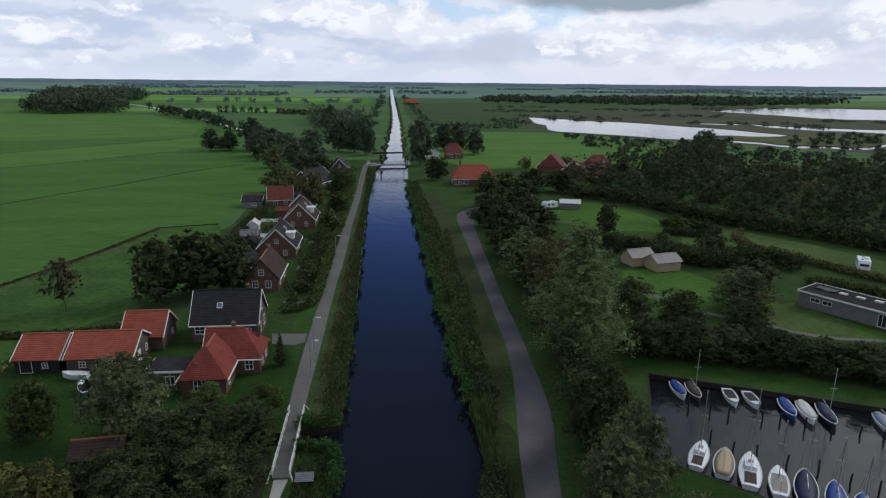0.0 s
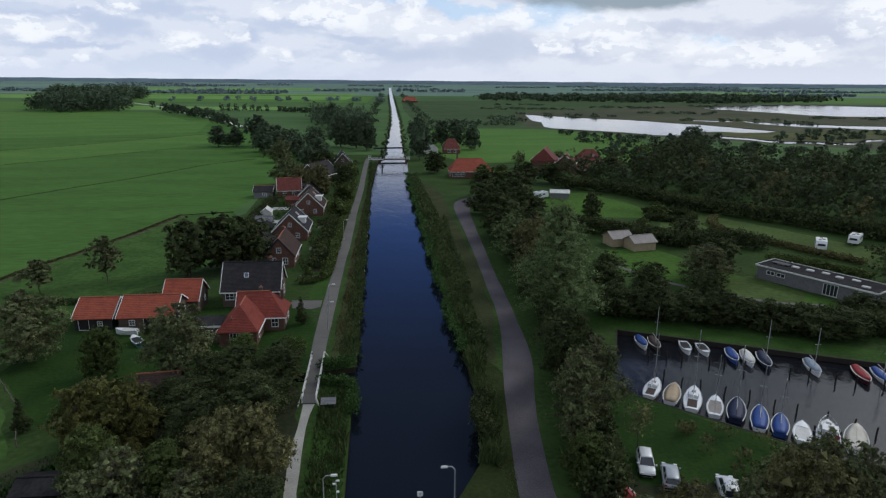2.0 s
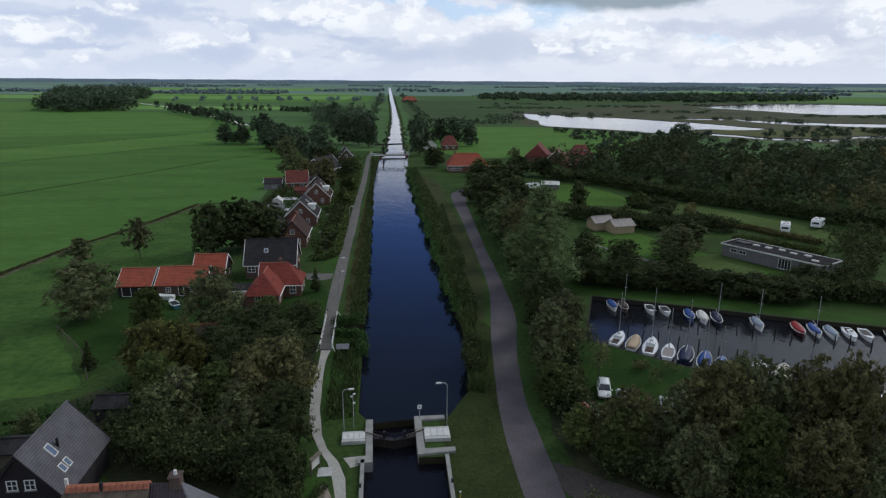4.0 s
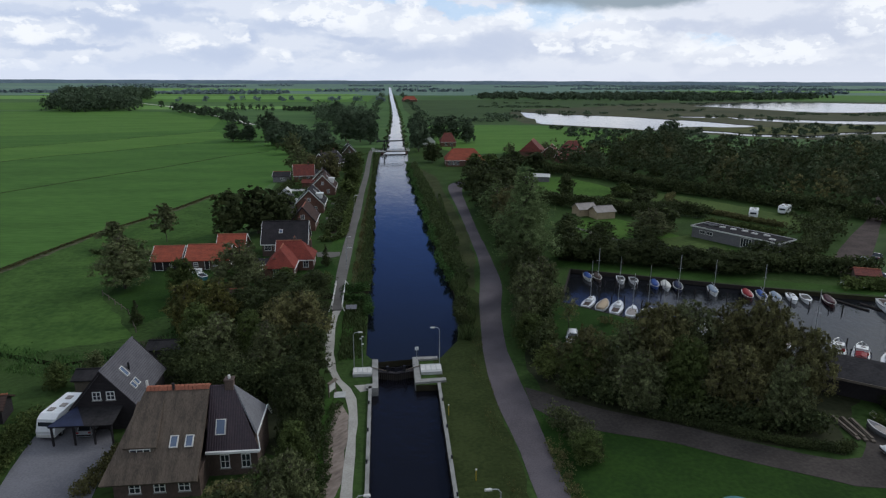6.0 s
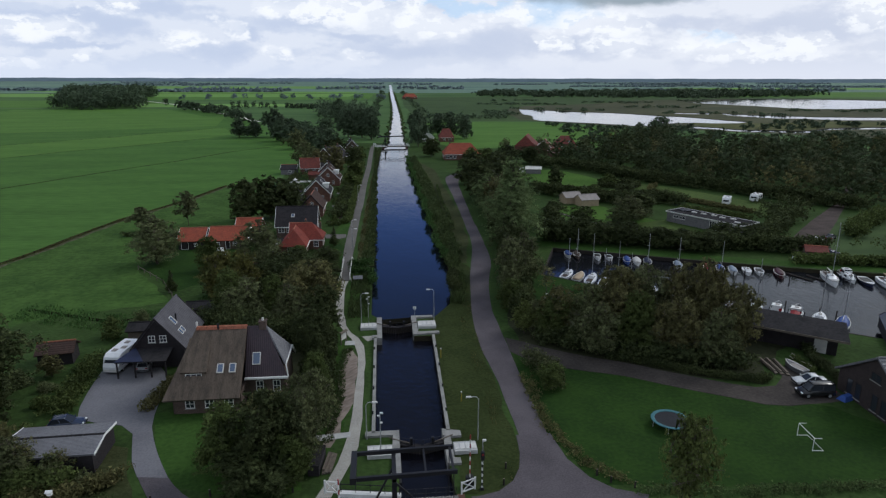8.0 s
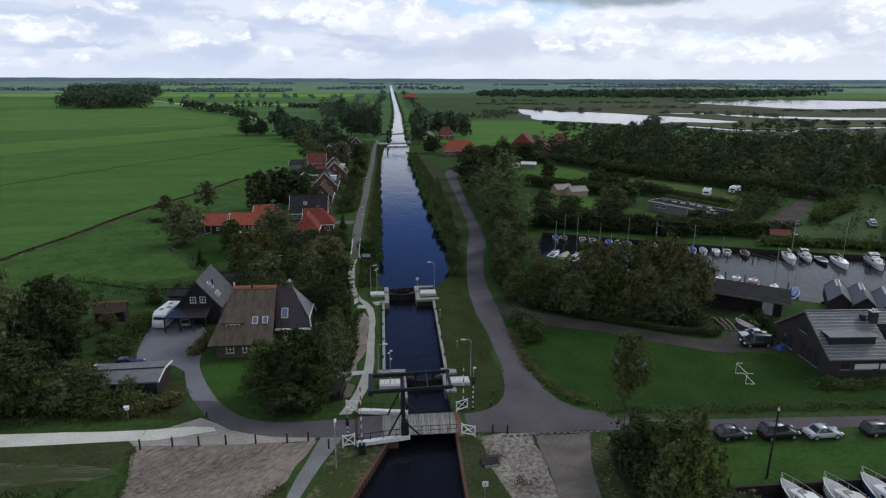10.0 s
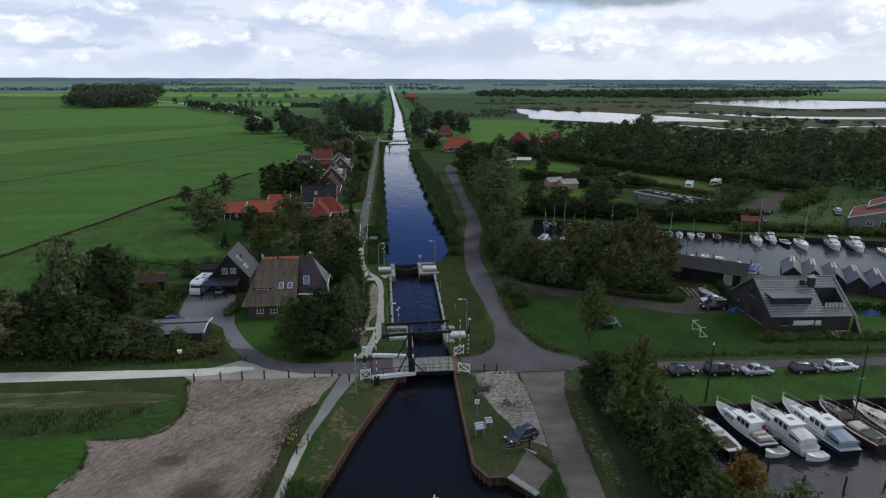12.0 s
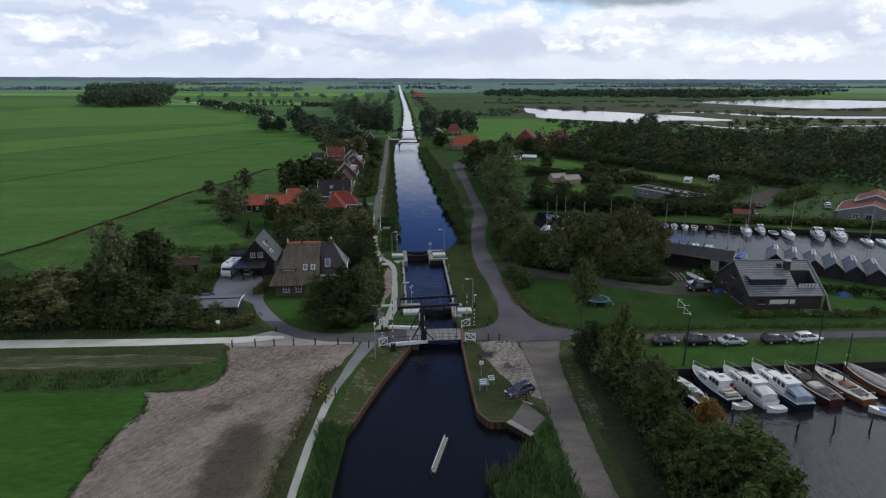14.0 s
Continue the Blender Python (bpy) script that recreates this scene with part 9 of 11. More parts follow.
def boat(label, at, turn, L, W, hull="gelcoat", top=None, deck="gelcoat", mast=0.0, cabin=None, z=-0.8, group="moored boats", category="boat", inner="brown_cover", furled=None, aft=None, band="navy"):
    """A moored boat. top: cover colour for a covered open boat; cabin: 'cuddy', 'cruiser' or 'barge'."""
    b = thing("boat", label, category, (*at, z), turn, group)
    free = 0.5 if L < 7 else 0.95
    rings, edge = hull_rings(L, W, 0.35, free)
    part("hull", Shape().loft(rings, caps=True), hull, b, smooth=False)
    n = len(edge)
    for sx in (-1, 1):
        part("gunwale", Shape().loft(side_band([(sx * w, y, zz) for w, y, zz in edge], 0.1, 0.09)), "offwhite" if hull != "gelcoat" or top else "steel", b)
    if top:
        part("cover", Shape().loft(deck_loft(edge, 0.07, 0.28, 0.05, 0, n - 1)), top, b, "stretched boat cover", smooth=True)
        if not mast:
            part("ridge_pole", Shape().rod((0, -L * 0.42, free + 0.33), (0, L * 0.36, free + 0.42), 0.03), top, b)
    elif cabin is None:
        part("foredeck", Shape().loft(deck_loft(edge, 0.05, 0.06, 0.02, 7, n)), deck, b)
        part("side_deck", Shape().loft(deck_loft(edge, 0.05, 0.02, 0.0, 0, 2)), deck, b)
        part("cockpit", Shape().loft(deck_loft(edge, 0.17, 0.01, 0.012, 1, 8)), inner, b, "dark open cockpit")
        for y in (-L * 0.22, 0.02 * L):
            part("thwart", Shape().box((0, y, free - 0.02), (W * 0.78, 0.28, 0.05)), "varnish", b)
    else:
        part("deck", Shape().loft(deck_loft(edge, 0.05, 0.06, 0.02, 0, n)), "deck_grey" if deck in ("gelcoat", "offwhite") and L > 7.5 else deck, b)
    if cabin == "cuddy":
        c = Shape().loft([[(-W * .30, y0, free), (-W * .26, y0, h), (0, y0, h + .07), (W * .26, y0, h), (W * .30, y0, free)] for y0, h in ((-L * .06, free + .5), (L * .12, free + .48), (L * .27, free + .12))])
        cb = part("cabin", c, deck, b)
        for sx in (-1, 1):
            part("window", Shape().beam((sx * W * .285, -L * .03, free + .28), (sx * W * .275, L * .12, free + .28), 0.04, 0.18), "glass", cb)
        part("hatch", Shape().box((0, L * .1, free + .6), (0.5, 0.5, 0.06)), "grey_cover", cb)
        part("cockpit", Shape().box((0, -L * .27, free + .06), (W * .52, L * .32, 0.1)), inner, b, "dark cockpit well")
    if cabin in ("cruiser", "barge"):
        z1 = free + (0.75 if cabin == "cruiser" else 0.5)
        fore = part("fore_cabin", Shape().loft([[(-W * k, y0, free), (-W * k * .86, y0, h), (W * k * .86, y0, h), (W * k, y0, free)] for y0, k, h in ((-L * .02, .38, z1), (L * .16, .36, z1), (L * .32, .2, free + .25))]), deck, b)
        for sx in (-1, 1):
            for j in range(3):
                y0 = L * (0.02 + 0.055 * j)
                part("window", Shape().beam((sx * W * .355, y0, free + .42), (sx * W * .35, y0 + L * .04, free + .44), 0.06, 0.34), "glass", fore)
        part("hatch", Shape().box((0, L * .2, z1 - .05), (0.6, 0.6, 0.1)), "grey_cover", fore)
        if cabin == "cruiser":
            wh = part("wheelhouse", Shape().loft([[(-W * .36, y0, free), (-W * .30, y0, h), (W * .30, y0, h), (W * .36, y0, free)] for y0, h in ((-L * .26, free + 1.35), (-L * .08, free + 1.4), (-L * .01, free + .8))]), deck, b)
            for sx in (-1, 1):
                for j in range(3):
                    part("window", Shape().beam((sx * W * .335, -L * (.245 - .075 * j), free + .95), (sx * W * .335, -L * (.195 - .075 * j), free + .98), 0.06, 0.52), "glass", wh)
            part("windscreen", Shape().slab([(-W * .28, -L * .072, free + 1.34), (W * .28, -L * .072, free + 1.34), (W * .3, -L * .018, free + .86), (-W * .3, -L * .018, free + .86)], 0.04), "glass", wh)
            part("roof", Shape().box((0, -L * .165, free + 1.43), (W * .66, L * .22, 0.07)), "white", wh)
            part("roof_hatch", Shape().box((0.1, -L * .15, free + 1.49), (0.6, 0.5, 0.07)), "grey_cover", wh)
            part("searchlight", Shape().rod((0, -L * .07, free + 1.45), (0, -L * .07, free + 1.75), 0.06, 0.09), "steel", wh)
            part("lifebuoy", Shape().rod((W * .3, -L * .26 - .04, free + .8), (W * .3, -L * .26 - .12, free + .8), 0.26, None, 12), "red", wh)
            for sx in (-1, 1):
                part("handrail", Shape().beam((sx * W * .24, -L * .0, free + .98), (sx * W * .22, L * .16, free + .96), 0.04, 0.06), "varnish", fore)
                r = Shape()
                for k in range(6):
                    y0 = -L * .45 + k * L * .09
                    r.rod((sx * W * .43, y0, free), (sx * W * .43, y0, free + .6), 0.018, None, 5)
                r.rod((sx * W * .43, -L * .45, free + .6), (sx * W * .43, 0, free + .6), 0.02, None, 5)
                part("side_rail", r, "steel", b)
            if aft:
                part("aft_cover", Shape().loft([[(-W * .36, y0, free), (-W * .30, y0, h), (0, y0, h + .16), (W * .30, y0, h), (W * .36, y0, free)] for y0, h in ((-L * .46, free + .75), (-L * .38, free + .95), (-L * .265, free + 1.0))]), aft, b, "smooth canvas over the aft deck")
                for sx in (-1, 1):
                    part("window", Shape().beam((sx * W * .35, -L * .44, free + .5), (sx * W * .35, -L * .3, free + .5), 0.05, 0.3), "glass", b)
            else:
                part("cockpit", Shape().box((0, -L * .365, free + .06), (W * .64, L * .19, 0.1)), "brown_cover", b, "dark open cockpit")
                for k in range(2):
                    part("seat", Shape().box((0, -L * (.31 + .1 * k), free + .3), (W * .56, .42, .4)), "cream", b)
        for sx in (-1, 1):
            part("strake", Shape().loft(side_band([(sx * w * .985, y, zz * .6) for w, y, zz in edge[:10]], 0.06, 0.12)), band, b, "dark painted hull stripe")
            part("boot_top", Shape().loft(side_band([(sx * w * .95, y, .06) for w, y, zz in edge[:9]], 0.08, 0.24)), "black", b, "black waterline paint")
        if cabin == "barge":
            part("hold_cover", Shape().loft([[(-W * .28, y0, free + .04), (-W * .24, y0, free + .3), (0, y0, free + .4), (W * .24, y0, free + .3), (W * .28, y0, free + .04)] for y0 in (-L * .2, -L * .04)]), "cream" if hull == "maroon" else "varnish", b, "rounded hatch cover")
            part("cockpit", Shape().box((0, -L * .32, free + .07), (W * .5, L * .18, .1)), "black", b, "dark steering well")
            part("tiller", Shape().beam((0, -L * .48, free + .5), (0, -L * .3, free + .62), .07, .07), "varnish", b)
            for sx in (-1, 1):
                part("leeboard", Shape().slab([(sx * W * .53, L * .02, free - .1), (sx * W * .53, L * .1, free - .15), (sx * W * .56, -L * .06, -.1), (sx * W * .56, -L * .16, .1)], .06), "timber_dark", b, "dark wooden leeboard")
                part("rope_rail", Shape().rod((sx * W * .42, -L * .4, free + .45), (sx * W * .44, L * .05, free + .5), .018), "steel", b)
            for y0 in (L * .36, -L * .44):
                part("bitt", Shape().rod((0, y0, free), (0, y0, free + .4), .07), "black", b)
        r = Shape()
        pts = [(sx * max(0.05, w - .08), y, zz + .1) for sx in (-1,) for w, y, zz in edge[5:]] + [(max(0.05, w - .08), y, zz + .1) for w, y, zz in edge[:4:-1]]
        for p, q in zip(pts, pts[1:]):
            r.rod((p[0], p[1], p[2] + .55), (q[0], q[1], q[2] + .55), 0.022, None, 5)
        rail = part("bow_rail", r, "steel", b, "stainless bow rail")
        for p in pts[:-1]:
            part("stanchion", Shape().rod(p, (p[0], p[1], p[2] + .55), 0.018, None, 5), "steel", rail)
        part("stern_rail", Shape().rod((-W * .33, -L * .46, free + .7), (W * .33, -L * .46, free + .7), 0.025).rod((-W * .33, -L * .46, free), (-W * .33, -L * .46, free + .7), 0.02).rod((W * .33, -L * .46, free), (W * .33, -L * .46, free + .7), 0.02), "steel", b)
        for sx in (-1, 1):
            for j in range(3):
                part("fender", Shape().rod((sx * (W / 2 + .08), -L * .25 + j * L * .22, .1), (sx * (W / 2 + .08), -L * .25 + j * L * .22, .65), 0.11), "navy" if j % 2 else "black", b)
    if mast:
        step = -L * .04 if cabin == "barge" else L * .1
        part("mast", Shape().rod((0, step, free), (0, step, mast), 0.09 if cabin == "barge" else 0.06, 0.05), "steel" if cabin != "barge" else "timber_dark", b)
        part("boom", Shape().rod((0, step, free + 1.0), (0, -L * .36, free + .95), 0.05), furled or "steel", b)
        if furled:
            part("furled_sail", Shape().rod((0, L * .06, free + 1.12), (0, -L * .34, free + 1.07), 0.16, 0.11), furled, b)
        part("crosstree", Shape().rod((-.4, step, mast * .62), (.4, step, mast * .62), 0.025), "steel", b)
        s = Shape()
        for p in ((0, L * .48, free + .2), (0, -L * .47, free), (-W * .45, L * .05, free), (W * .45, L * .05, free)):
            s.rod(p, (0, step, mast - .2), 0.01, None, 4)
        part("rigging", s, "black", b, "thin wire stays")
    return b


# north quay of the small harbour
for x, y, a, L, W, kw in (
        (38.4, 84.6, 172, 5.2, 2.0, dict(label="white open boat with blue cover", top="blue")), (40.2, 84.0, 170, 5.4, 1.9, dict(label="open boat under dark brown cover", hull="brown_cover", top="brown_cover", mast=6.5)),
        (44.3, 82.3, 166, 5.2, 2.0, dict(label="open boat with white rim and dark inside", inner="black")), (46.6, 81.4, 170, 5.0, 2.0, dict(label="open boat with white foredeck and dark cockpit", inner="black")),
        (49.7, 78.8, 163, 5.6, 2.0, dict(label="blue boat under bright blue cover", hull="blue", top="blue")), (51.5, 77.8, 162, 6.0, 2.1, dict(label="open boat with pale white cover", top="offwhite")), (53.5, 76.9, 161, 6.4, 2.1, dict(label="boat under dark navy cover", hull="navy", top="navy", mast=6.8)),
        (59.0, 74.2, 162, 6.0, 2.1, dict(label="white boat with pale blue cover", top="lightblue", mast=6.5)), (64.2, 71.4, 160, 6.4, 2.1, dict(label="boat with dark red cover", hull="maroon", top="red")), (66.5, 70.7, 160, 6.0, 2.0, dict(label="white boat with blue cover and mast", top="blue", mast=6.4)),
        (68.5, 69.6, 158, 6.0, 2.0, dict(label="white boat with pale blue cover", top="lightblue")), (71.2, 69.0, 158, 5.8, 2.1, dict(label="small white cabin boat", cabin="cuddy")), (73.5, 68.4, 157, 5.8, 2.1, dict(label="small white open boat with dark cockpit", inner="black")),
        (76.8, 66.8, 156, 6.6, 2.2, dict(label="maroon boat with dark red cover", hull="maroon", top="maroon")), (84.2, 62.0, 158, 9.4, 3.0, dict(label="large white sailing yacht with tall mast", cabin="cuddy", mast=12.0, furled="offwhite")), (88.6, 63.0, 165, 7.0, 2.6, dict(label="white motor cabin boat", cabin="cruiser")),
        (90.6, 60.4, 160, 7.0, 2.5, dict(label="dark blue open sloop", hull="navy", inner="black")), (92.9, 57.8, 162, 8.8, 2.9, dict(label="white sailing yacht with bare mast", cabin="cuddy", mast=10.5, furled="beige")), (99.9, 56.6, 160, 9.4, 3.2, dict(label="white cabin cruiser at the quay", cabin="cruiser")),
        (104.4, 55.0, 160, 10.0, 3.4, dict(label="larger white cabin cruiser at the quay", cabin="cruiser")), (108.4, 50.6, 160, 7.0, 2.6, dict(label="white sailing boat at the quay", cabin="cuddy", mast=9.0)), (112.0, 50.0, 160, 7.0, 2.6, dict(label="white sports boat with blue cockpit", cabin="cuddy", inner="blue"))):
    boat(at=(x, y), turn=a, L=L * 0.84, W=W * 0.82, group="boats on the north quay", **kw)
# south side of the small harbour
for x, y, a, L, W, kw in (
        (33.9, 70.1, 145, 6.0, 2.3, dict(label="white sailing boat with cockpit and mast", cabin="cuddy", mast=7.8)), (35.8, 68.5, 148, 5.8, 2.4, dict(label="white sloop under beige cover", top="beige")), (37.8, 67.0, 150, 7.0, 2.5, dict(label="white sailing cruiser with tall mast", cabin="cuddy", mast=9.4)),
        (39.6, 64.9, 150, 5.6, 2.2, dict(label="white sailing dinghy with grey cockpit", inner="grey_cover", mast=7.0)), (41.8, 63.9, 148, 6.4, 2.5, dict(label="boat under dark grey-blue cover with mast", hull="navy", top="navy", mast=8.6)), (43.5, 61.8, 148, 6.4, 2.3, dict(label="white boat with bright blue cover", top="blue", mast=6.8)),
        (45.0, 60.1, 146, 5.4, 2.2, dict(label="boat under deep blue tarpaulin", hull="blue", top="blue", mast=6.0)), (46.5, 58.3, 146, 5.0, 2.2, dict(label="small white rowing boat", inner="offwhite")), (49.0, 57.4, 145, 7.6, 2.8, dict(label="white motor cruiser with dark windscreen", cabin="cruiser")), (51.8, 56.6, 142, 7.2, 2.8, dict(label="white motor boat with cream canopy", top="cream")),
        (55.0, 53.0, 142, 6.4, 2.4, dict(label="white boat with blue cover", top="blue")), (57.8, 50.6, 142, 6.4, 2.4, dict(label="white open day boat", inner="grey_cover")), (60.6, 48.4, 142, 6.6, 2.5, dict(label="white sailing boat with mast", cabin="cuddy", mast=9.0)), (63.2, 46.6, 142, 6.8, 2.5, dict(label="white cabin boat at the boathouse", cabin="cruiser")), (65.6, 45.0, 140, 7.0, 2.6, dict(label="white motor boat with red canopy", cabin="cruiser", aft="red")), (68.1, 42.6, 140, 6.6, 2.5, dict(label="white sailing boat with dark navy cockpit", cabin="cuddy", inner="navy", mast=8.4)), (70.7, 40.6, 138, 7.0, 2.5, dict(label="white sailing boat with blue cover", top="blue", mast=9.0))):
    boat(at=(x, y), turn=a + 180, L=L * 0.9, W=W * 0.86, group="boats along the grove", **kw)
# yacht basin
boat("small dark-hulled sailing cruiser beside the bushes", (30.3, -19.2), 5, 7.0, 2.3, hull="black", cabin="cuddy", z=-0.9, group="yachts in the basin", deck="offwhite")
boat("navy-hulled motor yacht with white deck and open cockpit", (34.2, -17.4), 6, 9.2, 2.8, hull="navy_hull", cabin="cruiser", z=-0.9, group="yachts in the basin", deck="gelcoat")
boat("white and grey motor cruiser with wheelhouse", (38.3, -18.0), 4, 9.9, 3.1, cabin="cruiser", z=-0.9, group="yachts in the basin", deck="offwhite", aft="offwhite", band="steel")
# pale blue of the aft cover paints in the sky's reflection
boat("long navy-hulled motor yacht, aft cover coloured for reflected sky", (42.4, -18.2), 2, 11.2, 3.2, hull="navy_hull", cabin="cruiser", z=-0.9, group="yachts in the basin", aft="lightblue", band="blue")
boat("maroon sailing barge with tall dark wooden mast", (46.6, -18.4), 5, 9.4, 2.8, hull="maroon", deck="brown_cover", cabin="barge", mast=10.6, z=-0.9, group="yachts in the basin", furled="brown_cover", band="maroon")
boat("varnished wooden sailing boat with cream cabin", (50.6, -18.8), 7, 9.0, 2.8, hull="varnish", deck="cream", cabin="barge", mast=8.0, z=-0.9, group="yachts in the basin", furled="brown_cover", band="varnish")
boat("wooden boat under grey canvas tent", (55.6, -18.4), 8, 9.8, 3.0, hull="varnish", top="grey_cover", z=-0.9, group="yachts in the basin")
boat("white and blue inflatable dinghy", (51.6, -25.2), 62, 3.4, 1.4, hull="offwhite", inner="blue", z=-0.9, group="yachts in the basin")
boat("white inflatable dinghy behind the motor yacht", (35.2, -22.4), 100, 2.6, 1.4, hull="offwhite", inner="grey_cover", z=-0.9, group="yachts in the basin")
boat("white dinghy tied behind the cruiser", (39.0, -23.5), 96, 2.5, 1.2, hull="gelcoat", inner="offwhite", z=-0.9, group="yachts in the basin")
boat("white sailing dinghy stored beside the red hut", (86.2, 73.4), 60, 4.2, 1.6, z=0.25, group="boats ashore", inner="offwhite")
boat("white rowing boat lying on the lawn", (-40.0, 93.0), 84, 3.4, 1.4, z=0.25, group="boats on the lawn", inner="offwhite")
boat("dark teal rowing boat lying on the lawn", (-37.2, 89.0), 35, 3.4, 1.4, hull="teal", inner="black", z=0.25, group="boats on the lawn")
boat("dinghy with orange-red cover on the grass", (21.5, 47.6), 12, 4.4, 1.7, top="red", z=0.25, group="boats ashore")
boat("grey dinghy on a low trailer in the yard", (51.6, 24.4), 12, 3.4, 1.3, hull="sheet_grey", deck="sheet_grey", inner="grey_cover", z=0.25, group="boats ashore")
for k in range(3):
    t = thing("timber_pile", "long weathered planks laid on the yard", "timber", (48.6 + 0.75 * k, 26.0 - 0.35 * k, 0.03), -4 - 3 * k, "timber piles")
    part("plank", Shape().box((0, 0, 0.12), (0.4, 4.8, 0.2)), "timber", t)
    part("plank", Shape().box((0.06, 0.2, 0.29), (0.3, 4.2, 0.14)), "timber", t)


def mooring_post(x, y, z0, h, lean=(0.0, 0.0)):
    s = Shape().rod((0, 0, z0), (lean[0], lean[1], h), 0.11, 0.10, 7)
    return s


proto = solid("mooring_post", mooring_post(0, 0, -3.0, 0.55, (0.05, 0.03)), "timber_post", "dark weathered timber mooring post", "mooring post", at=(34.4, -28.0, 0), group="mooring posts")
spots = [(38.7, -28.2), (42.9, -28.1), (47.6, -28.0), (52.4, -27.6), (32.3, -24.8), (57.0, -27.4)]
for i in range(17):
    spots.append((37.5 + 2.45 * i, 80.6 - 1.12 * i))
for i in range(18):
    spots.append((36.2 + 2.1 * i, 73.2 - 1.75 * i))
rnd = random.Random(4)
for x, y in spots:
    copy_thing(proto, pose(x + rnd.uniform(-.5, .5), y + rnd.uniform(-.4, .4), rnd.uniform(-.25, .25), rnd.uniform(-4, 4), rnd.uniform(-4, 4), rnd.uniform(0, 360)))
for x, y, h in ((32.6, -12.3, 7.6),):
    p = thing("flagpole", "tall dark timber mast with pale cap", "pole", (x, y, -0.3), group="quay masts")
    part("pole", Shape().rod((0, 0, -1.0), (0.25, 0.1, h), 0.13, 0.07), "timber_post", p)
    part("cap", Shape().rod((0.25, 0.1, h), (0.25, 0.1, h + 0.3), 0.13, 0.05), "offwhite", p)
fj = thing("floating_jetty", "slim weathered white floating jetty with rails", "jetty", (-2.0, -29.4, -0.95), -17)
part("float", Shape().box((0, 0, 0.08), (0.42, 6.6, 0.3)), "timber", fj)
for i in range(11):
    part("deck_board", Shape().box((0, -3.0 + 0.6 * i, 0.26), (0.38, 0.5, 0.05)), "grey_cover", fj)
part("rail", Shape().beam((-0.2, -3.2, 0.55), (-0.2, 3.2, 0.55), 0.08, 0.12), "offwhite", fj)
for y in (-3.1, -1.0, 1.0, 3.1):
    part("stanchion", Shape().rod((-0.2, y, 0.2), (-0.2, y, 0.6), 0.04), "timber", fj)
part("post", Shape().rod((0.1, 3.6, -1), (0.15, 3.8, 0.9), 0.08), "timber_post", fj)
part("post", Shape().rod((-0.2, -3.6, -1), (-0.25, -3.7, 0.7), 0.08), "timber_post", fj)


# ---- vehicles ----
CAR_PAINT = {k: material(k + "_car_paint", c, tuple(0.9 * v for v in c), rough=0.25, bump=0.0, spec=0.6) for k, c in
             dict(white=(0.72, 0.73, 0.74), silver=(0.42, 0.44, 0.47), dark=(0.03, 0.032, 0.04), blue=(0.028, 0.04, 0.075), black=(0.016, 0.016, 0.018)).items()}


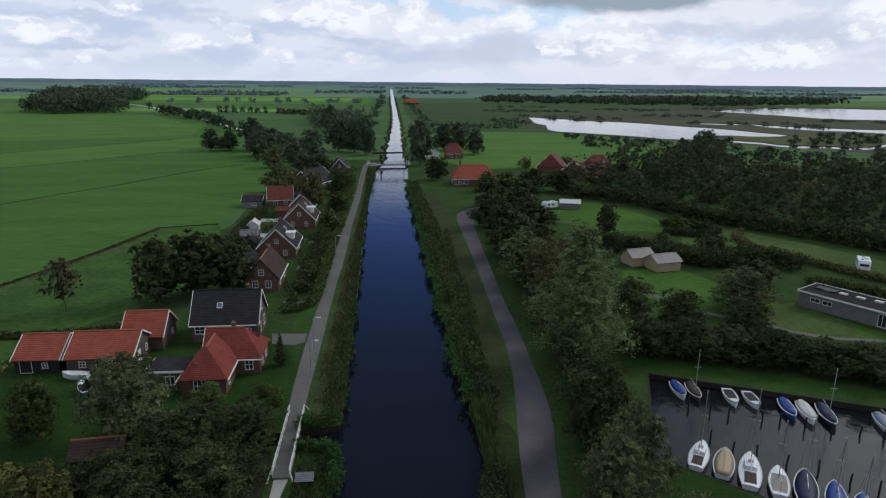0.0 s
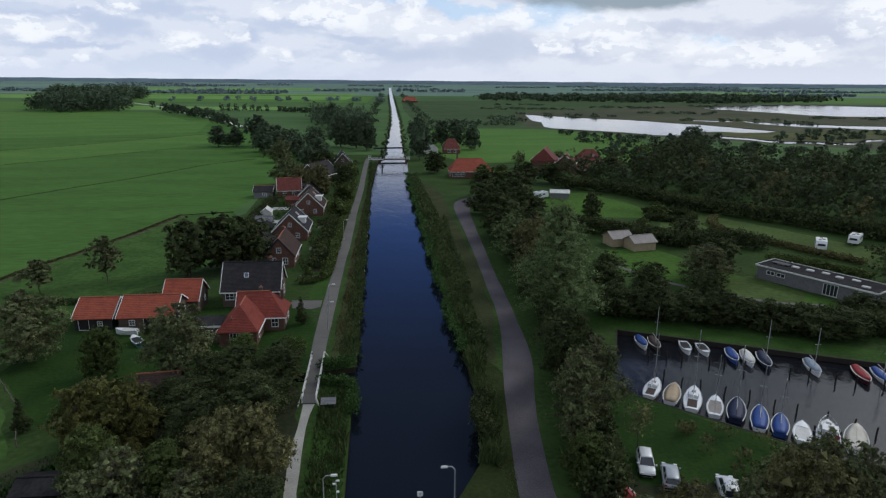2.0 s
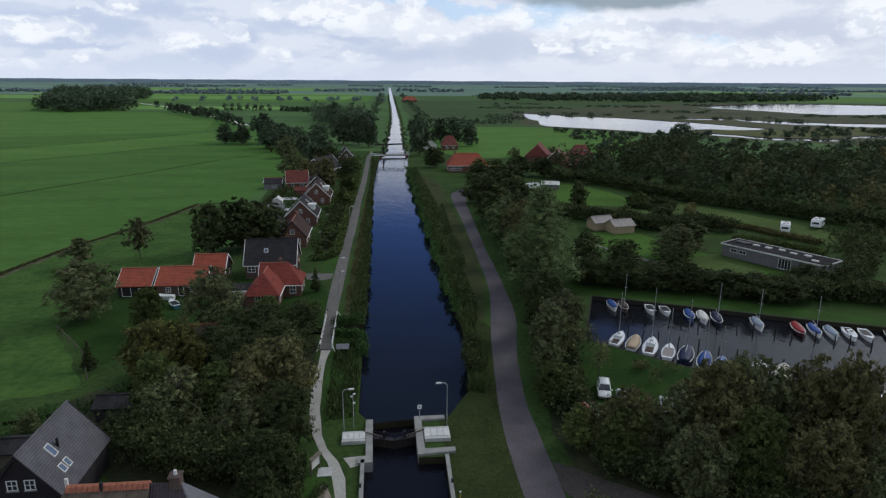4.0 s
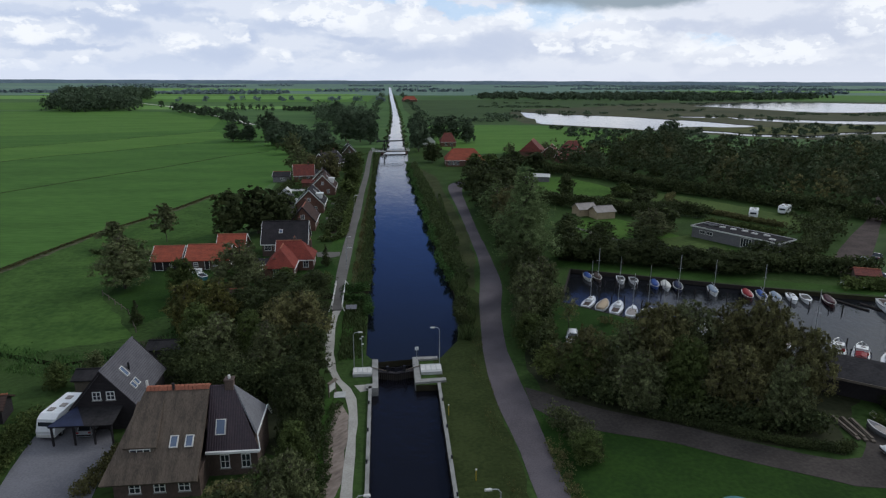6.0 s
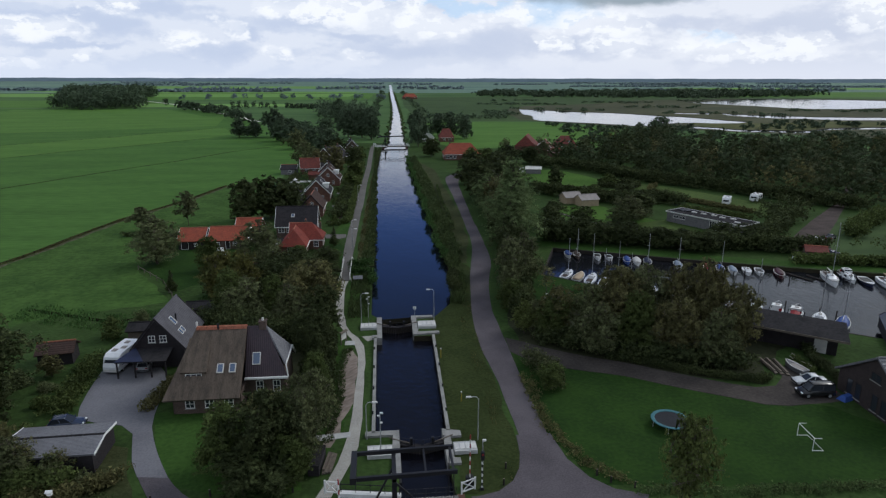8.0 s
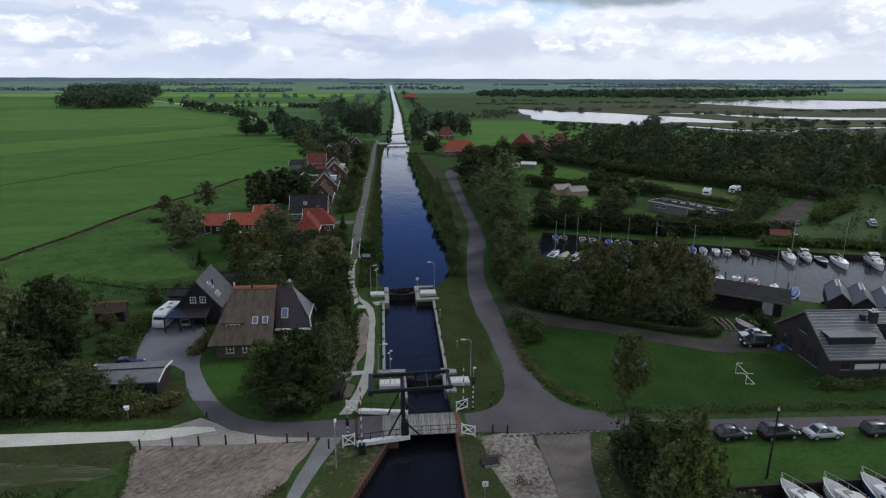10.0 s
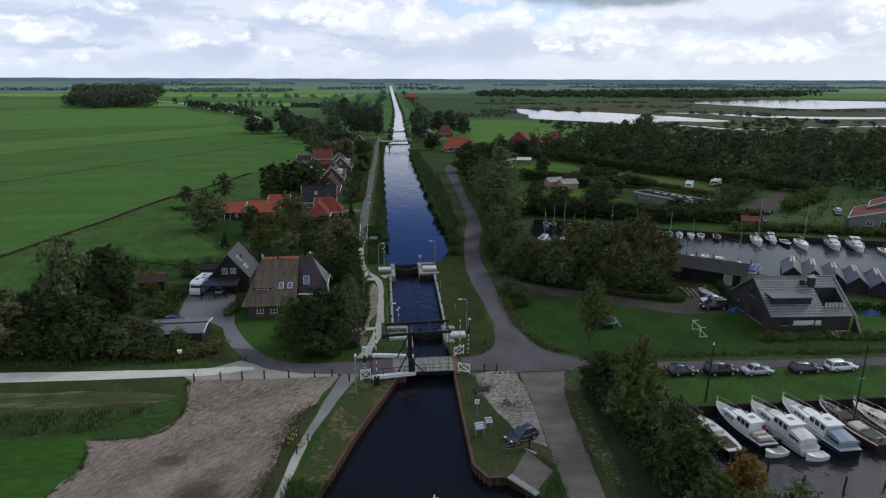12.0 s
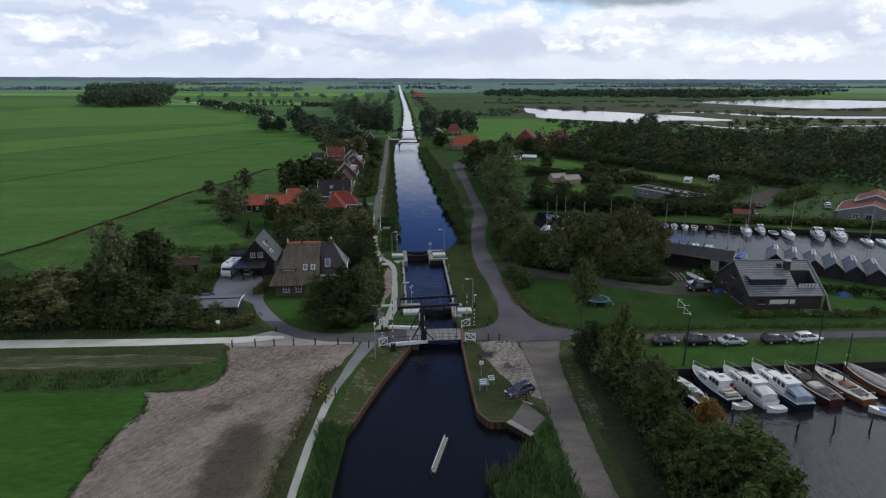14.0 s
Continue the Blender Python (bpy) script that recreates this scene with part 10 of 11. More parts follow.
def car(label, at, turn, paint, kind="saloon", group="parked cars", z=0.035):
    """A car with its nose at +x."""
    L, W, H = dict(saloon=(4.05, 1.68, 1.36), estate=(4.1, 1.7, 1.42), hatch=(3.75, 1.64, 1.4), van=(4.3, 1.78, 1.75), suv=(4.2, 1.78, 1.7))[kind]
    c = thing("car", label, "car", (*at, z), turn, group)
    a = L / 2
    belt = 0.62 * H if kind != "van" else 0.56 * H
    back = dict(saloon=(-a + .75, -a + 1.35), estate=(-a + .12, -a + .45), hatch=(-a + .15, -a + .62), van=(-a + .06, -a + .22), suv=(-a + .12, -a + .42))[kind]
    front = (a - 1.10, a - 1.95) if kind != "van" else (a - .80, a - 1.5)
    rings = []
    for x, w, zt in ((-a, .80, .72), (-a + .08, .93, .93), (-a + .4, .985, .99), (-a + 1.2, 1.0, 1.0), (0, 1.0, .99), (a - 1.3, 1.0, .97), (a - .6, .97, .86), (a - .18, .89, .74), (a, .70, .58)):
        w, zt = w * W / 2, zt * belt
        rings.append([(x, -w * .86, .22), (x, -w * .98, .32), (x, -w, zt * .66), (x, -w * .93, zt * .94), (x, -w * .82, zt), (x, w * .82, zt), (x, w * .93, zt * .94), (x, w, zt * .66), (x, w * .98, .32), (x, w * .86, .22)])
    part("body", Shape().loft(rings), CAR_PAINT[paint], c, smooth=True)
    k = W / 2 - .12
    t = W / 2 - .27
    zb, zt = belt - .02, H - .05
    mid = (back[1] + front[1]) / 2
    part("glasshouse", Shape().loft([[(x, -k * q, zb), (x, -t * q, z), (x, t * q, z), (x, k * q, zb)] for x, z, q in ((back[0], zb + .02, .92), (back[1], zt - .03, .97), (mid, zt, 1.0), (front[1], zt - .02, .98), (front[0], zb + .02, .94))]), "glass", c, "dark car windows")
    part("roof", Shape().loft([[(x, -t * q, z - .04), (x, -t * q * .9, z + .025), (x, 0, z + .05), (x, t * q * .9, z + .025), (x, t * q, z - .04)] for x, z, q in ((back[1] - .12, zt - .06, .95), (back[1] + .1, zt - .01, 1.03), (mid, zt + .01, 1.05), (front[1] - .05, zt, 1.03), (front[1] + .1, zt - .05, .95))]), CAR_PAINT[paint], c, smooth=True)
    for sy in (-1, 1):
        for x0, x1 in ((back[0] + .05, back[1]), (front[0] - .04, front[1]), ((back[0] + front[0]) / 2, (back[1] + front[1]) / 2)):
            part("pillar", Shape().beam((x0, sy * k, zb), (x1, sy * t, zt), .07, .07), CAR_PAINT[paint], c)
    for sx in (-1, 1):
        for sy in (-1, 1):
            x = sx * (a - .82)
            w = part("wheel", Shape().rod((x, sy * (W / 2 - .2), .32), (x, sy * (W / 2 + .01), .32), .32, None, 14), "rubber", c)
            part("rim", Shape().rod((x, sy * (W / 2 - .02), .32), (x, sy * (W / 2 + .025), .32), .2, None, 10), "steel", w)
    for sy in (-1, 1):
        part("headlight", Shape().box((a - .1, sy * (W / 2 - .28), belt * .66), (.16, .34, .14)), "gelcoat", c)
        part("tail_light", Shape().box((-a + .03, sy * (W / 2 - .22), belt * .78), (.08, .26, .16)), "red", c)
        part("mirror", Shape().box((front[0] - .1, sy * (W / 2 + .06), belt + .06), (.12, .16, .12)), CAR_PAINT[paint], c)
    for sx in (-1, 1):
        part("bumper", Shape().box((sx * (a - .02), 0, .39), (.1, W * .86, .16)), "rubber", c)
    return c


for x, y, a, p, k, lab in ((33.2, -5.0, 3, "dark", "hatch", "dark grey hatchback parked by the road"), (38.2, -5.4, 3, "black", "suv", "black tall estate car parked by the road"), (43.0, -5.8, 1, "silver", "saloon", "silver saloon car parked on the verge"), (49.8, -5.8, 2, "dark", "estate", "dark estate car parked on the verge"), (54.9, -5.7, 2, "white", "estate", "white estate car parked on the verge")):
    car(lab, (x, y), a, p, k, "cars along the road", z=0.0)
car("dark blue hatchback on the gravel by the lock", (8.75, -18.4), 207, "blue", "hatch", z=0.0)
car("white saloon parked on the drive", (51.0, 20.6), 172, "white", "saloon", "cars on the drive")
car("black van parked on the drive", (49.7, 17.8), 176, "black", "van", "cars on the drive")
car("silver car in the carport", (-34.7, 33.6), 90, "silver", "hatch", z=0.05)
car("dark blue car on the yard behind the shed", (-38.2, 18.8), 8, "blue", "hatch", z=0.05)
for x, y, a, p, k in ((105, 90.4, 40, "dark", "saloon"), (96.6, 83.0, 20, "dark", "estate"), (99.6, 88.0, 30, "silver", "hatch"), (95.2, 76.4, 30, "blue", "hatch"), (126.2, 90.6, 62, "white", "estate"), (124.2, 87.6, 62, "silver", "hatch")):
    car("parked car among the bushes near the harbour", (x, y), a, p, k, "cars by the harbour")
for x, y, a, p, k in ((25.5, 52.7, 253, "white", "estate"), (27.1, 50.4, 70, "silver", "estate"), (31.6, 47.8, 72, "white", "suv")):
    car("car parked on the grass beneath trees", (x, y), a, p, k, "cars below the grove", z=0.0)


def camper(name, label, at, turn, L, W, H, motor):
    c = thing(name, label, "camper" if motor else "caravan", (*at, 0.02), turn, group="" if motor else "caravans")
    prof = [(-L / 2, .5), (-L / 2 + .05, H - .15), (-L / 2 + .3, H), (L / 2 - 1.2, H), (L / 2 - .5, H - .35), (L / 2 - .25, 1.5), (L / 2, 1.05), (L / 2, .5)] if motor else [(-L / 2, .6), (-L / 2 - .05, H * .6), (-L / 2 + .25, H), (L / 2 - .4, H), (L / 2, H * .62), (L / 2 - .1, .6)]
    part("body", Shape().loft([[(x, y, z) for x, z in prof] for y in (-W / 2, W / 2)]), "gelcoat", c)
    for sy in (-1, 1):
        for u in (-.3, .05):
            part("window", Shape().box((L * u, sy * W / 2, H * .68), (1.0, .05, .5)), "glass", c)
        part("stripe", Shape().box((-.2, sy * (W / 2 + .004), H * .4), (L * .8, .02, .1)), "lightblue" if motor else "grey_cover", c)
        for x in ((-L * .28, L * .32) if motor else (0.0,)):
            w = part("wheel", Shape().rod((x, sy * (W / 2 - .25), .34), (x, sy * (W / 2 - .02), .34), .34, None, 12), "rubber", c)
            part("rim", Shape().rod((x, sy * (W / 2 - .06), .34), (x, sy * (W / 2), .34), .2, None, 10), "steel", w)
    if motor:
        part("windscreen", Shape().slab([(L / 2 - .5, -W * .42, H - .4), (L / 2 - .5, W * .42, H - .4), (L / 2 - .24, W * .42, 1.55), (L / 2 - .24, -W * .42, 1.55)], .03), "glass", c)
        part("bumper", Shape().box((L / 2, 0, .55), (.16, W * .94, .3)), "offwhite", c)
    else:
        part("end_window", Shape().box((L / 2 - .02, 0, H * .66), (.06, W * .7, .5)), "glass", c)
        part("drawbar", Shape().beam((L / 2, 0, .55), (L / 2 + 1.1, 0, .5), .1, .1), "steel", c)
        part("leg", Shape().box((-L * .35, -W * .35, .3), (.08, .08, .6)).box((-L * .35, W * .35, .3), (.08, .08, .6)), "steel", c)
    for u, v in ((-.25, 0), (.02, .2), (.18, -.15)):
        part("roof_hatch", Shape().box((L * u, W * v, H + .05), (.7, .6, .1)), "grey_cover", c)
    return c


camper("camper_van", "white integrated motorhome on the yard", (-38.1, 34.8), 262, 6.2, 2.1, 2.6, True)
camper("caravan", "white touring caravan on the camping field", (102.4, 133.4), 236, 5.2, 2.3, 2.5, False)
camper("caravan", "white touring caravan on the camping field", (114.4, 137.6), 222, 5.0, 2.3, 2.5, False)
camper("caravan", "white caravan beside the camping hedge", (52.2, 202), 30, 5.0, 2.3, 2.4, False)

# ---- lamps, barriers, signs and small things ----
def street_lamp(at, turn, h, arm, label="slim grey street lamp with flat lantern"):
    l = thing("street_lamp", label, "street lamp", (*at, 0), turn, "street lamps")
    part("pole", Shape().rod((0, 0, -.2), (0, 0, h - .3), .07, .05).rod((0, 0, h - .32), (.25, 0, h), .05, .045).rod((.25, 0, h), (arm, 0, h + .03), .045, .04), "steel", l)
    part("lantern", Shape().box((arm + .25, 0, h + .02), (.62, .26, .13), taper=.8), "offwhite", l)
    part("door", Shape().box((0, -.08, .8), (.09, .04, .4)), "steel", l)


street_lamp((-6.4, 46.8), 0, 5.0, .7)
street_lamp((5.1, 46.6), 180, 5.4, .7)
street_lamp((-5.0, 13.2), 0, 4.4, .7)
street_lamp((6.9, 11.9), 180, 5.2, .8)
street_lamp((-9.2, -6.8), 90, 4.9, .5)
street_lamp((-9.9, 100), 0, 5.0, .6)
street_lamp((-10.0, 150), 0, 5.0, .6)
street_lamp((-9.6, 92.5), 0, 4.6, .6)


def striped(name, label, at, h, col, n, category, r=.07, box=None, group=""):
    p = thing(name, label, category, (*at, 0), 0, group)
    for i in range(n):
        part("band", Shape().rod((0, 0, .15 + (h - .15) * i / n), (0, 0, .15 + (h - .15) * (i + 1) / n - .002), r, None, 8), col if i % 2 else "white", p)
    part("foot", Shape().box((0, 0, .1), (.3, .3, .3)), "black", p)
    if box:
        part("gear_box", Shape().box((0, .1, .55), box), "black", p)
    return p


striped("barrier", "raised red and white road barrier", (-6.7, -4.5), 7.6, "red", 16, "barrier", .06, (.7, .6, 1.1), "road barriers")
striped("barrier", "raised red and white road barrier", (4.9, 4.0), 5.6, "red", 12, "barrier", .06, (.7, .6, 1.1), "road barriers")
for at, h in (((-8.2, -2.9), 2.6), ((6.0, 3.5), 3.4)):
    s = striped("traffic_signal", "black and white striped signal post", at, h, "black", 10, "traffic signal", .08, None, "signal posts")
    part("signal_head", Shape().box((0, -.1, h + .35), (.34, .26, .8)), "black", s)
    part("lens", Shape().rod((0, -.24, h + .5), (0, -.21, h + .5), .11), "red", s)
    part("arm", Shape().rod((0, 0, h), (0, 0, h + 1.9), .045), "steel", s)
    part("camera_box", Shape().box((0.12, -.1, h + 1.95), (.34, .16, .16)), "white", s)
for at, top in (((-3.5, 10.2, .3), 4.6), ((-5.3, 47.0, 0), 4.4)):
    c = thing("camera_pole", "slim pole with white cameras beside the lock", "pole", at, 0, "camera poles")
    part("pole", Shape().rod((0, 0, -.05), (0, 0, top), .05), "steel", c)
    for dx, z in ((.15, top - .1), (-.15, top - .4), (.1, top - 1.2)):
        part("camera_box", Shape().box((dx, 0, z), (.28, .14, .14)), "white", c)
for x, y, w in ((2.1, 47.9, .5), (4.7, -13.2, .55)):
    s = thing("water_sign", "small white square canal sign on post", "sign", (x, y, 0), group="canal signs")
    part("post", Shape().rod((0, 0, -.1), (0, 0, 1.9), .04), "steel", s)
    bd = part("board", Shape().box((0, -.05, 1.9), (w, .05, w)), "white", s)
    part("mark", Shape().box((0, -.085, 1.9), (w * .12, .02, w * .5)), "black", bd)
for x, y, w, h, lab in ((4.4, -17.2, 1.15, .7, "pale blue information board on posts"), (5.6, -15.9, .75, .4, "small white notice board on posts")):
    s = thing("notice_board", lab, "sign", (x, y, 0), 8)
    part("post", Shape().box((-w * .4, 0, .6), (.1, .1, 1.2)), "steel", s)
    part("post", Shape().box((w * .4, 0, .6), (.1, .1, 1.2)), "steel", s)
    bd = part("board", Shape().slab([(-w / 2, -.35, .95), (w / 2, -.35, .95), (w / 2, .3, .95 + h * .8), (-w / 2, .3, .95 + h * .8)], .06), "lightblue" if w > 1.0 else "offwhite", s)
    for k in range(3):
        part("text_bar", Shape().slab([(-w * .4, -.22 + .17 * k, .97 + h * .16 + .18 * k), (w * .3, -.22 + .17 * k, .97 + h * .16 + .18 * k), (w * .3, -.16 + .17 * k, .97 + h * .16 + .18 * k + .06), (-w * .4, -.16 + .17 * k, .97 + h * .16 + .18 * k + .06)], .02), "white" if w > 1.0 else "black", bd)
s = thing("pallet", "weathered brown pallet with grey stones before it", "pallet", (6.2, -7.2, 0), 4)
for k in range(3):
    part("bearer", Shape().box((-.8 + .8 * k, 0, .08), (.12, 1.3, .16)), "timber_dark", s)
for k in range(7):
    part("slat", Shape().box((0, -.58 + .19 * k, .185), (1.8, .15, .05)), "timber_dark", s)
for k in range(6):
    part("stone", Shape().box((-.6 + .26 * k, -.85 + .06 * (k % 2), .1), (.2, .22, .22), taper=.7), "concrete", s, "grey kerb stone")
s = thing("notice_board", "pale roofed notice board beside the towpath", "sign", (-8.8, 39.2, 0), 60)
part("post", Shape().box((-.7, 0, .9), (.12, .12, 1.8)), "timber", s)
part("post", Shape().box((.7, 0, .9), (.12, .12, 1.8)), "timber", s)
part("board", Shape().box((0, 0, 1.2), (1.5, .08, 1.1)), "offwhite", s)
part("roof", Shape().slab([(-.85, -.3, 1.8), (.85, -.3, 1.8), (.85, .1, 1.95), (-.85, .1, 1.95)], .05), "timber", s)
flat("pavement", [(-8.6, 38.4), (-7.2, 38.4), (-7.2, 39.9), (-8.6, 39.9)], "pale_concrete", "small pale slab beside the towpath", z=.05)
for x, y, h in ((4.9, 33.0, 1.3), (6.2, 20.5, 1.2)):
    s = thing("marker_post", "short yellow marker post on the grass", "marker post", (x, y, 0), group="marker posts")
    part("post", Shape().box((0, 0, h / 2), (.12, .12, h)), "yellow", s)
    part("cap", Shape().box((0, 0, h + .04), (.16, .16, .1)), "offwhite", s)
# mooring bollards on the lock copings
proto = thing("bollard", "small dark iron mooring bollard", "bollard", (-4.4, 18, .28), group="lock bollards")
part("stem", Shape().rod((0, 0, -.02), (0, 0, .3), .09, .08), "black", proto)
part("cap", Shape().rod((0, 0, .3), (0, 0, .38), .13, .11), "black", proto)
for x, y in ((-4.35, 24), (-4.33, 30), (-4.3, 36), (4.1, 18), (4.25, 24), (4.4, 30), (4.5, 36)):
    copy_thing(proto, pose(x, y, .28))
# posts along the bare earth and the road
proto = thing("wooden_post", "short dark round timber bollard", "post", (-29.8, -1.5, 0), group="timber posts")
part("post", Shape().rod((0, 0, -.2), (0, 0, 1.15), .1, .09), "timber_post", proto)
part("rim", Shape().rod((0, 0, 1.15), (0, 0, 1.2), .1, .06), "timber", proto)
for x, y in ((-26.6, -1.3), (-23.9, -1.35), (-21.1, -1.4), (-18.0, -1.5), (-14.7, -1.6), (-12.5, -1.5), (-24.6, 4.6), (-19.4, 5.0), (-16.4, 4.9), (-13.6, 4.9), (-11.8, 4.8), (-10.2, -3.2), (7.4, -1.9), (9.0, -2.1), (8.2, 4.0), (8.9, 6.6), (18.6, 3.4), (20.6, 2.4), (24.6, 1.2), (17.6, 4.6)):
    copy_thing(proto, pose(x, y, 0, 0, 0, x * 31) @ Matrix.Diagonal((1, 1, .6 if y > 1 else 1, 1)))
# kerb stones across the brick road
proto = solid("kerb_stone", Shape().box((0, 0, .06), (.46, .28, .18), taper=.85), "asphalt_old", "worn grey kerb block at the road edge", "kerb stone", at=(8.6, -2.6, 0), group="kerb stones")
for i in range(1, 15):
    copy_thing(proto, pose(8.6 + .74 * i, -2.62 - .01 * i, 0.01 * (i % 3), 0, 0, (i * 7) % 9 - 4))
# sheet-steel store by the towpath
b = thing("work_skip", "dark green steel container beside timber stacks", "container", (-9.9, 8.9, 0), -6)
part("body", Shape().box((0, 0, .55), (1.1, 3.6, 1.1)), "timber_dark", b)
part("lid", Shape().box((0, 0, 1.14), (1.2, 3.7, .08)), "bitumen", b)
b = thing("timber_stack", "stack of pale timber beams", "timber", (-8.6, 9.0, 0), -8)
for i in range(4):
    part("beam", Shape().box((-.35 + .3 * (i % 3), 0, .12 + .24 * (i // 3)), (.26, 3.6 - .2 * i, .22)), "timber", b)
flat("pavement", [(-10.9, 13.2), (-6.8, 13.8), (-6.8, 14.8), (-10.9, 14.4)], "pale_concrete", "pale paved strip to the lock gate", z=.05)
s = thing("bird_box", "white bird house on a post", "bird house", (-33.2, 4.6, 0))
part("post", Shape().box((0, 0, .7), (.1, .1, 1.4)), "timber", s)
part("box", Shape().box((0, 0, 1.55), (.4, .3, .36)), "white", s)
part("roof", Shape().slab([(-.3, -.25, 1.72), (.3, -.25, 1.72), (.3, 0, 1.9), (-.3, 0, 1.9)], .03).slab([(-.3, .25, 1.72), (.3, .25, 1.72), (.3, 0, 1.9), (-.3, 0, 1.9)], .03), "white", s)


def fence(label, pts, h, rails, mat, gap, group=""):
    f = thing("fence", label, "fence", (0, 0, 0), 0, group)
    for (x0, y0), (x1, y1) in zip(pts, pts[1:]):
        n = max(1, round(math.hypot(x1 - x0, y1 - y0) / gap))
        for i in range(n + 1):
            t = i / n
            part("post", Shape().box((x0 + (x1 - x0) * t, y0 + (y1 - y0) * t, h / 2 - .1), (.13, .13, h + .2)), mat, f)
        for k in range(rails):
            z = h * (k + .9) / (rails + .2)
            part("rail", Shape().beam((x0, y0, z), (x1, y1, z), .05, .12), mat, f)
    return f


fence("weathered timber fence beside the slipway", [(6.4, -20.6), (9.2, -20.1), (11.2, -23.7)], 1.1, 3, "timber", 1.2)
for x, y in ((-15.6, -16.6), (-14.4, -18.0)):
    g = thing("cycle_barrier", "black and yellow striped cycle barrier", "barrier", (x, y, 0), 62, "cycle barriers")
    for k in range(3):
        for i in range(5):
            part("band", Shape().beam((-1 + .4 * i, 0, .35 + .3 * k), (-1 + .4 * (i + 1), 0, .35 + .3 * k), .05, .1), "black" if (i + k) % 2 else "yellow", g)
    part("post", Shape().box((-1.05, 0, .55), (.1, .1, 1.2)), "black", g)
    part("post", Shape().box((1.05, 0, .55), (.1, .1, 1.2)), "black", g)
fence("wire fence posts along the pasture", [(-52, 80), (-44, 70), (-40, 62)], 1.0, 1, "timber", 3.0)
# trampoline
t = thing("trampoline", "round trampoline with teal padded rim", "trampoline", (28.8, 12.7, 0))
n = 28
ring = lambda r, z: [(math.cos(2 * math.pi * i / n) * r, math.sin(2 * math.pi * i / n) * r, z) for i in range(n)]
part("mat", Shape().add(ring(1.75, .82), [tuple(range(n))]), "mesh_black", t)
part("padding", Shape().loft([ring(1.72, .84), ring(1.78, .9), ring(2.1, .9), ring(2.13, .83)], caps=False), "teal", t)
for i in range(6):
    a = math.pi / 3 * i
    part("leg", Shape().rod((math.cos(a) * 1.98, math.sin(a) * 1.98, 0), (math.cos(a) * 1.98, math.sin(a) * 1.98, .84), .04), "steel", t)
part("ladder", Shape().beam((1.95, -.6, .85), (2.6, -.9, 0), .06, .06).beam((1.7, -1.1, .85), (2.3, -1.4, 0), .06, .06), "steel", t)
g = thing("goal", "white tubular football goal frame on the lawn", "goal", (41.65, 8.0, 0), 84)
for sx in (-1, 1):
    part("post", Shape().rod((sx * 1.5, 0, 0), (sx * 1.5, 0, 1.5), .035), "white", g)
    part("top_stay", Shape().rod((sx * 1.5, 0, 1.5), (sx * 1.5, -.8, 1.5), .03), "white", g)
    part("base_bar", Shape().rod((sx * 1.5, 0, .04), (sx * 1.5, -1.15, .04), .035), "white", g)
part("crossbar", Shape().rod((-1.5, 0, 1.5), (1.5, 0, 1.5), .035), "white", g)
part("rear_bar", Shape().rod((-1.5, -1.15, .04), (1.5, -1.15, .04), .03), "white", g)
solid("tarpaulin", Shape().add([(-2.2, -1.0, 0), (2.2, -1.3, 0), (2.4, 1.0, 0), (-2.0, 1.2, 0), (-1.0, -.3, .8), (1.0, -.4, .7), (1.1, .4, .75), (-.9, .5, .85)], [(0, 3, 2, 1), (4, 5, 6, 7), (0, 1, 5, 4), (1, 2, 6, 5), (2, 3, 7, 6), (3, 0, 4, 7)]), "blue", "bright blue tarpaulin heap on the lawn", "tarpaulin", at=(74.6, 13.2, 0)).scale = (0.6, 0.7, 0.7)
solid("tarpaulin", Shape().add([(-1.2, -.6, 0), (1.2, -.6, 0), (1.2, .6, 0), (-1.2, .6, 0), (-.7, -.3, .5), (.7, -.3, .5), (.7, .3, .5), (-.7, .3, .5)], [(0, 3, 2, 1), (4, 5, 6, 7), (0, 1, 5, 4), (1, 2, 6, 5), (2, 3, 7, 6), (3, 0, 4, 7)]), "blue", "blue tarpaulin beside the parked van", "tarpaulin", at=(53.0, 16.6, 0.02), turn=20)
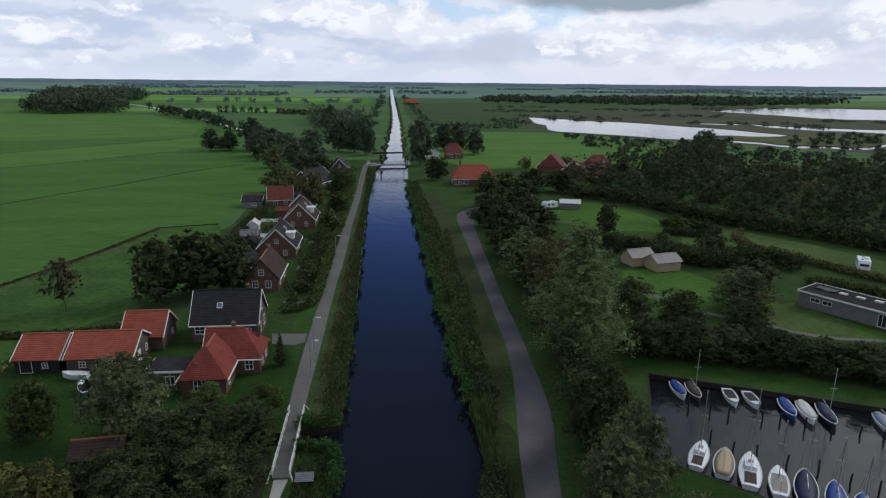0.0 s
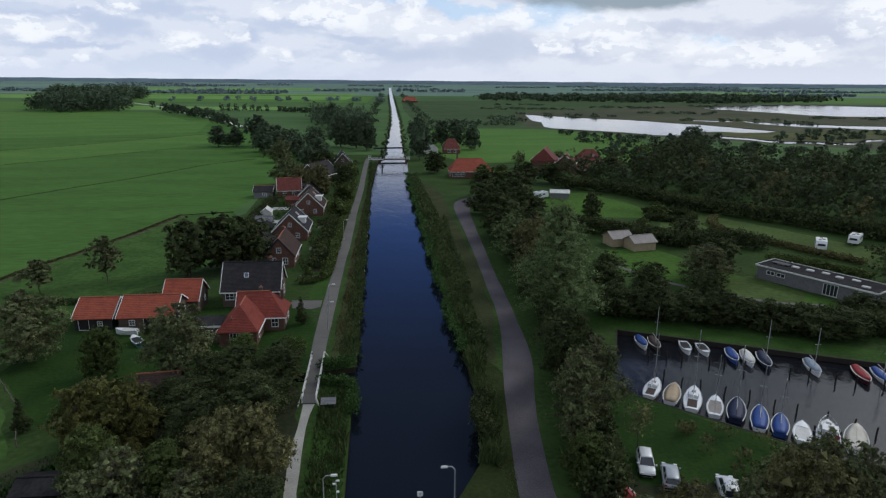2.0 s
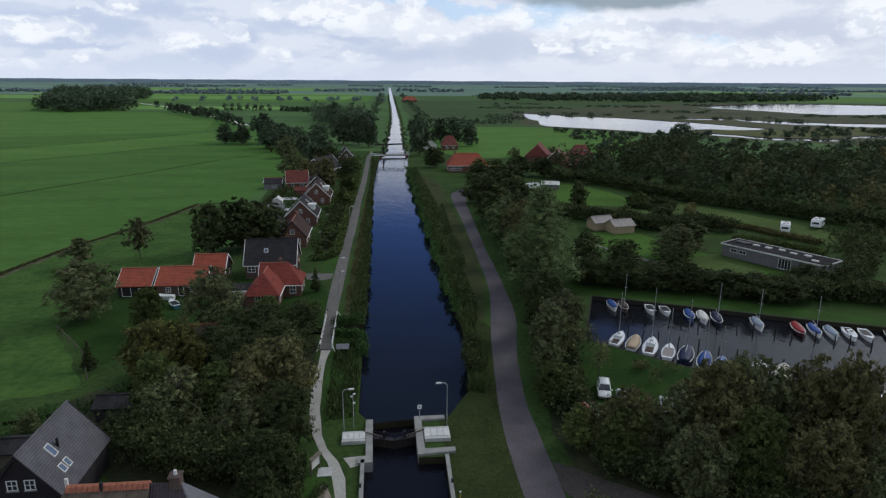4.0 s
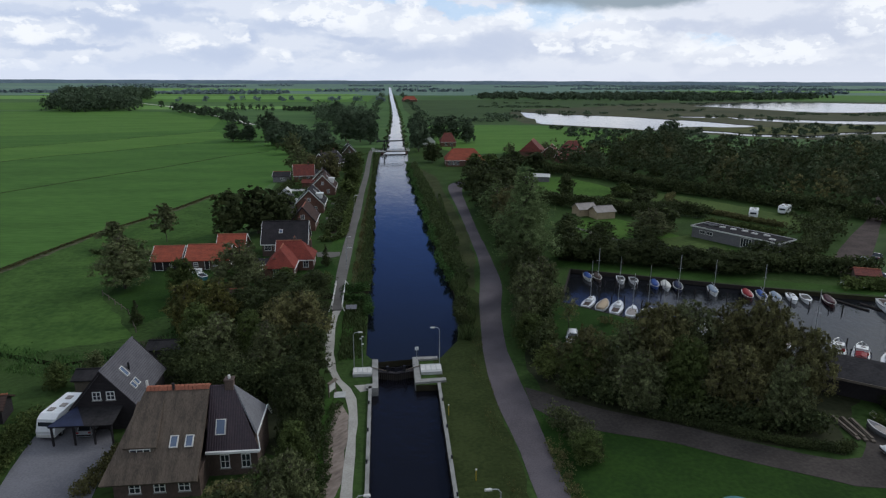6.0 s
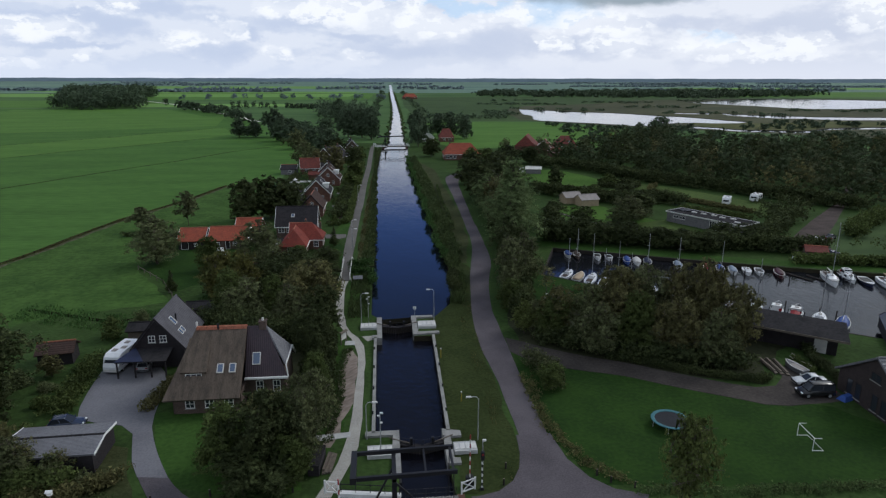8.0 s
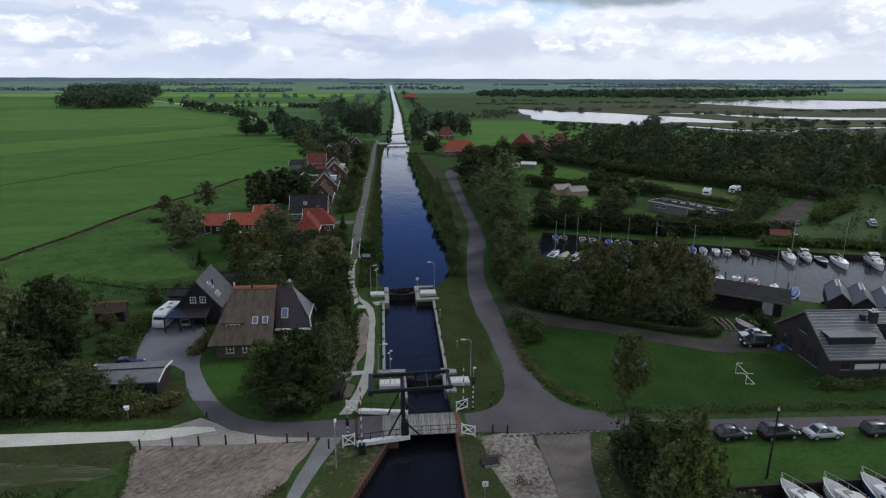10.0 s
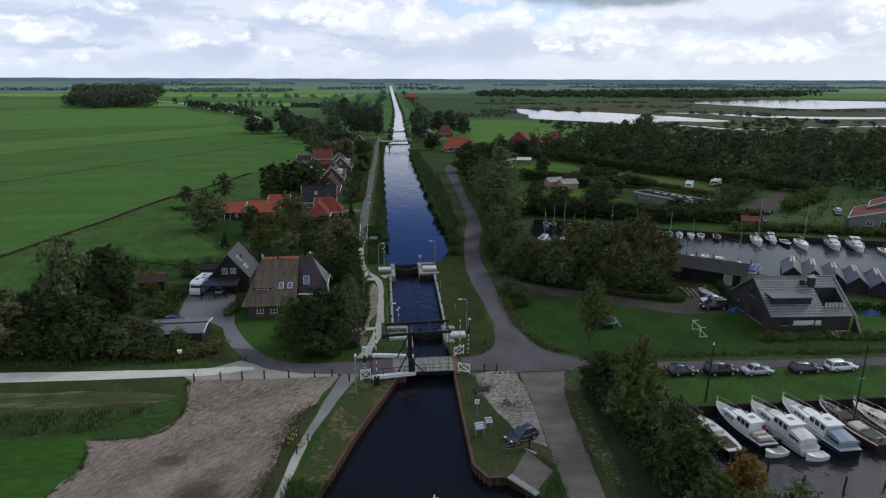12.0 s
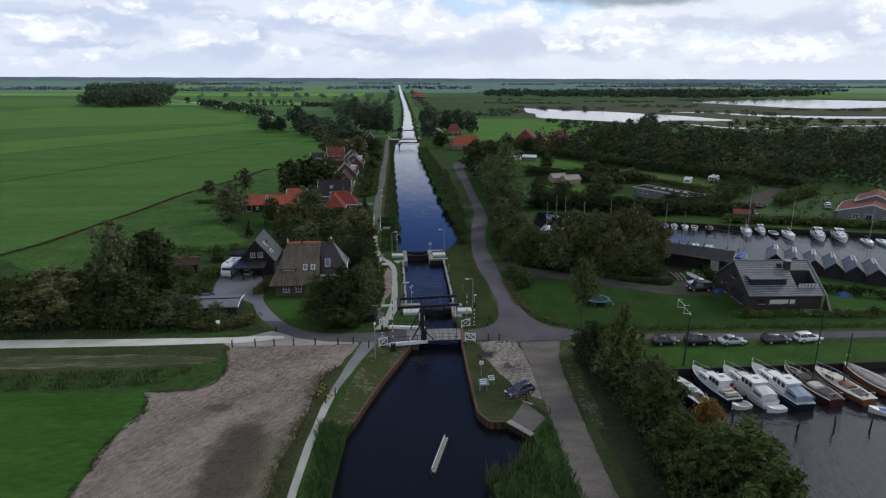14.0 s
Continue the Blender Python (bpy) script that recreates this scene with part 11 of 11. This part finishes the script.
# loose pale stones along the worn road edges
rnd = random.Random(77)
s = Shape()
for i in range(170):
    v = rnd.random()
    x, y = 17.2 + 1.6 * (1 - v) ** 3 - 1.0 * v, -3.2 - 24 * v
    if i % 3 == 0:
        x, y = 5.8 + 5.6 * rnd.random(), -3.2 - 14 * rnd.random()
        x = max(x, 5.9 - 0.2 * y)
    a = rnd.uniform(0.03, 0.07)
    s.box((x + rnd.gauss(0.2, .45), y, a * .3), (a * 2, a * rnd.uniform(1.2, 2.2), a), taper=.6)
tagged(solid("stones", s, "path_grey", "loose pale stones along the worn road edge", "stones"), kind="stuff")

# rubble where the grass is worn by the bridge
s = Shape()
rnd = random.Random(9)
for i in range(260):
    x, y = (rnd.gauss(6.6, .55), rnd.gauss(-6.2, .5)) if i % 3 else (rnd.gauss(8.6, .4), rnd.gauss(-10.6, .5))
    s.box((x, y, .03), (rnd.uniform(.06, .2), rnd.uniform(.06, .2), rnd.uniform(.05, .14)), taper=.7)
tagged(solid("rubble", s, "brick_old", "small heap of brown rubble on the gravel", "rubble"), kind="stuff")
# logs floating by the north quay
for x, y in ((79.8, 65.2), (83.0, 63.0)):
    solid("floating_log", Shape().rod((0, -3, -.75), (0, 3, -.7), .22, .2), "timber_post", "dark log afloat beside the quay", "log", at=(x, y, 0), turn=20, group="floating logs")

bp = Shape()
for i in range(150):
    y = 84 + i * 0.72
    x = float(np.interp(y, (84, 130, 192), (-5.0, -4.7, -4.6))) + 0.15
    bp.rod((x, y, -1.4), (x, y, -0.45), 0.07, 0.06, 5)
tagged(solid("bank_piles", bp, "offwhite", "row of small pale-topped piles along the canal bank", "bank piles"), kind="stuff")
ib = thing("sign_board", "grey slanted panel on two posts by the towpath", "sign", (-7.6, 67.4, 0))
part("panel", Shape().slab([(-0.9, -0.5, 0.9), (0.9, -0.5, 0.9), (0.9, 0.5, 1.3), (-0.9, 0.5, 1.3)], 0.05), "sheet_grey", ib)
for sx in (-0.7, 0.7):
    part("post", Shape().box((sx, 0, 0.5), (0.08, 0.08, 1.1)), "timber", ib)
